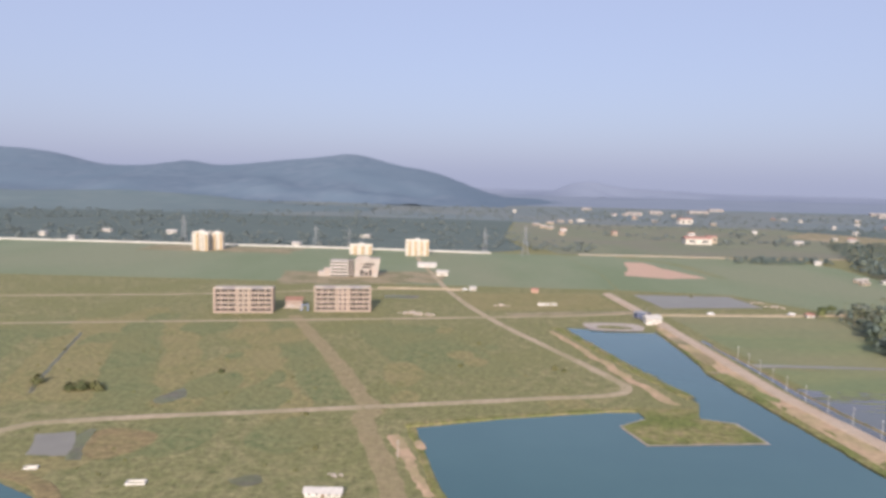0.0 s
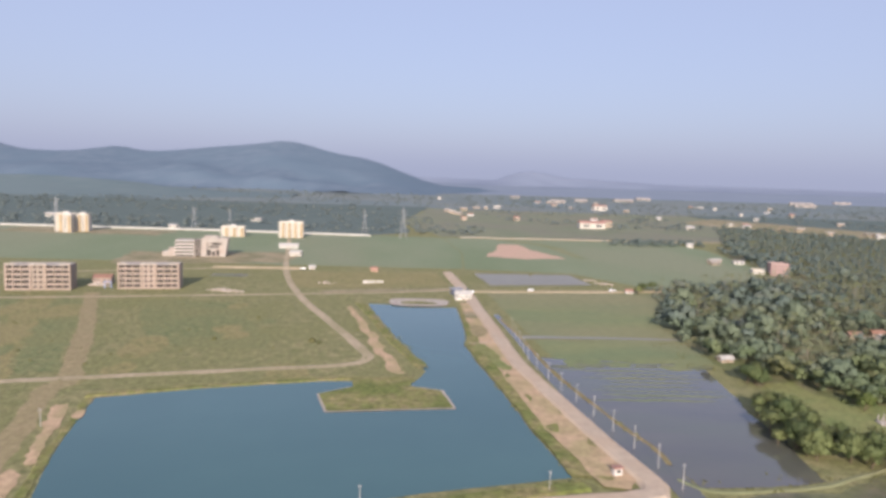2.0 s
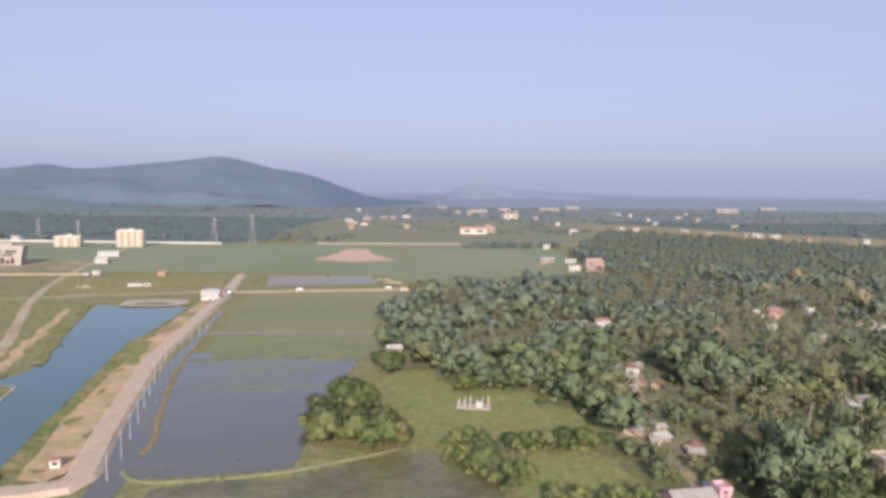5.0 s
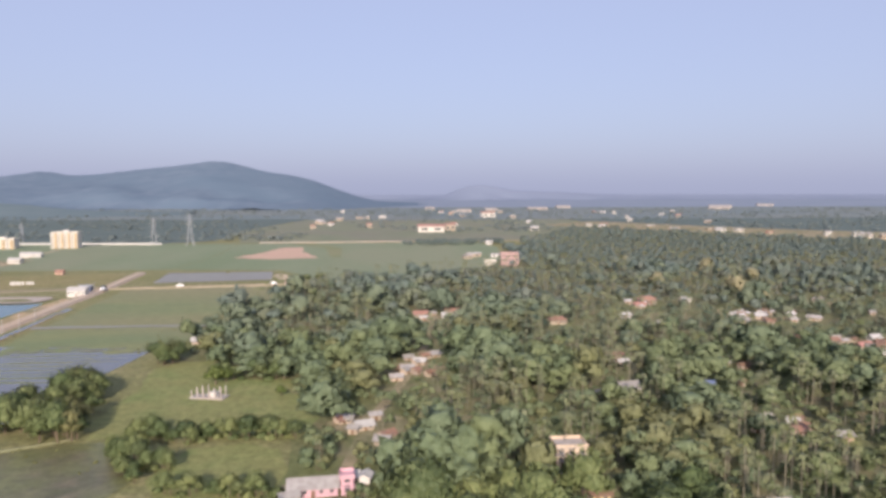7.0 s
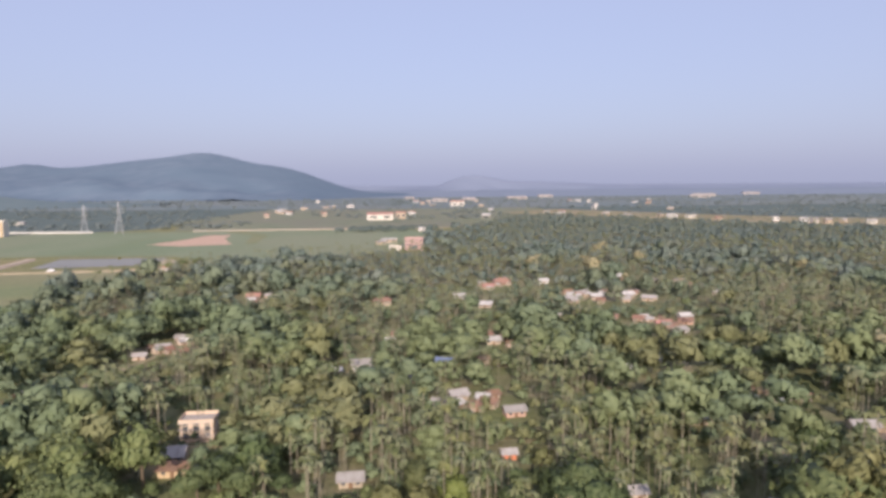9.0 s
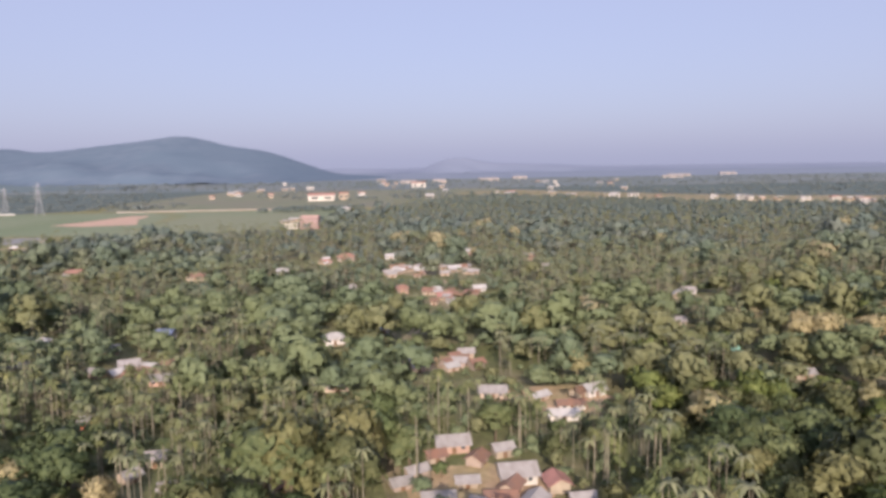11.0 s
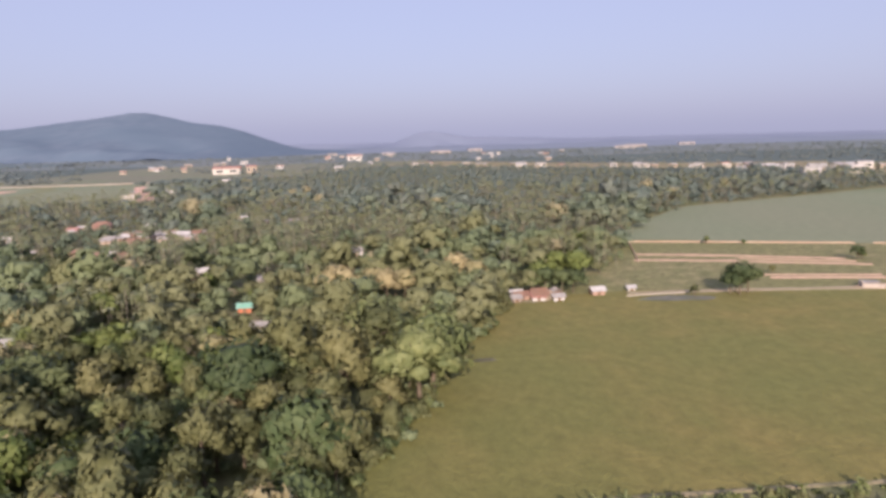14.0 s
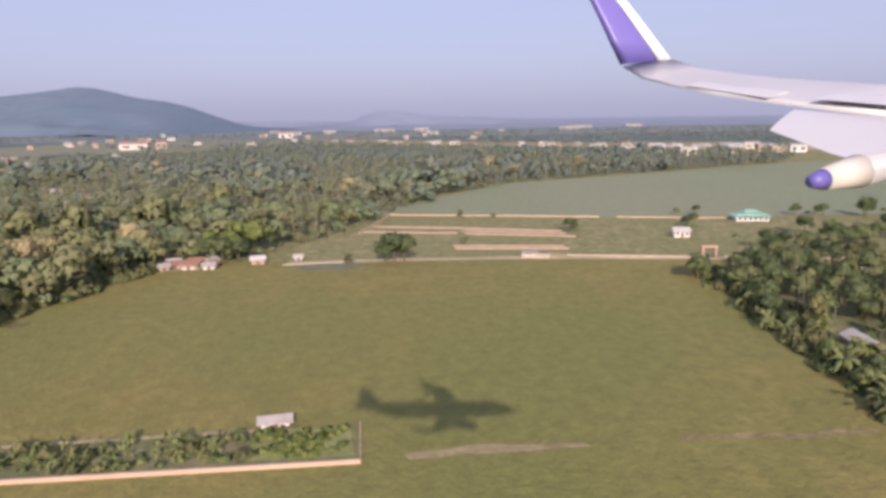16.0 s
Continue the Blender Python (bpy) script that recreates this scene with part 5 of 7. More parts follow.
for bank in BANK_LINES:
    for (x0, y0), (x1, y1) in zip(bank, bank[1:]):
        for k in range(int(math.hypot(x1 - x0, y1 - y0) * 0.55)):
            a = rnd.random()
            tufts.append((x0 + (x1 - x0) * a + rnd.uniform(-0.9, 0.9), y0 + (y1 - y0) * a + rnd.uniform(-0.9, 0.9), rnd.uniform(0.25, 0.75), k))
for k in range(260):
    px, py = rnd.uniform(140, 204), rnd.uniform(112, 152)
    if noise.noise(Vector((px * 0.07, py * 0.07, 2.0))) > 0.0:
        reeds.append((px, py, rnd.uniform(0.2, 0.6), k))
for k in range(60):
    reeds.append((rnd.uniform(168, 184), rnd.uniform(232, 272), rnd.uniform(0.3, 0.7), k))
TUFT_LEAF = material("weed_tuft", (0.105, 0.115, 0.045), (0.20, 0.19, 0.085), 1.4, 0.85, (0.15, 0.155, 0.055), 0.05)
woods("weed_tufts", tufts, TUFTS, TUFT_LEAF, "scattered weedy tufts on the plain and banks", 21)
woods("marsh_reeds", reeds, TUFTS, TUFT_LEAF, "low reeds standing in the muddy marsh", 22)


# ---- houses ----
ROOF_WORDS = {"tin_roof_grey": "weathered grey tin", "tin_roof_white": "pale tin", "tin_roof_rusty": "rusty brown tin", "tin_roof_red": "faded red tin", "tin_roof_blue": "blue tin", "tin_roof_green": "green tin"}
WALL_WORDS = {"pink_render": "pink", "white_paint": "white", "old_plaster": "plastered", "cream_render": "cream", "salmon_render": "salmon", "raw_concrete": "grey concrete", "raw_brick": "brick", "ochre_render": "ochre", "orange_red_render": "orange-red"}


def house(x, y, turn, w, d, h, roof_mat, wall_mat, shape, name="house", label="", group="houses of the village"):
    """A small house: plinth, walls with gables, an overhanging sheet roof, a door and windows."""
    t = thing(name, pose(x, y, 0.02, 0, 0, turn), label or "%s house with a %s roof" % (WALL_WORDS[wall_mat.name], ROOF_WORDS[roof_mat.name]), "house", group)
    rise = d * 0.26
    bm = bmesh.new()
    a, b = w / 2, d / 2
    lo = [bm.verts.new((sx * a, sy * b, -0.2)) for sx, sy in ((-1, -1), (1, -1), (1, 1), (-1, 1))]
    hi = [bm.verts.new((sx * a, sy * b, h)) for sx, sy in ((-1, -1), (1, -1), (1, 1), (-1, 1))]
    for i in range(4):
        bm.faces.new((lo[i], lo[(i + 1) % 4], hi[(i + 1) % 4], hi[i]))
    bm.faces.new(lo[::-1])
    if shape == "gable":
        g = [bm.verts.new((sx * a, 0, h + rise * 0.97)) for sx in (-1, 1)]
        bm.faces.new((hi[3], hi[0], g[0]))
        bm.faces.new((hi[1], hi[2], g[1]))
        bm.faces.new((hi[0], hi[1], g[1], g[0]))
        bm.faces.new((hi[2], hi[3], g[0], g[1]))
    else:
        bm.faces.new(hi)
    part("wall", bm, wall_mat, t)
    over, th = 0.4, 0.06
    for sy in (-1, 1):
        bm = bmesh.new()
        e = h - rise * over / b
        ra = a + over if shape == "gable" else a - b * 0.7
        pts = [(-a - over, sy * (b + over), e), (a + over, sy * (b + over), e), (ra, 0, h + rise), (-ra, 0, h + rise)]
        low = [bm.verts.new(p) for p in pts]
        top = [bm.verts.new((p[0], p[1], p[2] + th)) for p in pts]
        bm.faces.new(low)
        bm.faces.new(top)
        for i in range(4):
            bm.faces.new((low[i], low[(i + 1) % 4], top[(i + 1) % 4], top[i]))
        part("roof", bm, roof_mat, t)
    if shape == "hip":
        for sx in (-1, 1):
            bm = bmesh.new()
            e = h - rise * over / b
            pts = [(sx * (a + over), -(b + over), e), (sx * (a + over), b + over, e), (sx * (a - b * 0.7), 0, h + rise)]
            low = [bm.verts.new(p) for p in pts]
            top = [bm.verts.new((p[0], p[1], p[2] + th)) for p in pts]
            bm.faces.new(low)
            bm.faces.new(top)
            for i in range(3):
                bm.faces.new((low[i], low[(i + 1) % 3], top[(i + 1) % 3], top[i]))
            part("roof", bm, roof_mat, t)
    dh = min(1.5, h * 0.72)
    part("door", boxes((-0.3, 0.3, -b - 0.04, -b + 0.06, 0, dh)), DOOR, t)
    n = 0 if w < 3.3 else 1 if w < 4.5 else 2
    for k in range(n):
        for s in (-1, 1):
            cx = s * (0.3 + (a - 0.3) * (k + 0.6) / (n + 0.15))
            if abs(cx) + 0.3 < a:
                part("window", boxes((cx - 0.28, cx + 0.28, -b - 0.03, -b + 0.05, h * 0.42, h * 0.75)), GLASS, t)
    return t


for x, y, turn, w, d, h, *rest in VILLAGE:
    house(x, y, turn, w * 0.88, d * 0.92, h * 0.56, *rest)


def flat_house(x, y, turn, w, d, floors, wall, label, trim=WHITE, name="house", fh=2.3, bays=3, group="", rail=True):
    """A flat-roofed house of several storeys with slabs, windows, balcony rails and a roof parapet."""
    t = thing(name, pose(x, y, 0.02, 0, 0, turn), label, "house", group)
    a, b, h = w / 2, d / 2, floors * fh
    part("wall", boxes((-a, a, -b, b, -0.2, h)), wall, t)
    for k in range(1, floors + 1):
        part("floor_slab", boxes((-a - 0.25, a + 0.25, -b - 0.35, b + 0.2, k * fh - 0.12, k * fh + 0.05)), trim, t)
    if rail:
        part("parapet", boxes((-a - 0.2, a + 0.2, -b - 0.3, -b - 0.18, h + 0.05, h + 0.6), (-a - 0.2, a + 0.2, b + 0.05, b + 0.17, h + 0.05, h + 0.6), (-a - 0.2, -a - 0.08, -b - 0.18, b + 0.05, h + 0.05, h + 0.6), (a + 0.08, a + 0.2, -b - 0.18, b + 0.05, h + 0.05, h + 0.6)), wall, t)
    for k in range(floors):
        for i in range(bays):
            cx = -a + w * (i + 0.5) / bays
            win = part("window", boxes((cx - 0.45, cx + 0.45, -b - 0.04, -b + 0.05, k * fh + 0.75, k * fh + 1.75)), GLASS, t)
            part("window_frame", boxes((cx - 0.53, cx - 0.45, -b - 0.07, -b + 0.04, k * fh + 0.68, k * fh + 1.82), (cx + 0.45, cx + 0.53, -b - 0.07, -b + 0.04, k * fh + 0.68, k * fh + 1.82)), trim, win)
    return t


flat_house(283.5, 137, 2, 5.6, 4.4, 3, PEACH, "cream three-storey house with an open roof terrace", CONCRETE, fh=1.2)
flat_house(243.6, 126.8, 6, 2.0, 2.6, 2, PINK, "narrow pink two-storey house beside a tin-roofed house", PINK, fh=1.5, bays=1)
flat_house(329.5, 481, -6, 12, 7, 3, DUSTY, "dusty pink flat-roofed block at the wood's edge", CONCRETE, fh=2.7, bays=5)
flat_house(317, 485, -4, 8, 5, 1, CREAM, "low pale flat-roofed house at the wood's edge", CONCRETE, fh=2.8, bays=3)


# ---- unfinished apartment blocks ----
def unfinished_block(x, y, turn, label):
    """Five storeys of raw brick: slabs, columns and panels, open window bays and a stair tower in the middle."""
    t = thing("apartment_block", pose(x, y, 0.02, 0, 0, turn), label, "building", "unfinished apartment blocks")
    L, D, F = 29.8, 10.0, 2.5
    a = L / 2
    # the shade of the open rooms is painted on a solid core
    part("core", boxes((-a + 1.2, a - 1.2, -D / 2 + 1.5, D / 2 - 0.3, 0, 5 * F - 0.2)), DARK, t, "solid core painted near black as unlit interior")
    for k in range(6):
        part("floor_slab", boxes((-a, a, -D / 2, D / 2, k * F - 0.15 if k else -0.3, k * F + 0.15)), CONCRETE, t)
    cols = [-a, -a + 3.7, -a + 7.4, -a + 11.2, -3.2, 3.2, a - 11.2, a - 7.4, a - 3.7, a]
    for cx in cols:
        s = 0.42 if abs(cx) < a else 0.8
        e = 0.4 * (1 if cx < 0 else -1) if abs(cx) == a else 0
        part("column", boxes((cx + e - s / 2, cx + e + s / 2, -D / 2 - 0.06, -D / 2 + 0.5, 0, 5 * F)), BRICK, t)
    for k in range(5):
        for c0, c1 in zip(cols, cols[1:]):
            if c0 == -3.2:
                continue
            part("brick_panel", boxes((c0 + 0.3, c1 - 0.3, -D / 2 + 0.08, -D / 2 + 0.32, k * F + 0.15, k * F + 0.95)), BRICK, t)
    part("stair_tower", boxes((-2.95, 2.95, -D / 2 + 0.5, -D / 2 + 1.6, 0, 5 * F + 0.15)), BRICK, t, "brick stair bay")
    for k in range(5):
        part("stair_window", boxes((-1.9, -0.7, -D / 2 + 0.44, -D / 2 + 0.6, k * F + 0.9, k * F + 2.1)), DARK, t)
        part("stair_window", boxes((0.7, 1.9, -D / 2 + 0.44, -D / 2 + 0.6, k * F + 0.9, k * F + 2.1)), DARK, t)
    for s in (-1, 1):
        part("side_wall", boxes((s * a - 0.12, s * a + 0.12, -D / 2 + 0.5, D / 2, 0, 5 * F)), BRICK, t)
    for x0, x1 in ((-a, -a + 5), (-4, 4), (a - 5, a)):
        part("roof_parapet", boxes((x0, x1, -D / 2, -D / 2 + 0.25, 5 * F + 0.15, 5 * F + 0.95)), CONCRETE, t)
    return t


unfinished_block(-111, 359, 9, "unfinished five-storey brick apartment block with open bays")
unfinished_block(-61.4, 370.3, 9, "unfinished five-storey brick apartment block with open bays")


# ---- slanted concrete office ----
def office(x, y, turn):
    t = thing("office_building", pose(x, y, 0.02, 0, 0, turn) @ Matrix.Diagonal((0.83, 0.83, 0.83, 1)), "grey concrete office with slanting walls under construction", "building")

    def slab(x0, x1, lean0, lean1, z0, z1, y0, y1):
        bm = bmesh.new()
        v = [bm.verts.new(p) for yy in (y0, y1) for p in ((x0 + lean0 * z0, yy, z0), (x1 + lean1 * z0, yy, z0), (x1 + lean1 * z1, yy, z1), (x0 + lean0 * z1, yy, z1))]
        for q in ((0, 1, 2, 3), (7, 6, 5, 4), (0, 4, 5, 1), (1, 5, 6, 2), (2, 6, 7, 3), (3, 7, 4, 0)):
            bm.faces.new([v[i] for i in q])
        return bm

    H = 16.0
    part("west_wing", slab(-20, -4, 0.05, 0.0, 0, 14, 0, 14), CONCRETE, t)
    for k in range(5):
        part("sunshade", slab(-20.3, -4.4, 0.05, 0, k * 2.8 + 1.9, k * 2.8 + 2.6, -0.7, 0.1), WHITE, t, "pale horizontal sunshade")
        part("window", boxes((-19.2, -5, -0.06, 0.05, k * 2.8 + 0.5, k * 2.8 + 1.7)), DARK, t)
    # the slot's shade is painted on a solid block
    part("gap", boxes((-4, 1, 2.5, 12, 0, 14.5)), DARK, t, "solid block painted near black as the shaded recess")
    for k in range(6):
        part("balcony", boxes((-4 + k * 0.2, 0.6 + k * 0.2, 0.2, 3.0, k * 2.5 + 1.6, k * 2.5 + 2.3)), CONCRETE, t)
    part("facade", slab(1, 5.5, 0.06, 0.06, 0, H, -0.4, 12), CONCRETE, t)
    part("facade", slab(17.5, 21, 0.12, 0.16, 0, H, -0.4, 12), CONCRETE, t)
    part("facade", slab(5.4, 17.6, 0.06, 0.12, 12.5, H, -0.4, 12), CONCRETE, t)
    part("east_wing", slab(5, 18, 0.06, 0.12, 0, 12.6, 1.2, 12), CONCRETE, t)
    for k, (x0, x1, z0, z1) in enumerate(((6.2, 9, 1, 6), (10, 12.6, 1, 4.5), (13.6, 16, 1, 6), (7, 15, 7.6, 9), (9, 17, 10, 11.6))):
        part("opening", boxes((x0 + z0 * 0.08, x1 + z0 * 0.08, 1.1, 1.3, z0, z1)), DARK, t)
    part("annex", boxes((-30, -19.9, 1, 12, -0.2, 4.2), (-25, -20, 2, 12, 4.2, 7.0), bevel=0.1), CONCRETE, t, "low grey annex")
    part("roof_block", boxes((4, 14, 4, 10, H - 0.4, H + 1.6)), CONCRETE, t)
    return t


office(-75.5, 499, 8)


# ---- cream towers ----
def tower(x, y, turn, w, d, h, floors, bays, label, group="cream apartment towers", extra=None):
    t = thing("apartment_tower", pose(x, y, 0.02, 0, 0, turn), label, "building", group)
    a, b = w / 2, d / 2
    part("wall", boxes((-a, a, -b, b, -0.3, h)), CREAM, t)
    bw = w / bays
    for i in range(bays):
        x0 = -a + bw * i
        if i % 2 == 0:
            part("bay", boxes((x0, x0 + bw * 0.55, -b - 1.0, -b + 0.1, 0, h - 0.6)), CREAM, t)
        else:
            part("bay_panel", boxes((x0 + bw * 0.02, x0 + bw * 0.9, -b - 0.12, -b + 0.1, 0, h - 0.3)), OCHRE, t, "ochre vertical panel")
        for k in range(floors):
            z = (k + 0.35) * h / floors
            yy = -b - 1.0 if i % 2 == 0 else -b - 0.12
            part("window", boxes((x0 + bw * (0.15 if i % 2 == 0 else 0.45), x0 + bw * (0.4 if i % 2 == 0 else 0.75), yy - 0.05, yy + 0.05, z, z + h / floors * 0.42)), GLASS, t)
    part("parapet", boxes((-a, a, -b, -b + 0.3, h, h + 0.8), (-a, a, b - 0.3, b, h, h + 0.8), (-a, -a + 0.3, -b + 0.3, b - 0.3, h, h + 0.8), (a - 0.3, a, -b + 0.3, b - 0.3, h, h + 0.8)), CREAM, t)
    part("stair_head", boxes((-2, 2.4, -1.5, 2, h, h + 2.2)), WHITE, t)
    return t


tower(-244, 658, 8, 16, 10, 16, 7, 5, "cream apartment tower with ribbed bays")
tower(-237, 648, 8, 6.0, 7, 15.2, 7, 2, "narrow cream apartment tower with ribbed bays")
tower(-231, 662, 8, 12, 9, 15.2, 7, 4, "cream apartment tower with ribbed bays")
tower(-39, 656, 4, 22, 10, 13.8, 6, 8, "cream apartment tower with ochre panels")
tower(-91.5, 654, 4, 21, 10, 8.4, 3, 6, "cream three-storey block with a stepped roof")

# long boundary walls
wall_line("wall_boundary", [(-520, 704), (-283, 703.5), (-120, 701.4), (32, 691)], 1.5, 0.4, WHITE, "long white boundary wall")
wall_line("wall_boundary_east", [(121, 701), (210, 704), (272, 706)], 0.9, 0.4, CONCRETE, "long grey boundary wall")
wall_line("wall_upper_road", [(-52, 449.5), (-20, 451.5), (4, 452)], 0.8, 0.3, PLASTER, "low pale roadside wall")

# low sheds and houses of the western plain
for q in ((-25.5, 568, 4, 15, 5, 2.6, TIN_WHITE, WHITE), (-11.4, 518, -4, 8.4, 5, 3.0, TIN_WHITE, CREAM), (10, 452, 10, 4, 3, 2.0, TIN_WHITE, WHITE), (100.5, 357, 4, 8.0, 5.5, 3.2, TIN_WHITE, WHITE),
          (-90, 381, 8, 9, 6, 3.2, TIN_RUST, BRICK), (50, 449, 0, 4.4, 3, 2.2, TIN_RED, SALMON), (-28.6, 149.4, 3, 8.0, 2.6, 1.2, TIN_WHITE, WHITE), (196, 388, -5, 4.2, 2.4, 1.7, TIN_RED, WHITE)):
    house(*q, "gable", name="shed", label="low %s shed with a %s roof" % (WALL_WORDS[q[7].name], ROOF_WORDS[q[6].name]), group="sheds of the plain")


def gateway(x, y, turn, w, h, mat, label, name="gateway"):
    t = thing(name, pose(x, y, 0.02, 0, 0, turn), label, "gate")
    for s in (-1, 1):
        part("post", boxes((s * w / 2 - 0.22, s * w / 2 + 0.22, -0.25, 0.25, -0.2, h)), mat, t)
    part("beam", boxes((-w / 2 - 0.35, w / 2 + 0.35, -0.3, 0.3, h, h + 0.45), bevel=0.05), mat, t)
    return t


gateway(-80.5, 364, 5, 3.2, 3.2, TIN_BLUE, "blue and white site gateway", "site_gate")
gateway(625.5, 138.3, -12, 2.7, 2.4, SALMON, "salmon-coloured concrete gateway on the lane")

# pump house gear by the landing
t = thing("pump_station", pose(98, 372, 0.1, 0, 0, 8), "dark blue pump station with pipes at the water", "pump station")
part("cabin", boxes((-2.6, 2.6, -2, 2, 0, 3.0), bevel=0.08), NAVY, t)
part("roof", boxes((-3.0, 3.0, -2.4, 2.4, 3.0, 3.25)), STEEL, t)
for s in (-1.6, 0, 1.6):
    bm = bmesh.new()
    cyl(bm, (s, -2, 0.6), (s, -9, 0.25), 0.28, 0.28, 10)
    part("pipe", bm, STEEL, t)
for s in (-3.6, 3.6):
    bm = bmesh.new()
    cyl(bm, (s, 0, 0), (s, 0, 5.5), 0.12, 0.08, 6)
    part("mast", bm, STEEL, t)

# roadside letters that cannot be read: plain white bars
t = thing("letter_sign", pose(52, 401, 0.1, 0, 0, 10), "row of large white roadside letters", "sign")
for k, w in enumerate((1.2, 0.9, 1.0, 0.8, 1.1, 0.9, 1.0, 0.8)):
    x0 = -5.5 + k * 1.4 + (0.8 if k > 4 else 0)
    part("letter", boxes((x0, x0 + w, -0.15, 0.15, 0, 1.7), bevel=0.05), WHITE, t)


# rubble and spoil heaps
STONE_MESH = {}


def heap(name, x, y, r, h, mat, label, seed):
    """A heap of lumps, each a jittered stone of its own."""
    rng = random.Random(seed)
    if mat.name not in STONE_MESH:
        bm = bmesh.new()
        bmesh.ops.create_icosphere(bm, subdivisions=2, radius=1.0)
        for v in bm.verts:
            v.co *= rng.uniform(0.8, 1.15)
        STONE_MESH[mat.name] = mesh_of("lump", bm, mat)
    t = thing(name, pose(x, y, 0), label, "heap", "spoil heaps of the plain")
    for k in range(16):
        a, q = rng.uniform(0, math.tau), r * rng.random() ** 0.7
        s = rng.uniform(0.25, 0.5) * h
        ob = part("lump", STONE_MESH[mat.name], None, t)
        ob.matrix_basis = pose(q * math.cos(a), q * math.sin(a) * 0.6, h * (1 - q / r) * 0.5, rng.uniform(0, 40), rng.uniform(0, 40), rng.uniform(0, 180)) @ Matrix.Diagonal((s * 1.8, s * 1.5, s, 1))
    return t


for k, (x, y, r, h, m) in enumerate(((-24, 366, 7, 1.8, STONE), (-16, 362, 5, 1.2, STONE), (-88, 372, 5, 2.2, STONE), (26, 398, 5, 1.2, STONE), (190, 418, 6, 1.3, STONE), (184, 432, 5, 1.0, STONE), (-28, 160, 2, 0.5, STONE), (-62, 374, 4, 1.2, STONE))):
    heap("rubble_heap", x, y, r, h, m, "heap of %s" % ("pale rubble" if m is STONE else "reddish earth"), k)

# concrete well ring foundations on the plain
for x, y, s in ((-72, 152, 1.0), (-100, 158, 0.7)):
    t = thing("foundation", pose(x, y, 0.02, 0, 0, 8), "small white concrete foundation frame in grass", "foundation")
    for k, q in enumerate(((-2.2 * s, 2.2 * s, -1 * s, -0.8 * s), (-2.2 * s, 2.2 * s, 0.8 * s, 1 * s), (-2.2 * s, -1.9 * s, -0.8 * s, 0.8 * s), (1.9 * s, 2.2 * s, -0.8 * s, 0.8 * s))):
        part("kerb", boxes((*q, -0.1, 0.45)), WHITE, t)


# ---- pylons, poles, masts ----
def pylon(x, y, h, turn):
    t = thing("pylon", pose(x, y, 0, 0, 0, turn), "grey steel lattice power pylon", "pylon", "pylons of the power line")
    w = h * 0.11
    corners = [(-1, -1), (1, -1), (1, 1), (-1, 1)]
    lv = [(0, w), (0.3, w * 0.62), (0.58, w * 0.34), (0.8, w * 0.22), (1.0, w * 0.05)]
    r = h * 0.0026
    for cx, cy in corners:
        bm = bmesh.new()
        for (t0, w0), (t1, w1) in zip(lv, lv[1:]):
            cyl(bm, (cx * w0, cy * w0, h * t0), (cx * w1, cy * w1, h * t1), r * 1.4, None, 4)
        part("leg", bm, STEEL, t)
    bm = bmesh.new()
    for (t0, w0), (t1, w1) in zip(lv, lv[1:]):
        for i in range(4):
            a, b = corners[i], corners[(i + 1) % 4]
            cyl(bm, (a[0] * w0, a[1] * w0, h * t0), (b[0] * w1, b[1] * w1, h * t1), r, None, 3)
            cyl(bm, (b[0] * w0, b[1] * w0, h * t0), (a[0] * w1, a[1] * w1, h * t1), r, None, 3)
    part("bracing", bm, STEEL, t)
    for k in (0.66, 0.78, 0.9):
        bm = bmesh.new()
        cyl(bm, (-h * 0.13, 0, h * k), (h * 0.13, 0, h * k), r * 1.6, None, 4)
        part("crossarm", bm, STEEL, t)


for x, y, h in ((-600, 760, 26), (-292, 735, 28), (-148, 720, 22), (26, 688, 26), (64, 672, 30), (-115, 730, 20)):
    pylon(x, y, h, 10)


def pole(x, y, h, z=0.0):
    t = thing("utility_pole", pose(x, y, z), "slim pale concrete utility pole by the dike road", "pole", "poles along the dike road")
    bm = bmesh.new()
    cyl(bm, (0, 0, -1.0), (0, 0, h), 0.10, 0.06, 7)
    part("shaft", bm, POLE, t)
    part("crossarm", boxes((-0.4, 0.4, -0.04, 0.04, h - 0.5, h - 0.42)), STEEL, t)
    for s in (-0.35, 0.35):
        part("insulator", boxes((s - 0.04, s + 0.04, -0.04, 0.04, h - 0.42, h - 0.3)), WHITE, t)


for k in range(14):
    yy = 142 + k * 11.0
    xx = np.interp(yy, [140, 152, 174, 206, 238, 293], [132.4, 131, 127, 120.6, 115.5, 116])
    pole(float(xx), yy, 5.6, 0.2)
for x, y in ((66, 133), (30, 124.5), (-20, 128), (-14, 172), (104, 140.5)):
    pole(x, y, 4.6)


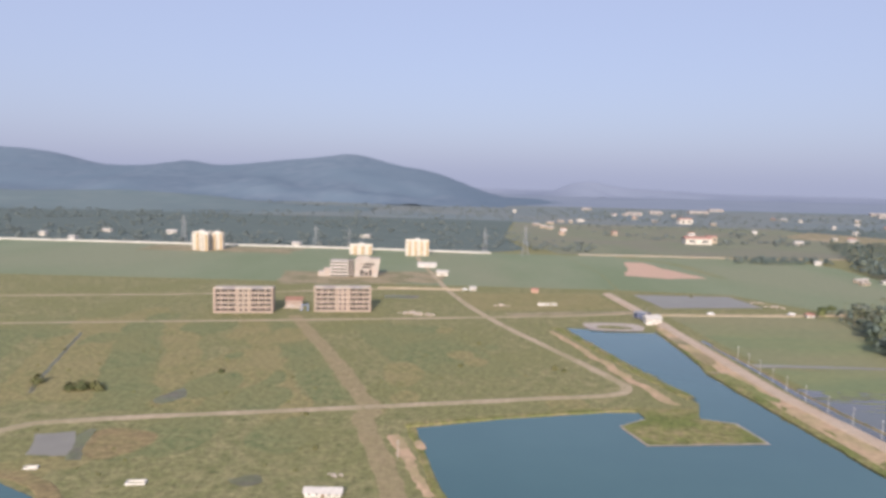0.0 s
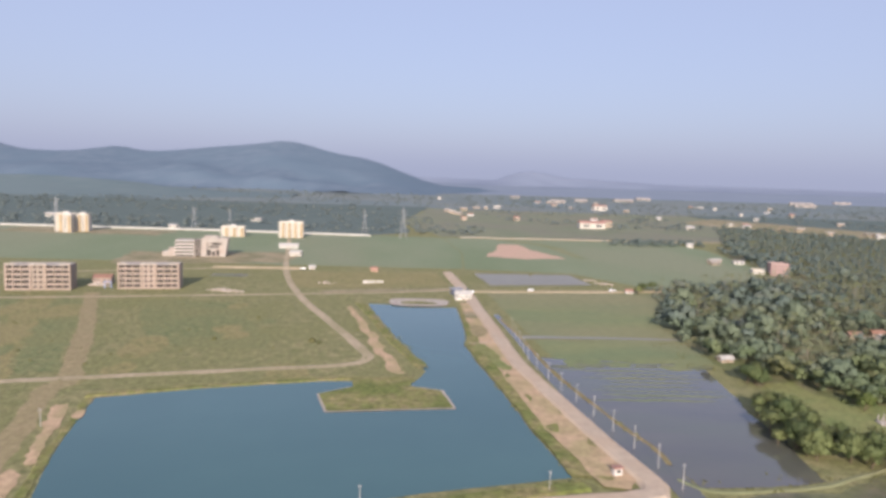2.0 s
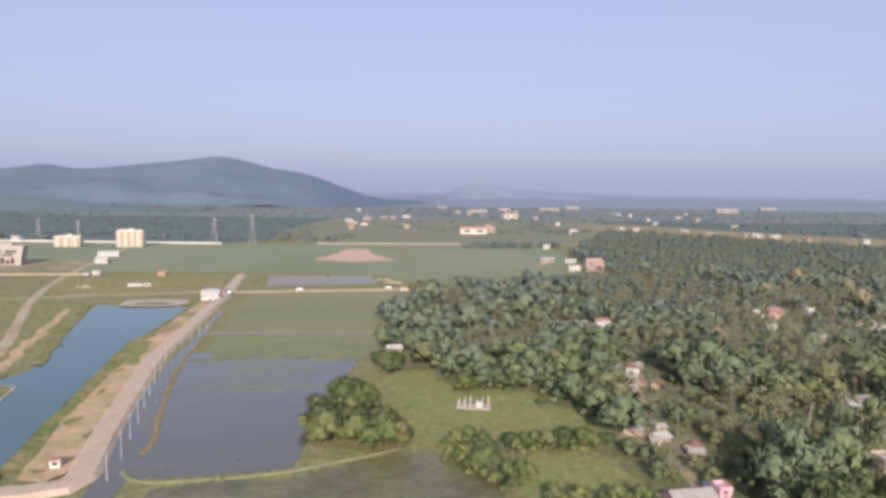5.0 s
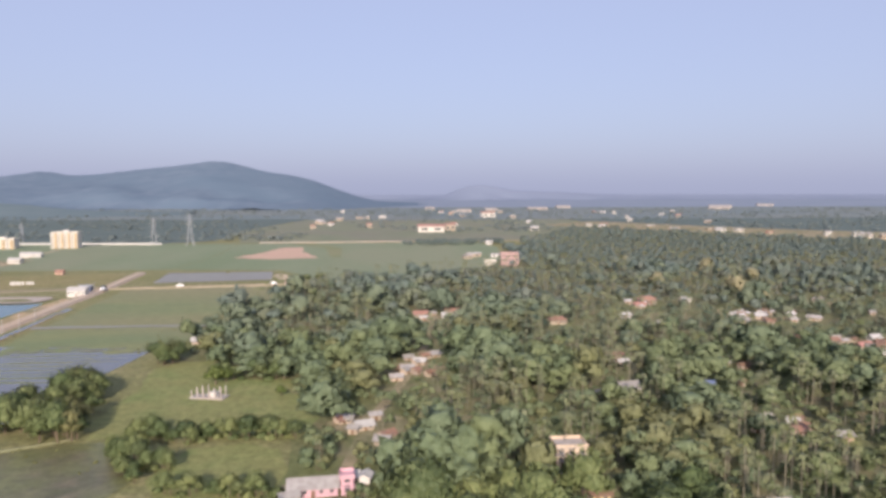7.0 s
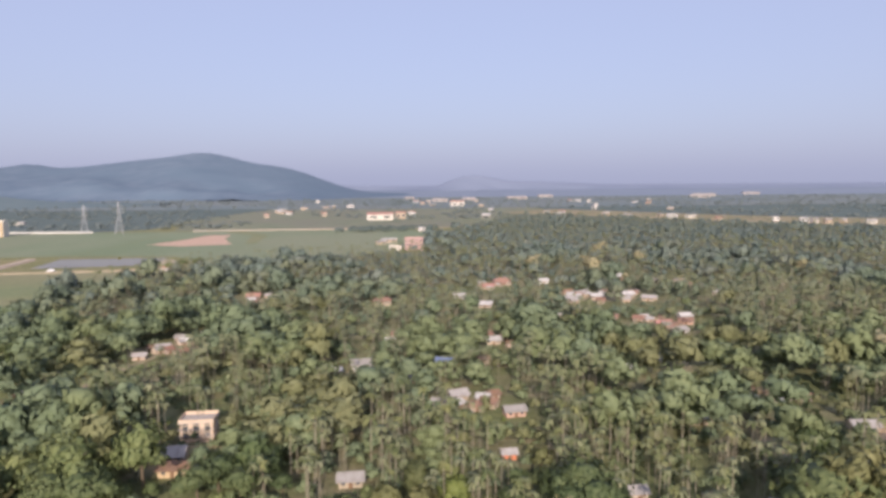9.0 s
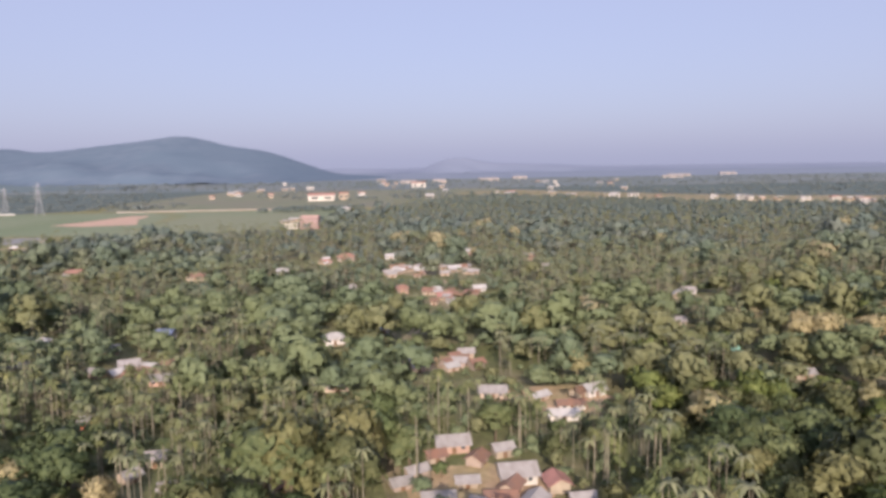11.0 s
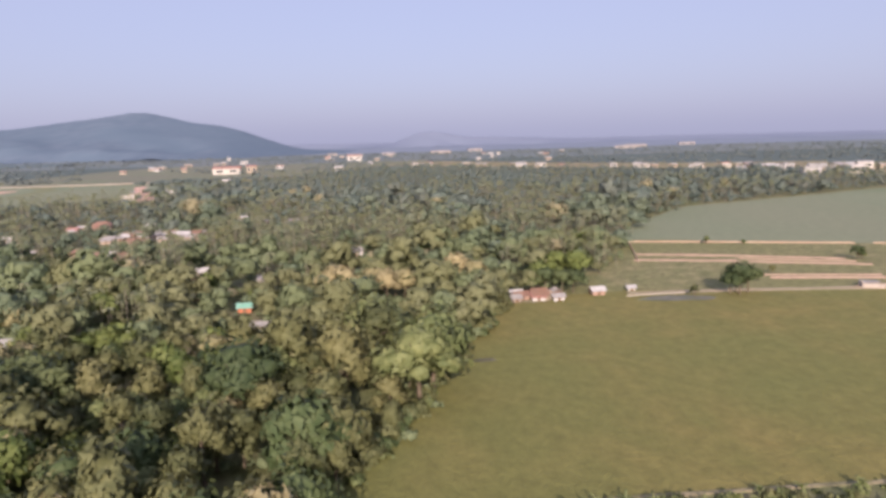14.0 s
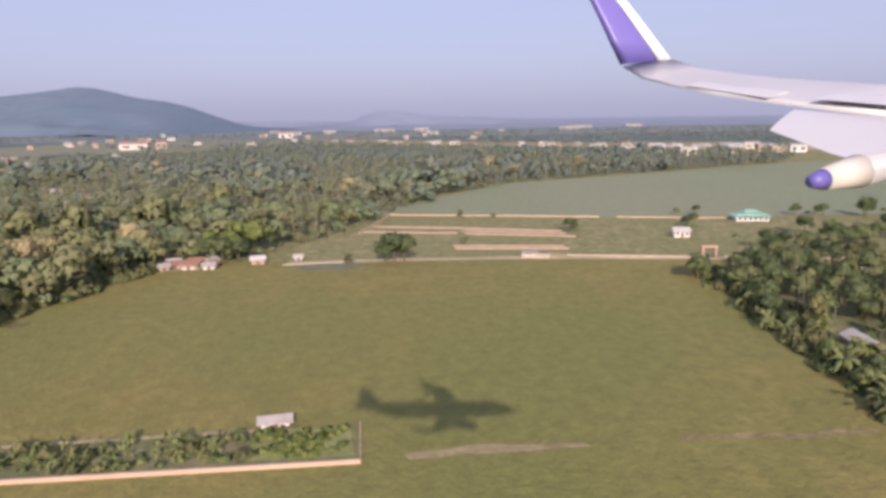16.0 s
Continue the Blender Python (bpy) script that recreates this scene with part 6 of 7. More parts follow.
# ---- vehicles ----
def car(x, y, turn, paint, label, z=0.0, name="car"):
    t = thing(name, pose(x, y, z, 0, 0, turn), label, "car")
    bm = bmesh.new()
    prof = [(-1.9, 0.35), (-1.95, 0.75), (-1.3, 0.85), (-0.95, 1.35), (0.75, 1.38), (1.15, 0.9), (1.9, 0.78), (1.95, 0.35)]
    l, r = ([bm.verts.new((px, s * (0.8 if pz < 1 else 0.66), pz)) for px, pz in prof] for s in (-1, 1))
    bm.faces.new(l)
    bm.faces.new(r[::-1])
    for i in range(len(prof)):
        j = (i + 1) % len(prof)
        bm.faces.new((l[i], r[i], r[j], l[j]))
    body = part("body", bm, paint, t)
    part("window", boxes((-0.9, 0.7, -0.78, 0.78, 0.92, 1.27)), GLASS, body)
    for wx in (-1.2, 1.2):
        for wy in (-0.78, 0.78):
            bm = bmesh.new()
            cyl(bm, (wx, wy - 0.09, 0.31), (wx, wy + 0.09, 0.31), 0.31, 0.31, 12)
            part("wheel", bm, RUBBER, t)


t = thing("kiosk", pose(120.2, 148.5, 0.42, 0, 0, 10), "small white kiosk with a red roof by the dike road", "kiosk")
part("wall", boxes((-0.9, 0.9, -0.7, 0.7, -0.1, 1.5)), WHITE, t)
part("roof", boxes((-1.2, 1.2, -1.0, 1.0, 1.5, 1.8), bevel=0.08), TIN_RED, t, "red roof")
part("hatch", boxes((-0.5, 0.5, -0.74, -0.66, 0.6, 1.2)), DARK, t)
car(197, 391.8, 5, CAR_RED, "red car standing on the bank road", 0.52)
car(187, 390.5, 5, CAR_WHITE, "white car standing on the bank road", 0.52)
car(140, 384.5, 6, CAR_WHITE, "white car standing on the bank road", 0.52)
car(106.6, 371, 80, CAR_WHITE, "white car by the pump station", 0.92)
car(104.2, 377, 84, CAR_DARK, "dark car by the pump station", 0.92)
car(5, 449.2, 2, CAR_WHITE, "white car on the gravel road", 0.1)

# unfinished small house in the clearing: bare columns and a white box
t = thing("unfinished_house", pose(206.5, 183.5, 0.03, 0, 0, -12), "unfinished house of bare columns in a clearing", "building")
for i in range(6):
    for j in range(2):
        part("column", boxes((i * 1.5 - 3.9, i * 1.5 - 3.68, j * 2.6 - 1.4, j * 2.6 - 1.12, -0.1, 2.0 + 0.4 * ((i * 7 + j * 3) % 3))), CONCRETE, t)
part("room", boxes((0.6, 2.4, -1.0, 0.6, -0.1, 1.5)), WHITE, t, "white plastered box")
part("plinth", boxes((-4.2, 4.4, -1.8, 1.9, -0.2, 0.3)), CONCRETE, t)

# ---- far town ----
frng = random.Random(9)
FAR = [(312, 545, 11, 4, 2.6, PLASTER, TIN_WHITE), (329, 540, 8, 4, 2.4, WHITE, TIN), (306, 530, 7, 4, 2.2, PLASTER, TIN), (341, 668, 6, 5, 3, WHITE, TIN_WHITE), (297, 878, 32, 14, 7, CREAM, TIN_RED), (322, 900, 12, 9, 8, PLASTER, TIN_RED), (431, 1350, 26, 14, 9, CREAM, TIN_RED)]
for k in range(30):
    while True:
        x, y = frng.uniform(90, 900), frng.uniform(760, 1700)
        if not inside(WOODS_EDGE, x, y) and not inside(BARE, x, y):
            break
    FAR.append((x, y, frng.uniform(6, 13), frng.uniform(6, 9), frng.uniform(3, 5.5), frng.choice((PLASTER, CREAM, PLASTER, WHITE)), frng.choice((TIN_WHITE, TIN, TIN_WHITE, TIN_RED))))
for k in range(26):
    FAR.append((frng.uniform(790, 1010), frng.uniform(515, 600), frng.uniform(8, 14), 7, frng.uniform(4, 7), frng.choice((WHITE, CREAM, PLASTER)), frng.choice((TIN_WHITE, TIN_WHITE, TIN))))
for k in range(22):
    u = frng.random()
    FAR.append((520 + 340 * u + frng.uniform(-15, 15), 1020 - 560 * u + 210 * u * u + frng.uniform(-10, 25), frng.uniform(6, 13), 6, frng.uniform(2.5, 4.5), frng.choice((WHITE, CREAM, PLASTER)), frng.choice((TIN_WHITE, TIN, TIN_RED))))
for k in range(6):
    FAR.append((frng.uniform(-500, 60), frng.uniform(720, 860), frng.uniform(6, 12), 6, frng.uniform(3, 5), frng.choice((WHITE, CREAM)), TIN_WHITE))
for x, y, w in ((640, 1900, 90), (760, 2100, 70), (420, 1700, 60), (500, 1800, 50), (1250, 2100, 110), (1150, 1900, 90), (350, 1950, 40), (1500, 2300, 90)):
    FAR.append((x, y, w * 0.6, 18, 4.5, CONCRETE, TIN))
for x, y, w, d, h, wm, rm in FAR:
    t = thing("town_house", pose(x, y, 0, 0, 0, frng.uniform(-20, 20)), "distant %s building with a %s roof" % (WALL_WORDS[wm.name], ROOF_WORDS[rm.name]), "house", "houses of the far town")
    part("wall", boxes((-w / 2, w / 2, -d / 2, d / 2, -0.3, h)), wm, t)
    bm = bmesh.new()
    v = [bm.verts.new(p) for p in ((-w / 2 - 0.6, -d / 2 - 0.6, h), (w / 2 + 0.6, -d / 2 - 0.6, h), (w / 2 + 0.6, d / 2 + 0.6, h), (-w / 2 - 0.6, d / 2 + 0.6, h), (-w / 2 - 0.6, 0, h + d * 0.18), (w / 2 + 0.6, 0, h + d * 0.18))]
    for q in ((0, 1, 5, 4), (2, 3, 4, 5), (3, 0, 4), (1, 2, 5), (3, 2, 1, 0)):
        bm.faces.new([v[i] for i in q])
    part("roof", bm, rm, t)
    n = 2
    for i in range(n):
        cx = -w / 2 + w * (i + 0.5) / n
        part("window", boxes((cx - w / n * 0.25, cx + w / n * 0.25, -d / 2 - 0.06, -d / 2 + 0.06, h * 0.35, h * 0.72)), GLASS, t)

# ---- eastern meadow ----
wall_line("wall_garden_brick", [(470, 59.9), (519.6, 59.6), (550.2, 58.5)], 0.42, 0.3, BRICK_PALE, "low pale brick garden wall")
wall_line("wall_garden_end", [(550.2, 58.6), (550.3, 67.0)], 0.28, 0.12, BRICK, "low brick end wall of the garden")
ribbon("path_garden", [(470, 66.9), (516, 67.2), (540, 66.8)], 0.6, 0.12, DIRT, "pale earth path along the garden", "path", step=2, slope=0.2)
region("ground_garden", [(470, 60.2), (520, 59.9), (550, 59), (550, 67), (520, 66.7), (470, 66.4)], 0.05, SOIL, "dark soil of the vegetable garden", 0.2, 2)
region("ground_worn_stripe", [(554, 59.5), (562, 60.0), (571, 59.0), (571.5, 58.3), (562, 58.2), (554.5, 58.3)], 0.045, TRACK, "worn yellow strip in the meadow", 0.5, 1)
region("ground_muddy_stripe", [(580, 58.9), (592, 57.9), (600, 57.3), (600, 56.7), (590, 57.0), (580, 58.1)], 0.045, STRAW, "worn dull strip in the meadow", 0.8, 0.8)
region("water_meadow_pool", [(496.5, 110.6), (498, 111.8), (500.4, 111.6), (500.8, 110.5), (498.6, 109.9)], 0.06, SHALLOW, "small pool at the wood's edge", 0.4, 1, "water", curved=True)
house(541.8, 68.0, 6, 2.8, 1.3, 0.7, TIN, WHITE, "gable", name="shed", label="white shed with a grey tin roof by the garden", group="sheds of the meadow")
t = thing("ruin", pose(590, 147.6, 0.05, 0, 0, -20), "low ruined stone shed beside a bare yard", "ruin")
part("wall", boxes((-3, 3, -1.4, -1.1, -0.1, 0.9), (-3, -2.7, -1.1, 1.5, -0.1, 1.2), (2.7, 3, -1.1, 1.5, -0.1, 0.7)), STONE, t)
part("roof", boxes((-2.8, 0.6, -1.0, 1.6, 1.0, 1.12)), TIN, t)
region("pavement_ruin_yard", [(585, 148), (596, 145), (599, 148), (590, 152)], 0.13, CLAY, "bare earth yard by the ruin", 0.5, 1, "pavement")
wall_line("wall_lane", [(597, 147.2), (622, 140.2)], 0.4, 0.15, PLASTER, "low pale lane wall")
wall_line("wall_lane_far", [(629, 138.4), (660, 130)], 0.4, 0.15, PLASTER, "low pale lane wall")

# ploughed red beds and the low walls of the plots
for k, (a, b, w, m) in enumerate((((556, 200.5), (578, 193), 1.15, BED), ((578, 193), (606, 181), 1.1, BED), ((552, 191.5), (578, 184), 1.15, BED), ((580, 182.5), (607, 172), 1.25, BED), ((574, 161.5), (600, 156), 1.15, BED), ((580, 187.5), (606, 176.8), 0.8, BED), ((574, 165), (600, 159.4), 0.7, BED))):
    ribbon("bed_%d" % (k + 1), [a, ((a[0] + b[0]) / 2, (a[1] + b[1]) / 2), b], w, 0.16, m, "ridge of bare red earth", "bed", step=2, wobble=0.3, slope=0.3)
wall_line("wall_plot_north", [(562, 224), (592, 215), (625, 204.5)], 0.4, 0.2, BRICK_PALE, "low brick plot wall")
wall_line("wall_plot_north_east", [(630, 203), (662, 193)], 0.35, 0.2, BRICK_PALE, "low brick plot wall")
wall_line("wall_plot_west", [(562, 224), (552, 188)], 0.5, 0.2, BRICK_PALE, "low brick plot wall")
region("water_lane_pool", [(536, 145.6), (541, 147.6), (548, 147.2), (552.5, 145.2), (550, 143.2), (542, 143.6)], 0.06, SHALLOW, "grey weedy pool by the lane", 0.9, 1.0, "water", curved=True)
wall_line("wall_pool", [(535, 149.2), (543, 149.8), (548, 149.6)], 0.25, 0.12, CONCRETE, "low grey wall behind the pool")

region("ground_grove_floor", [(618, 130), (614.5, 112), (609.5, 90), (608.5, 74), (605, 62), (603, 46), (640, 40), (700, 60), (700, 126)], 0.042, SOIL, "shaded floor of the eastern grove", 0.8, 2)
region("ground_garden_green", [(539.5, 60.4), (549.6, 60), (549.6, 66.6), (545, 66.9), (540, 66)], 0.06, PASTURE, "bright green corner of the garden", 0.4, 1)

# hall with a green roof
t = thing("hall", pose(665, 189, 0.02, 0, 0, -14) @ Matrix.Diagonal((0.75, 0.75, 0.75, 1)), "low white hall with a green stepped roof", "hall")
part("wall", boxes((-6, 6, -3.5, 3.5, -0.1, 2.0)), WHITE, t)
for a, b, z0, z1 in ((7.2, 4.6, 1.9, 3.1), (3.6, 2.4, 3.2, 4.1)):
    bm = bmesh.new()
    v = [bm.verts.new(p) for p in ((-a, -b, z0), (a, -b, z0), (a, b, z0), (-a, b, z0), (-a * 0.45, 0, z1), (a * 0.45, 0, z1))]
    for q in ((0, 1, 5, 4), (2, 3, 4, 5), (3, 0, 4), (1, 2, 5), (3, 2, 1, 0)):
        bm.faces.new([v[i] for i in q])
    part("roof", bm, TIN_GREEN, t)
part("lantern", boxes((-2.6, 2.6, -1.5, 1.5, 2.4, 3.25)), WHITE, t)
for k in range(6):
    part("window", boxes((-5.2 + k * 1.9, -4.1 + k * 1.9, -3.56, -3.46, 0.6, 1.5)), GLASS, t)
house(632.5, 166, -10, 3.8, 2.8, 1.7, TIN_WHITE, WHITE, "gable", name="shed", label="small white shed beside the trees", group="sheds of the meadow")


# ---- trees outside the wood ----
def tree(i, x, y, s):
    return stand(i, x, y, s)


def bush(i, x, y, s=1.0):
    return put("bush", BUSHES, i, x, y, s, "bushes of the fields", "bush")


for i, x, y, s in ((0, 558.6, 146.5, 1.25), (0, 561, 147.5, 1.1), (5, 556.8, 147, 0.9), (2, 559, 149, 0.8), (6, 583.5, 214.5, 0.55), (0, 607.5, 178.5, 0.75), (6, 609, 179, 0.6), (6, 593, 210, 0.4), (4, 549, 147, 0.5), (4, 577, 166, 0.45), (0, 522, 153, 1.0), (5, 525, 155, 0.95), (0, 519, 156, 1.1), (2, 516, 157, 1.0)):
    tree(i, x, y, s)
# the eastern grove by the lane
grng = random.Random(3)
EAST = [(614, 128), (634, 134), (680, 122), (690, 60), (625, 40), (601, 50), (602, 60), (606, 78), (611, 95), (612, 108)]
for k in range(860):
    x, y = grng.uniform(600, 690), grng.uniform(44, 134)
    if not inside(EAST, x, y) or not free(x, y, 1.0):
        continue
    low = 609 < x < 616 and 72 < y < 79
    rim = x - float(np.interp(y, [44, 60, 78, 95, 108, 128], [602, 602, 606, 611, 612, 614]))
    u = grng.random()
    if rim > 40 and u < 0.5:
        continue
    if y < 84 and u < 0.14 and rim < 26:
        put("banana_plant", BANANA, k, x, y, grng.uniform(0.35, 0.5) if low else grng.uniform(0.9, 1.4), "banana plants by the grove", "banana plant")
    elif low:
        bush(k, x, y, grng.uniform(0.6, 0.9))
    elif u < 0.42 and rim > 4:
        put("areca_palm", PALMS, k, x, y, grng.uniform(0.55, 0.8), "areca palms of the village", "palm") if u < 0.39 else put("bamboo_clump", BAMBOO, 0, x, y, 0.8, "bamboo clumps of the wood", "bamboo")
    elif rim < 5 and u > 0.55:
        tree((0, 2, 5, 6)[k % 4], x, y, grng.uniform(0.6, 0.85) if y > 90 else grng.uniform(0.4, 0.6))
    elif u < 0.58 or rim < 3:
        bush(k, x, y, grng.uniform(0.6, 0.9) if low else grng.uniform(1.2, 2.2))
    else:
        tree((0, 5, 2, 4, 6, 0)[k % 6], x, y, grng.uniform(0.6, 1.0))
for k in range(130):
    y = grng.uniform(46, 112)
    x = float(np.interp(y, [46, 60, 74, 90, 112], [600, 602, 606, 608, 613])) + grng.uniform(0.2, 6.5)
    if not free(x, y, 0.8):
        continue
    if k % 5:
        bush((0, 1, 0, 1, 2)[k % 5], x, y, grng.uniform(0.9, 1.7))
    else:
        put("banana_plant", BANANA, k, x, y, grng.uniform(0.8, 1.3), "banana plants by the grove", "banana plant")
for k in range(150):
    x, y = grng.uniform(640, 725), grng.uniform(138, 212)
    if 640 < x < 682 and y > 163 or inside([(560, 130), (634, 134), (634, 200), (560, 230)], x, y):
        continue
    if y - 160 < (x - 660) * 0.2 or grng.random() < 0.3:
        tree((0, 5, 2)[k % 3], x, y, grng.uniform(0.65, 1.0)) if grng.random() < 0.7 else bush(k, x, y, grng.uniform(1, 1.7))
for i, x, y, s in ((0, 641.5, 181.5, 0.6), (5, 645, 184, 0.55), (2, 637.5, 171, 0.5), (6, 650, 205, 0.5), (0, 656, 204, 0.55), (2, 684, 196, 0.6), (5, 690, 192, 0.7)):
    tree(i, x, y, s)
# garden plants and the wood's edge
for k in range(290):
    x, y = grng.uniform(484, 549), grng.uniform(60.6, 66.2)
    if x > 540:
        put("garden_shrub", BUSHES, 2, x, y, grng.uniform(0.7, 1.1), "shrubs of the garden", "shrub")
    elif grng.random() < 0.4:
        put("banana_plant", BANANA, k, x, y, grng.uniform(0.3, 0.5), "plants of the garden", "banana plant")
    else:
        put("garden_shrub", BUSHES, k % 2, x, y, grng.uniform(0.5, 0.9), "shrubs of the garden", "shrub")
for k in range(44):
    put("garden_shrub", BUSHES, k, 482 + k * 1.4 + grng.uniform(-0.4, 0.4), 67.6 + grng.uniform(-0.3, 0.3), grng.uniform(0.15, 0.3), "shrubs of the garden", "shrub")
# bushes and trees of the pasture, marsh and dike
for i, x, y, s in ((0, 168, 176, 1.1), (5, 173, 182, 1.1), (2, 176, 172, 1.1), (1, 171, 166, 1.0), (0, 177, 189, 1.05), (6, 166, 168, 1.0), (2, 180, 180, 0.9), (1, 174, 161, 0.9), (2, 170, 158, 0.9), (1, 179, 167, 1.0), (0, 178, 176, 1.1), (2, 171, 188, 1.0), (1, 183, 162, 0.8), (6, 178, 158, 0.8), (2, 184, 172, 0.8), (0, 205, 392, 1.0), (5, 212, 396, 1.0), (2, 200, 384, 0.9)):
    tree(i, x, y, s)
# leafy clumps at the flood's edge
for cx, cy, rx, ry, n in ((172, 164, 4.5, 6, 13), (183.5, 157, 6.5, 3.5, 13), (174.5, 184, 5, 9, 13), (186.5, 219, 3.6, 4.5, 9)):
    for k in range(n):
        a, q = grng.uniform(0, math.tau), grng.random() ** 0.5
        tree((1, 2, 0, 6, 2)[k % 5], cx + rx * q * math.cos(a), cy + ry * q * math.sin(a), grng.uniform(0.9, 1.4))
# hedges round the small fields
for hx0, hy0, hx1, hy1, n, s0, s1 in ((197, 158, 214, 151, 16, 0.5, 0.8), (212, 155, 232, 154, 24, 0.5, 0.85), (200, 142, 212, 139, 14, 0.5, 0.9), (196, 150, 207, 133, 14, 0.4, 0.8), (212, 128, 232, 126, 16, 0.45, 0.8), (203, 201, 224, 198, 9, 0.6, 0.9)):
    for k in range(n):
        a = (k + 0.5) / n
        x, y = hx0 + (hx1 - hx0) * a + grng.uniform(-0.8, 0.8), hy0 + (hy1 - hy0) * a + grng.uniform(-1.4, 1.4)
        tree((1, 2, 6, 3, 2, 0)[k % 6], x, y, grng.uniform(s0, s1)) if k % 3 else bush(k, x, y, grng.uniform(1.1, 1.7))
tree(3, 205.4, 194.5, 1.2)
tree(3, 207.6, 196.5, 0.9)
tree(3, 223.9, 182.7, 0.6)
# undergrowth along the wood's edge by the meadow
for k in range(120):
    yy = grng.uniform(66, 150)
    x = float(np.interp(yy, [60, 74, 100, 132, 151], [474, 480, 491, 503, 510])) + grng.uniform(-2.6, 0.5)
    put("undergrowth_bush", BUSHES, (1, 0, 1)[k % 3], x, yy, grng.uniform(1.0, 1.9), "undergrowth at the wood's edge", "bush")
for k in range(30):
    a = grng.random()
    bush(k, 24 + 88 * a + grng.uniform(-1, 1), 121 + 23 * a + grng.uniform(-1.2, 1.2), grng.uniform(0.3, 0.8))
for k in range(26):
    yy = grng.uniform(150, 300)
    bush(k, float(np.interp(yy, [150, 191, 240, 300], [111, 107, 102, 99])) + grng.uniform(-1, 1.5), yy, grng.uniform(0.3, 0.7))
for x, y, s in ((-121, 219, 2.4), (-124.5, 218, 2.0), (-118, 221, 2.2), (-115, 219, 1.6), (-139, 224.5, 2.2), (-84, 244, 1.2), (38, 262, 1.3), (41, 259, 1.0), (2, 262, 1.0), (-36, 176, 0.8), (-44, 202, 0.8), (-57, 240, 0.6), (10, 300, 0.8), (150, 448, 1.0)):
    bush(1, x, y, s)


# ---- aircraft ----
# the airliner at the end of its way: its heading, the way to its port side, and the wing's reach
AHEAD, PORT, REACH = Vector((0.9915, -0.1301, 0)), Vector((0.1301, 0.9915, 0)), 0.77
AXIS = END - 1.12 * PORT + Vector((0, 0, -0.05))


def own(p):
    """A point of the port wing, as seen from the window."""
    return END + REACH * Vector(p)


def other(p):
    """The same point of the starboard wing."""
    q = own(p)
    return q - 2 * (q - AXIS).dot(PORT) * PORT


def aft(s, side, z):
    """A place on the hull: metres behind the nose, to port and up."""
    return AXIS + (11.3 - s) * AHEAD + side * PORT + Vector((0, 0, z))


def loft(rows, thick, place=own, across=None):
    """A wing skin between trailing and leading edge points, station by station, with a rounded section."""
    bm = bmesh.new()
    prof = [(0.0, 0.0), (0.12, 0.2), (0.25, 0.35), (0.42, 0.46), (0.6, 0.5), (0.76, 0.46), (0.88, 0.36), (0.96, 0.2), (1.0, 0.0), (0.96, -0.16), (0.88, -0.3), (0.6, -0.45), (0.25, -0.22)]
    up = across or Vector((0, 0, 1))
    rings = []
    for te, le in rows:
        te, le = place(te), place(le)
        c = (le - te).length
        rings.append([bm.verts.new(te.lerp(le, u) + up * h * thick * c) for u, h in prof])
    n = len(prof)
    for a, b in zip(rings, rings[1:]):
        for i in range(n):
            bm.faces.new((a[i], a[(i + 1) % n], b[(i + 1) % n], b[i]))
    bm.faces.new(rings[0])
    bm.faces.new(rings[-1][::-1])
    return bm


def turned(stations, sides=20):
    """A round body: centre and radius, station by station along the heading."""
    bm = bmesh.new()
    rings = [[bm.verts.new(c + (PORT * math.cos(i * math.tau / sides) + Vector((0, 0, 1)) * math.sin(i * math.tau / sides)) * r) for i in range(sides)] for c, r in stations]
    for a, b in zip(rings, rings[1:]):
        for i in range(sides):
            bm.faces.new((a[i], a[(i + 1) % sides], b[(i + 1) % sides], b[i]))
    bm.faces.new(rings[0])
    bm.faces.new(rings[-1][::-1])
    return bm


plane = thing("aircraft", Matrix.Identity(4), "white airliner with blue and white winglets low over the meadow", "aircraft")
SKIN = [((2.75, 7.0, 0.50), (3.32, 7.05, 0.57)), ((2.80, 6.6, 0.36), (3.55, 6.85, 0.46)), ((2.84, 6.1, 0.27), (3.78, 6.55, 0.39)), ((2.99, 5.55, 0.16), (4.05, 6.3, 0.33)), ((3.41, 5.1, 0.06), (4.78, 5.87, 0.24)), ((3.95, 4.6, -0.06), (6.2, 5.0, 0.10))]
INNER = [((3.95, 4.59, -0.06), (6.2, 4.99, 0.10)), ((4.1, 2.2, -0.36), (6.9, 2.6, -0.22)), ((4.2, -0.9, -0.7), (8.2, -0.9, -0.55))]
FIN = [((2.73, 7.0, 0.52), (3.14, 7.03, 0.56)), ((2.62, 7.04, 0.76), (2.99, 7.07, 0.79)), ((2.52, 7.1, 1.0), (2.84, 7.13, 1.02)), ((2.36, 7.19, 1.36), (2.58, 7.21, 1.38)), ((2.22, 7.28, 1.70), (2.36, 7.3, 1.72))]
EDGE = [((3.14, 7.03, 0.56), (3.30, 7.05, 0.575)), ((2.99, 7.07, 0.79), (3.12, 7.09, 0.80)), ((2.84, 7.13, 1.02), (2.95, 7.14, 1.03)), ((2.58, 7.21, 1.38), (2.66, 7.22, 1.39)), ((2.36, 7.3, 1.72), (2.42, 7.31, 1.725))]
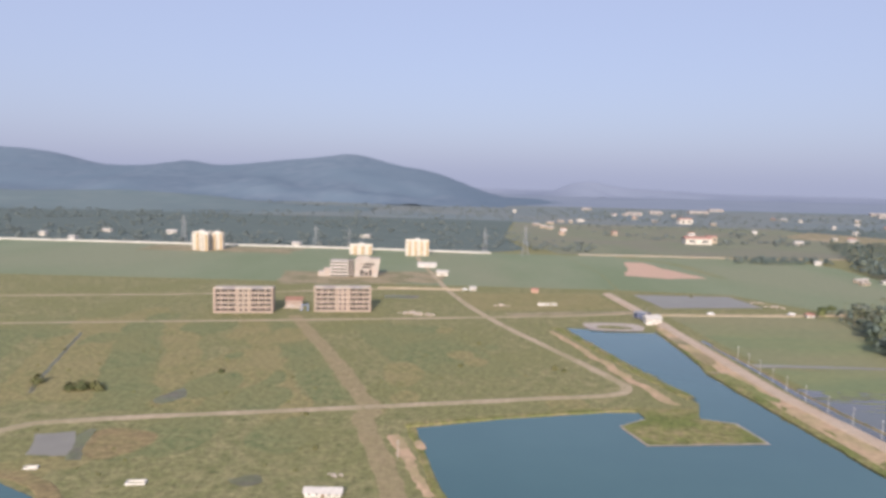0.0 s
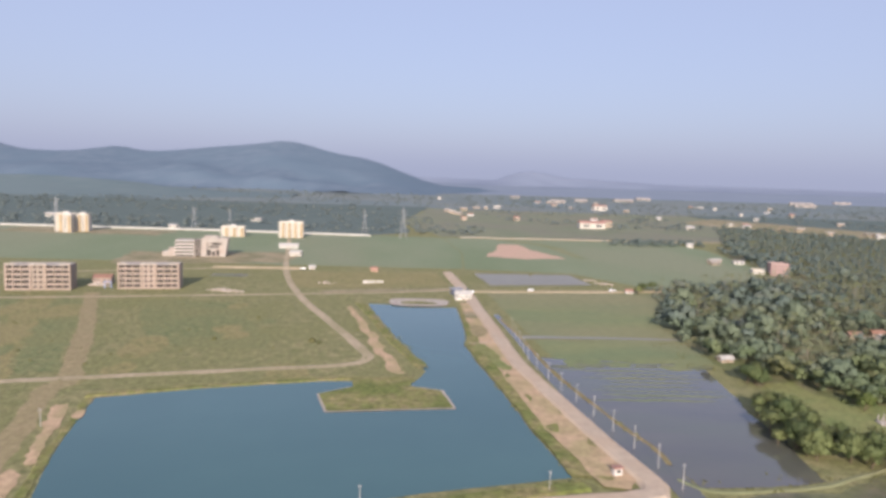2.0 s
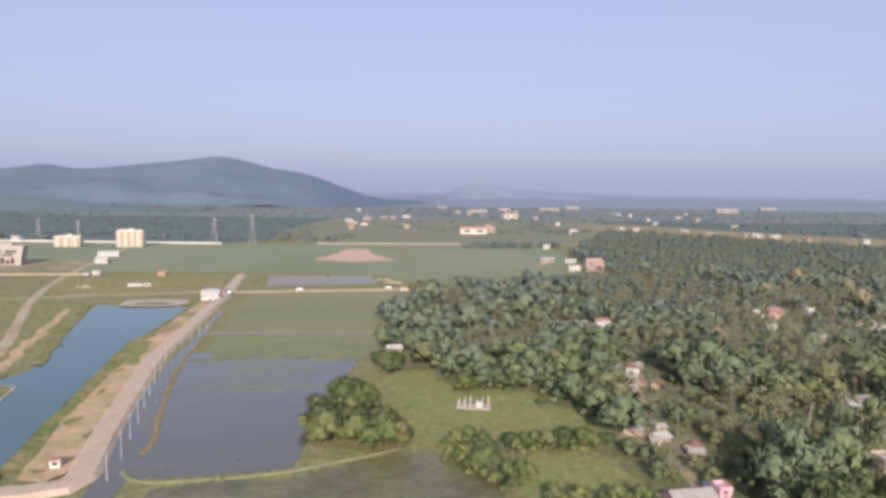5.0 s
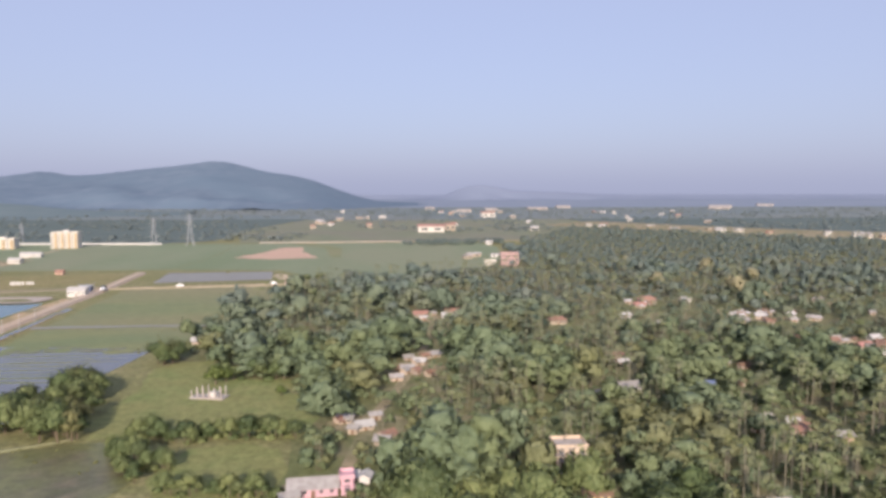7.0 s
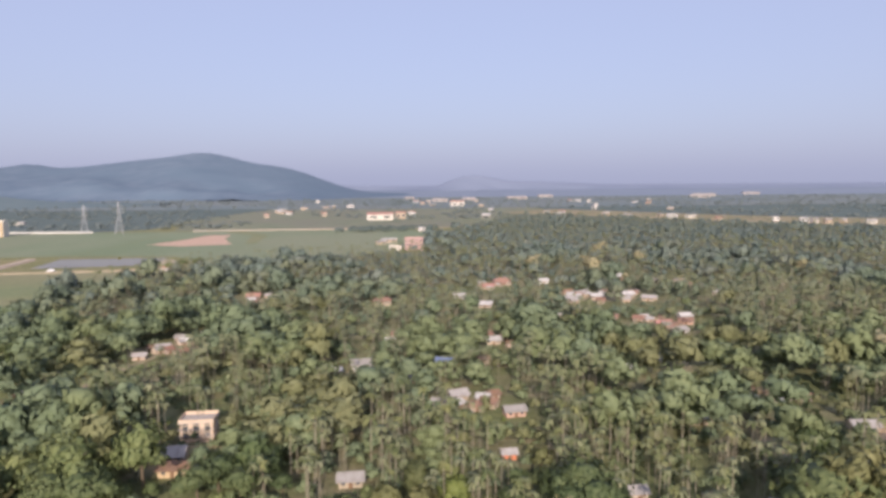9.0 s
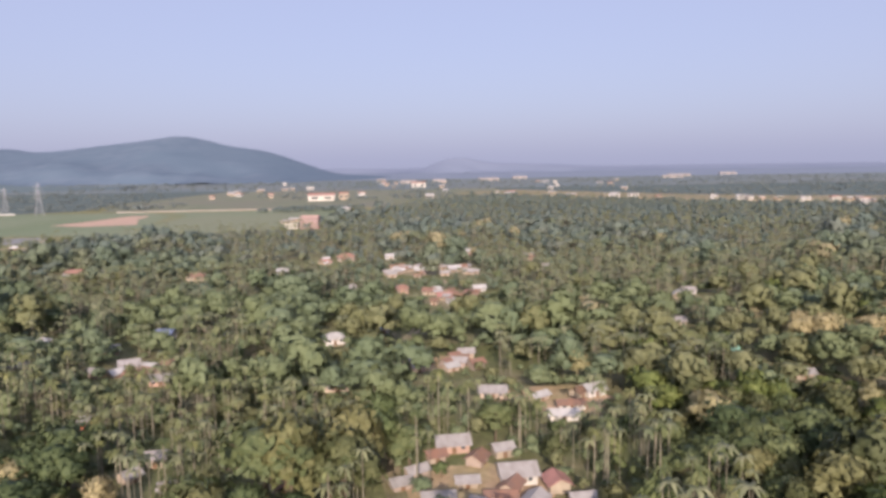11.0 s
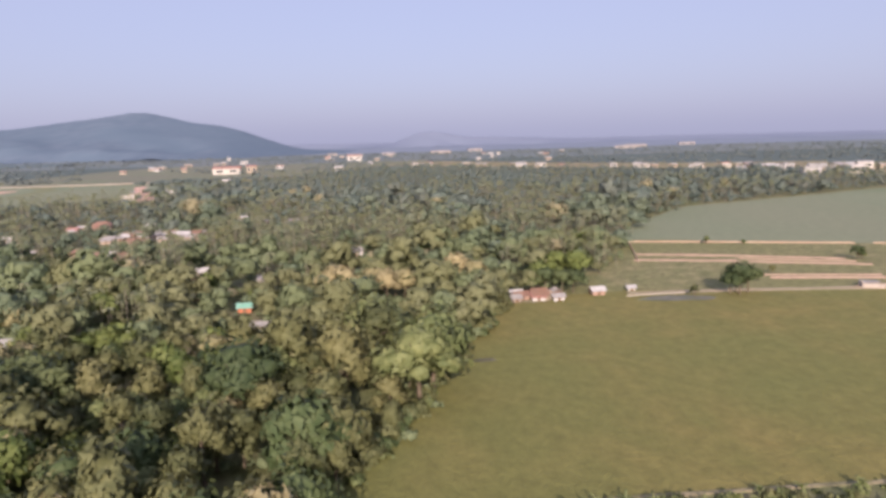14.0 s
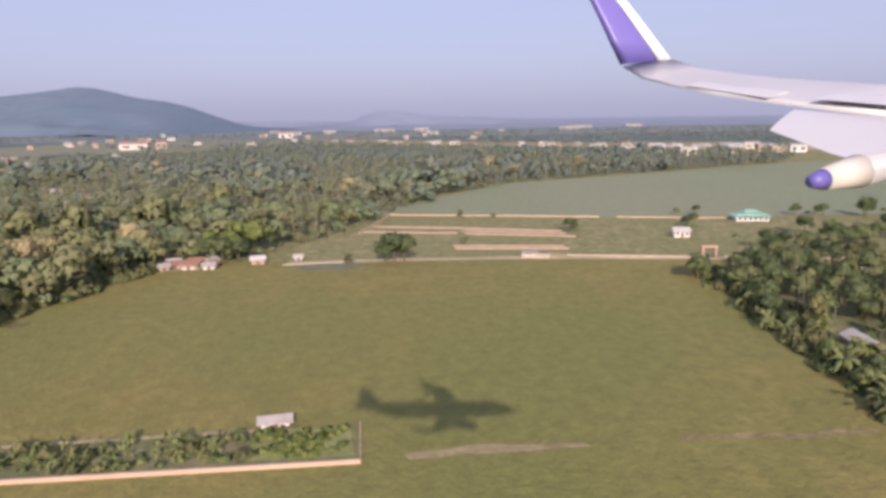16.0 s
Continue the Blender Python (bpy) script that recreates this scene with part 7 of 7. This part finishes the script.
for place in (own, other):
    part("wing", loft(SKIN, 0.06, place), WING_GREY, plane, smooth=True)
    part("wing_root", loft(INNER, 0.1, place), WING_GREY, plane, smooth=True)
    part("winglet", loft(FIN, 0.07, place, Vector((0, 1, 0))), WING_BLUE, plane, "blue winglet panel", smooth=True)
    part("winglet_edge", loft(EDGE, 0.10, place, Vector((0, 1, 0))), WING_WHITE, plane, "white leading edge", smooth=True)
    part("flap", loft([((2.76, 4.39, -0.10), (3.36, 5.02, 0.035)), ((2.80, 3.82, -0.23), (3.62, 4.86, 0.0)), ((2.9, 3.5, -0.30), (3.86, 4.66, -0.04))], 0.04, place), WING_LIGHT, plane, "lowered light grey flap")
    part("spoiler", loft([((3.52, 5.06, 0.115), (4.0, 5.3, 0.165)), ((3.95, 4.75, 0.05), (4.6, 5.0, 0.10))], 0.02, place), WING_LIGHT, plane, "light grey spoiler panel")
    part("aileron", loft([((2.92, 5.95, 0.262), (3.16, 6.1, 0.30)), ((3.28, 5.28, 0.13), (3.62, 5.5, 0.185))], 0.03, place), WING_LIGHT, plane, "light grey aileron")
    bm = cyl(bmesh.new(), place((2.50, 3.46, -0.345)), place((2.78, 3.56, -0.315)), 0.046, 0.074, 14)
    part("fairing", bm, CREAM, plane, "cream flap track fairing", smooth=True)
    bm = cyl(bmesh.new(), place((2.78, 3.56, -0.315)), place((3.6, 3.9, -0.24)), 0.073, 0.045, 14)
    part("fairing_root", bm, WING_GREY, plane, smooth=True)
    bm = cyl(bmesh.new(), place((2.41, 3.43, -0.352)), place((2.50, 3.46, -0.345)), 0.026, 0.0455, 14)
    part("fairing_tip", bm, WING_BLUE, plane, "blue tail cone", smooth=True)
    side = 1 if place is own else -1
    part("engine", turned([(aft(4.2, side * 2.1, -0.85), 0.36), (aft(4.5, side * 2.1, -0.85), 0.43), (aft(5.3, side * 2.1, -0.83), 0.42), (aft(6.2, side * 2.1, -0.78), 0.3), (aft(6.6, side * 2.1, -0.76), 0.16)]), WING_WHITE, plane, "white engine nacelle", smooth=True)
    part("tailplane", loft([((16.1, side * 0.2, 0.85), (14.9, side * 0.2, 0.85)), ((16.6, side * 2.3, 1.05), (16.0, side * 2.3, 1.05))], 0.07, lambda p: aft(*p)), WING_LIGHT, plane, smooth=True)
# hull, engines, tail and starboard wing stay unseen, added to cast the aircraft's shadow
part("fuselage", turned([(aft(s, 0, z), r) for s, z, r in ((0.0, -0.22, 0.04), (0.25, -0.2, 0.24), (0.7, -0.14, 0.42), (1.4, -0.05, 0.66), (2.4, 0, 0.8), (3.2, 0, 0.84), (11.4, 0, 0.84), (12.6, 0.05, 0.77), (14.0, 0.2, 0.58), (15.4, 0.4, 0.33), (16.4, 0.5, 0.18), (16.9, 0.54, 0.1))]), WING_WHITE, plane, "white hull", smooth=True)
part("tail_fin", loft([((16.4, 0, 0.6), (13.7, 0, 0.6)), ((16.75, 0, 2.6), (15.75, 0, 2.6))], 0.07, lambda p: aft(*p), PORT), WING_BLUE, plane, "blue tail fin", smooth=True)
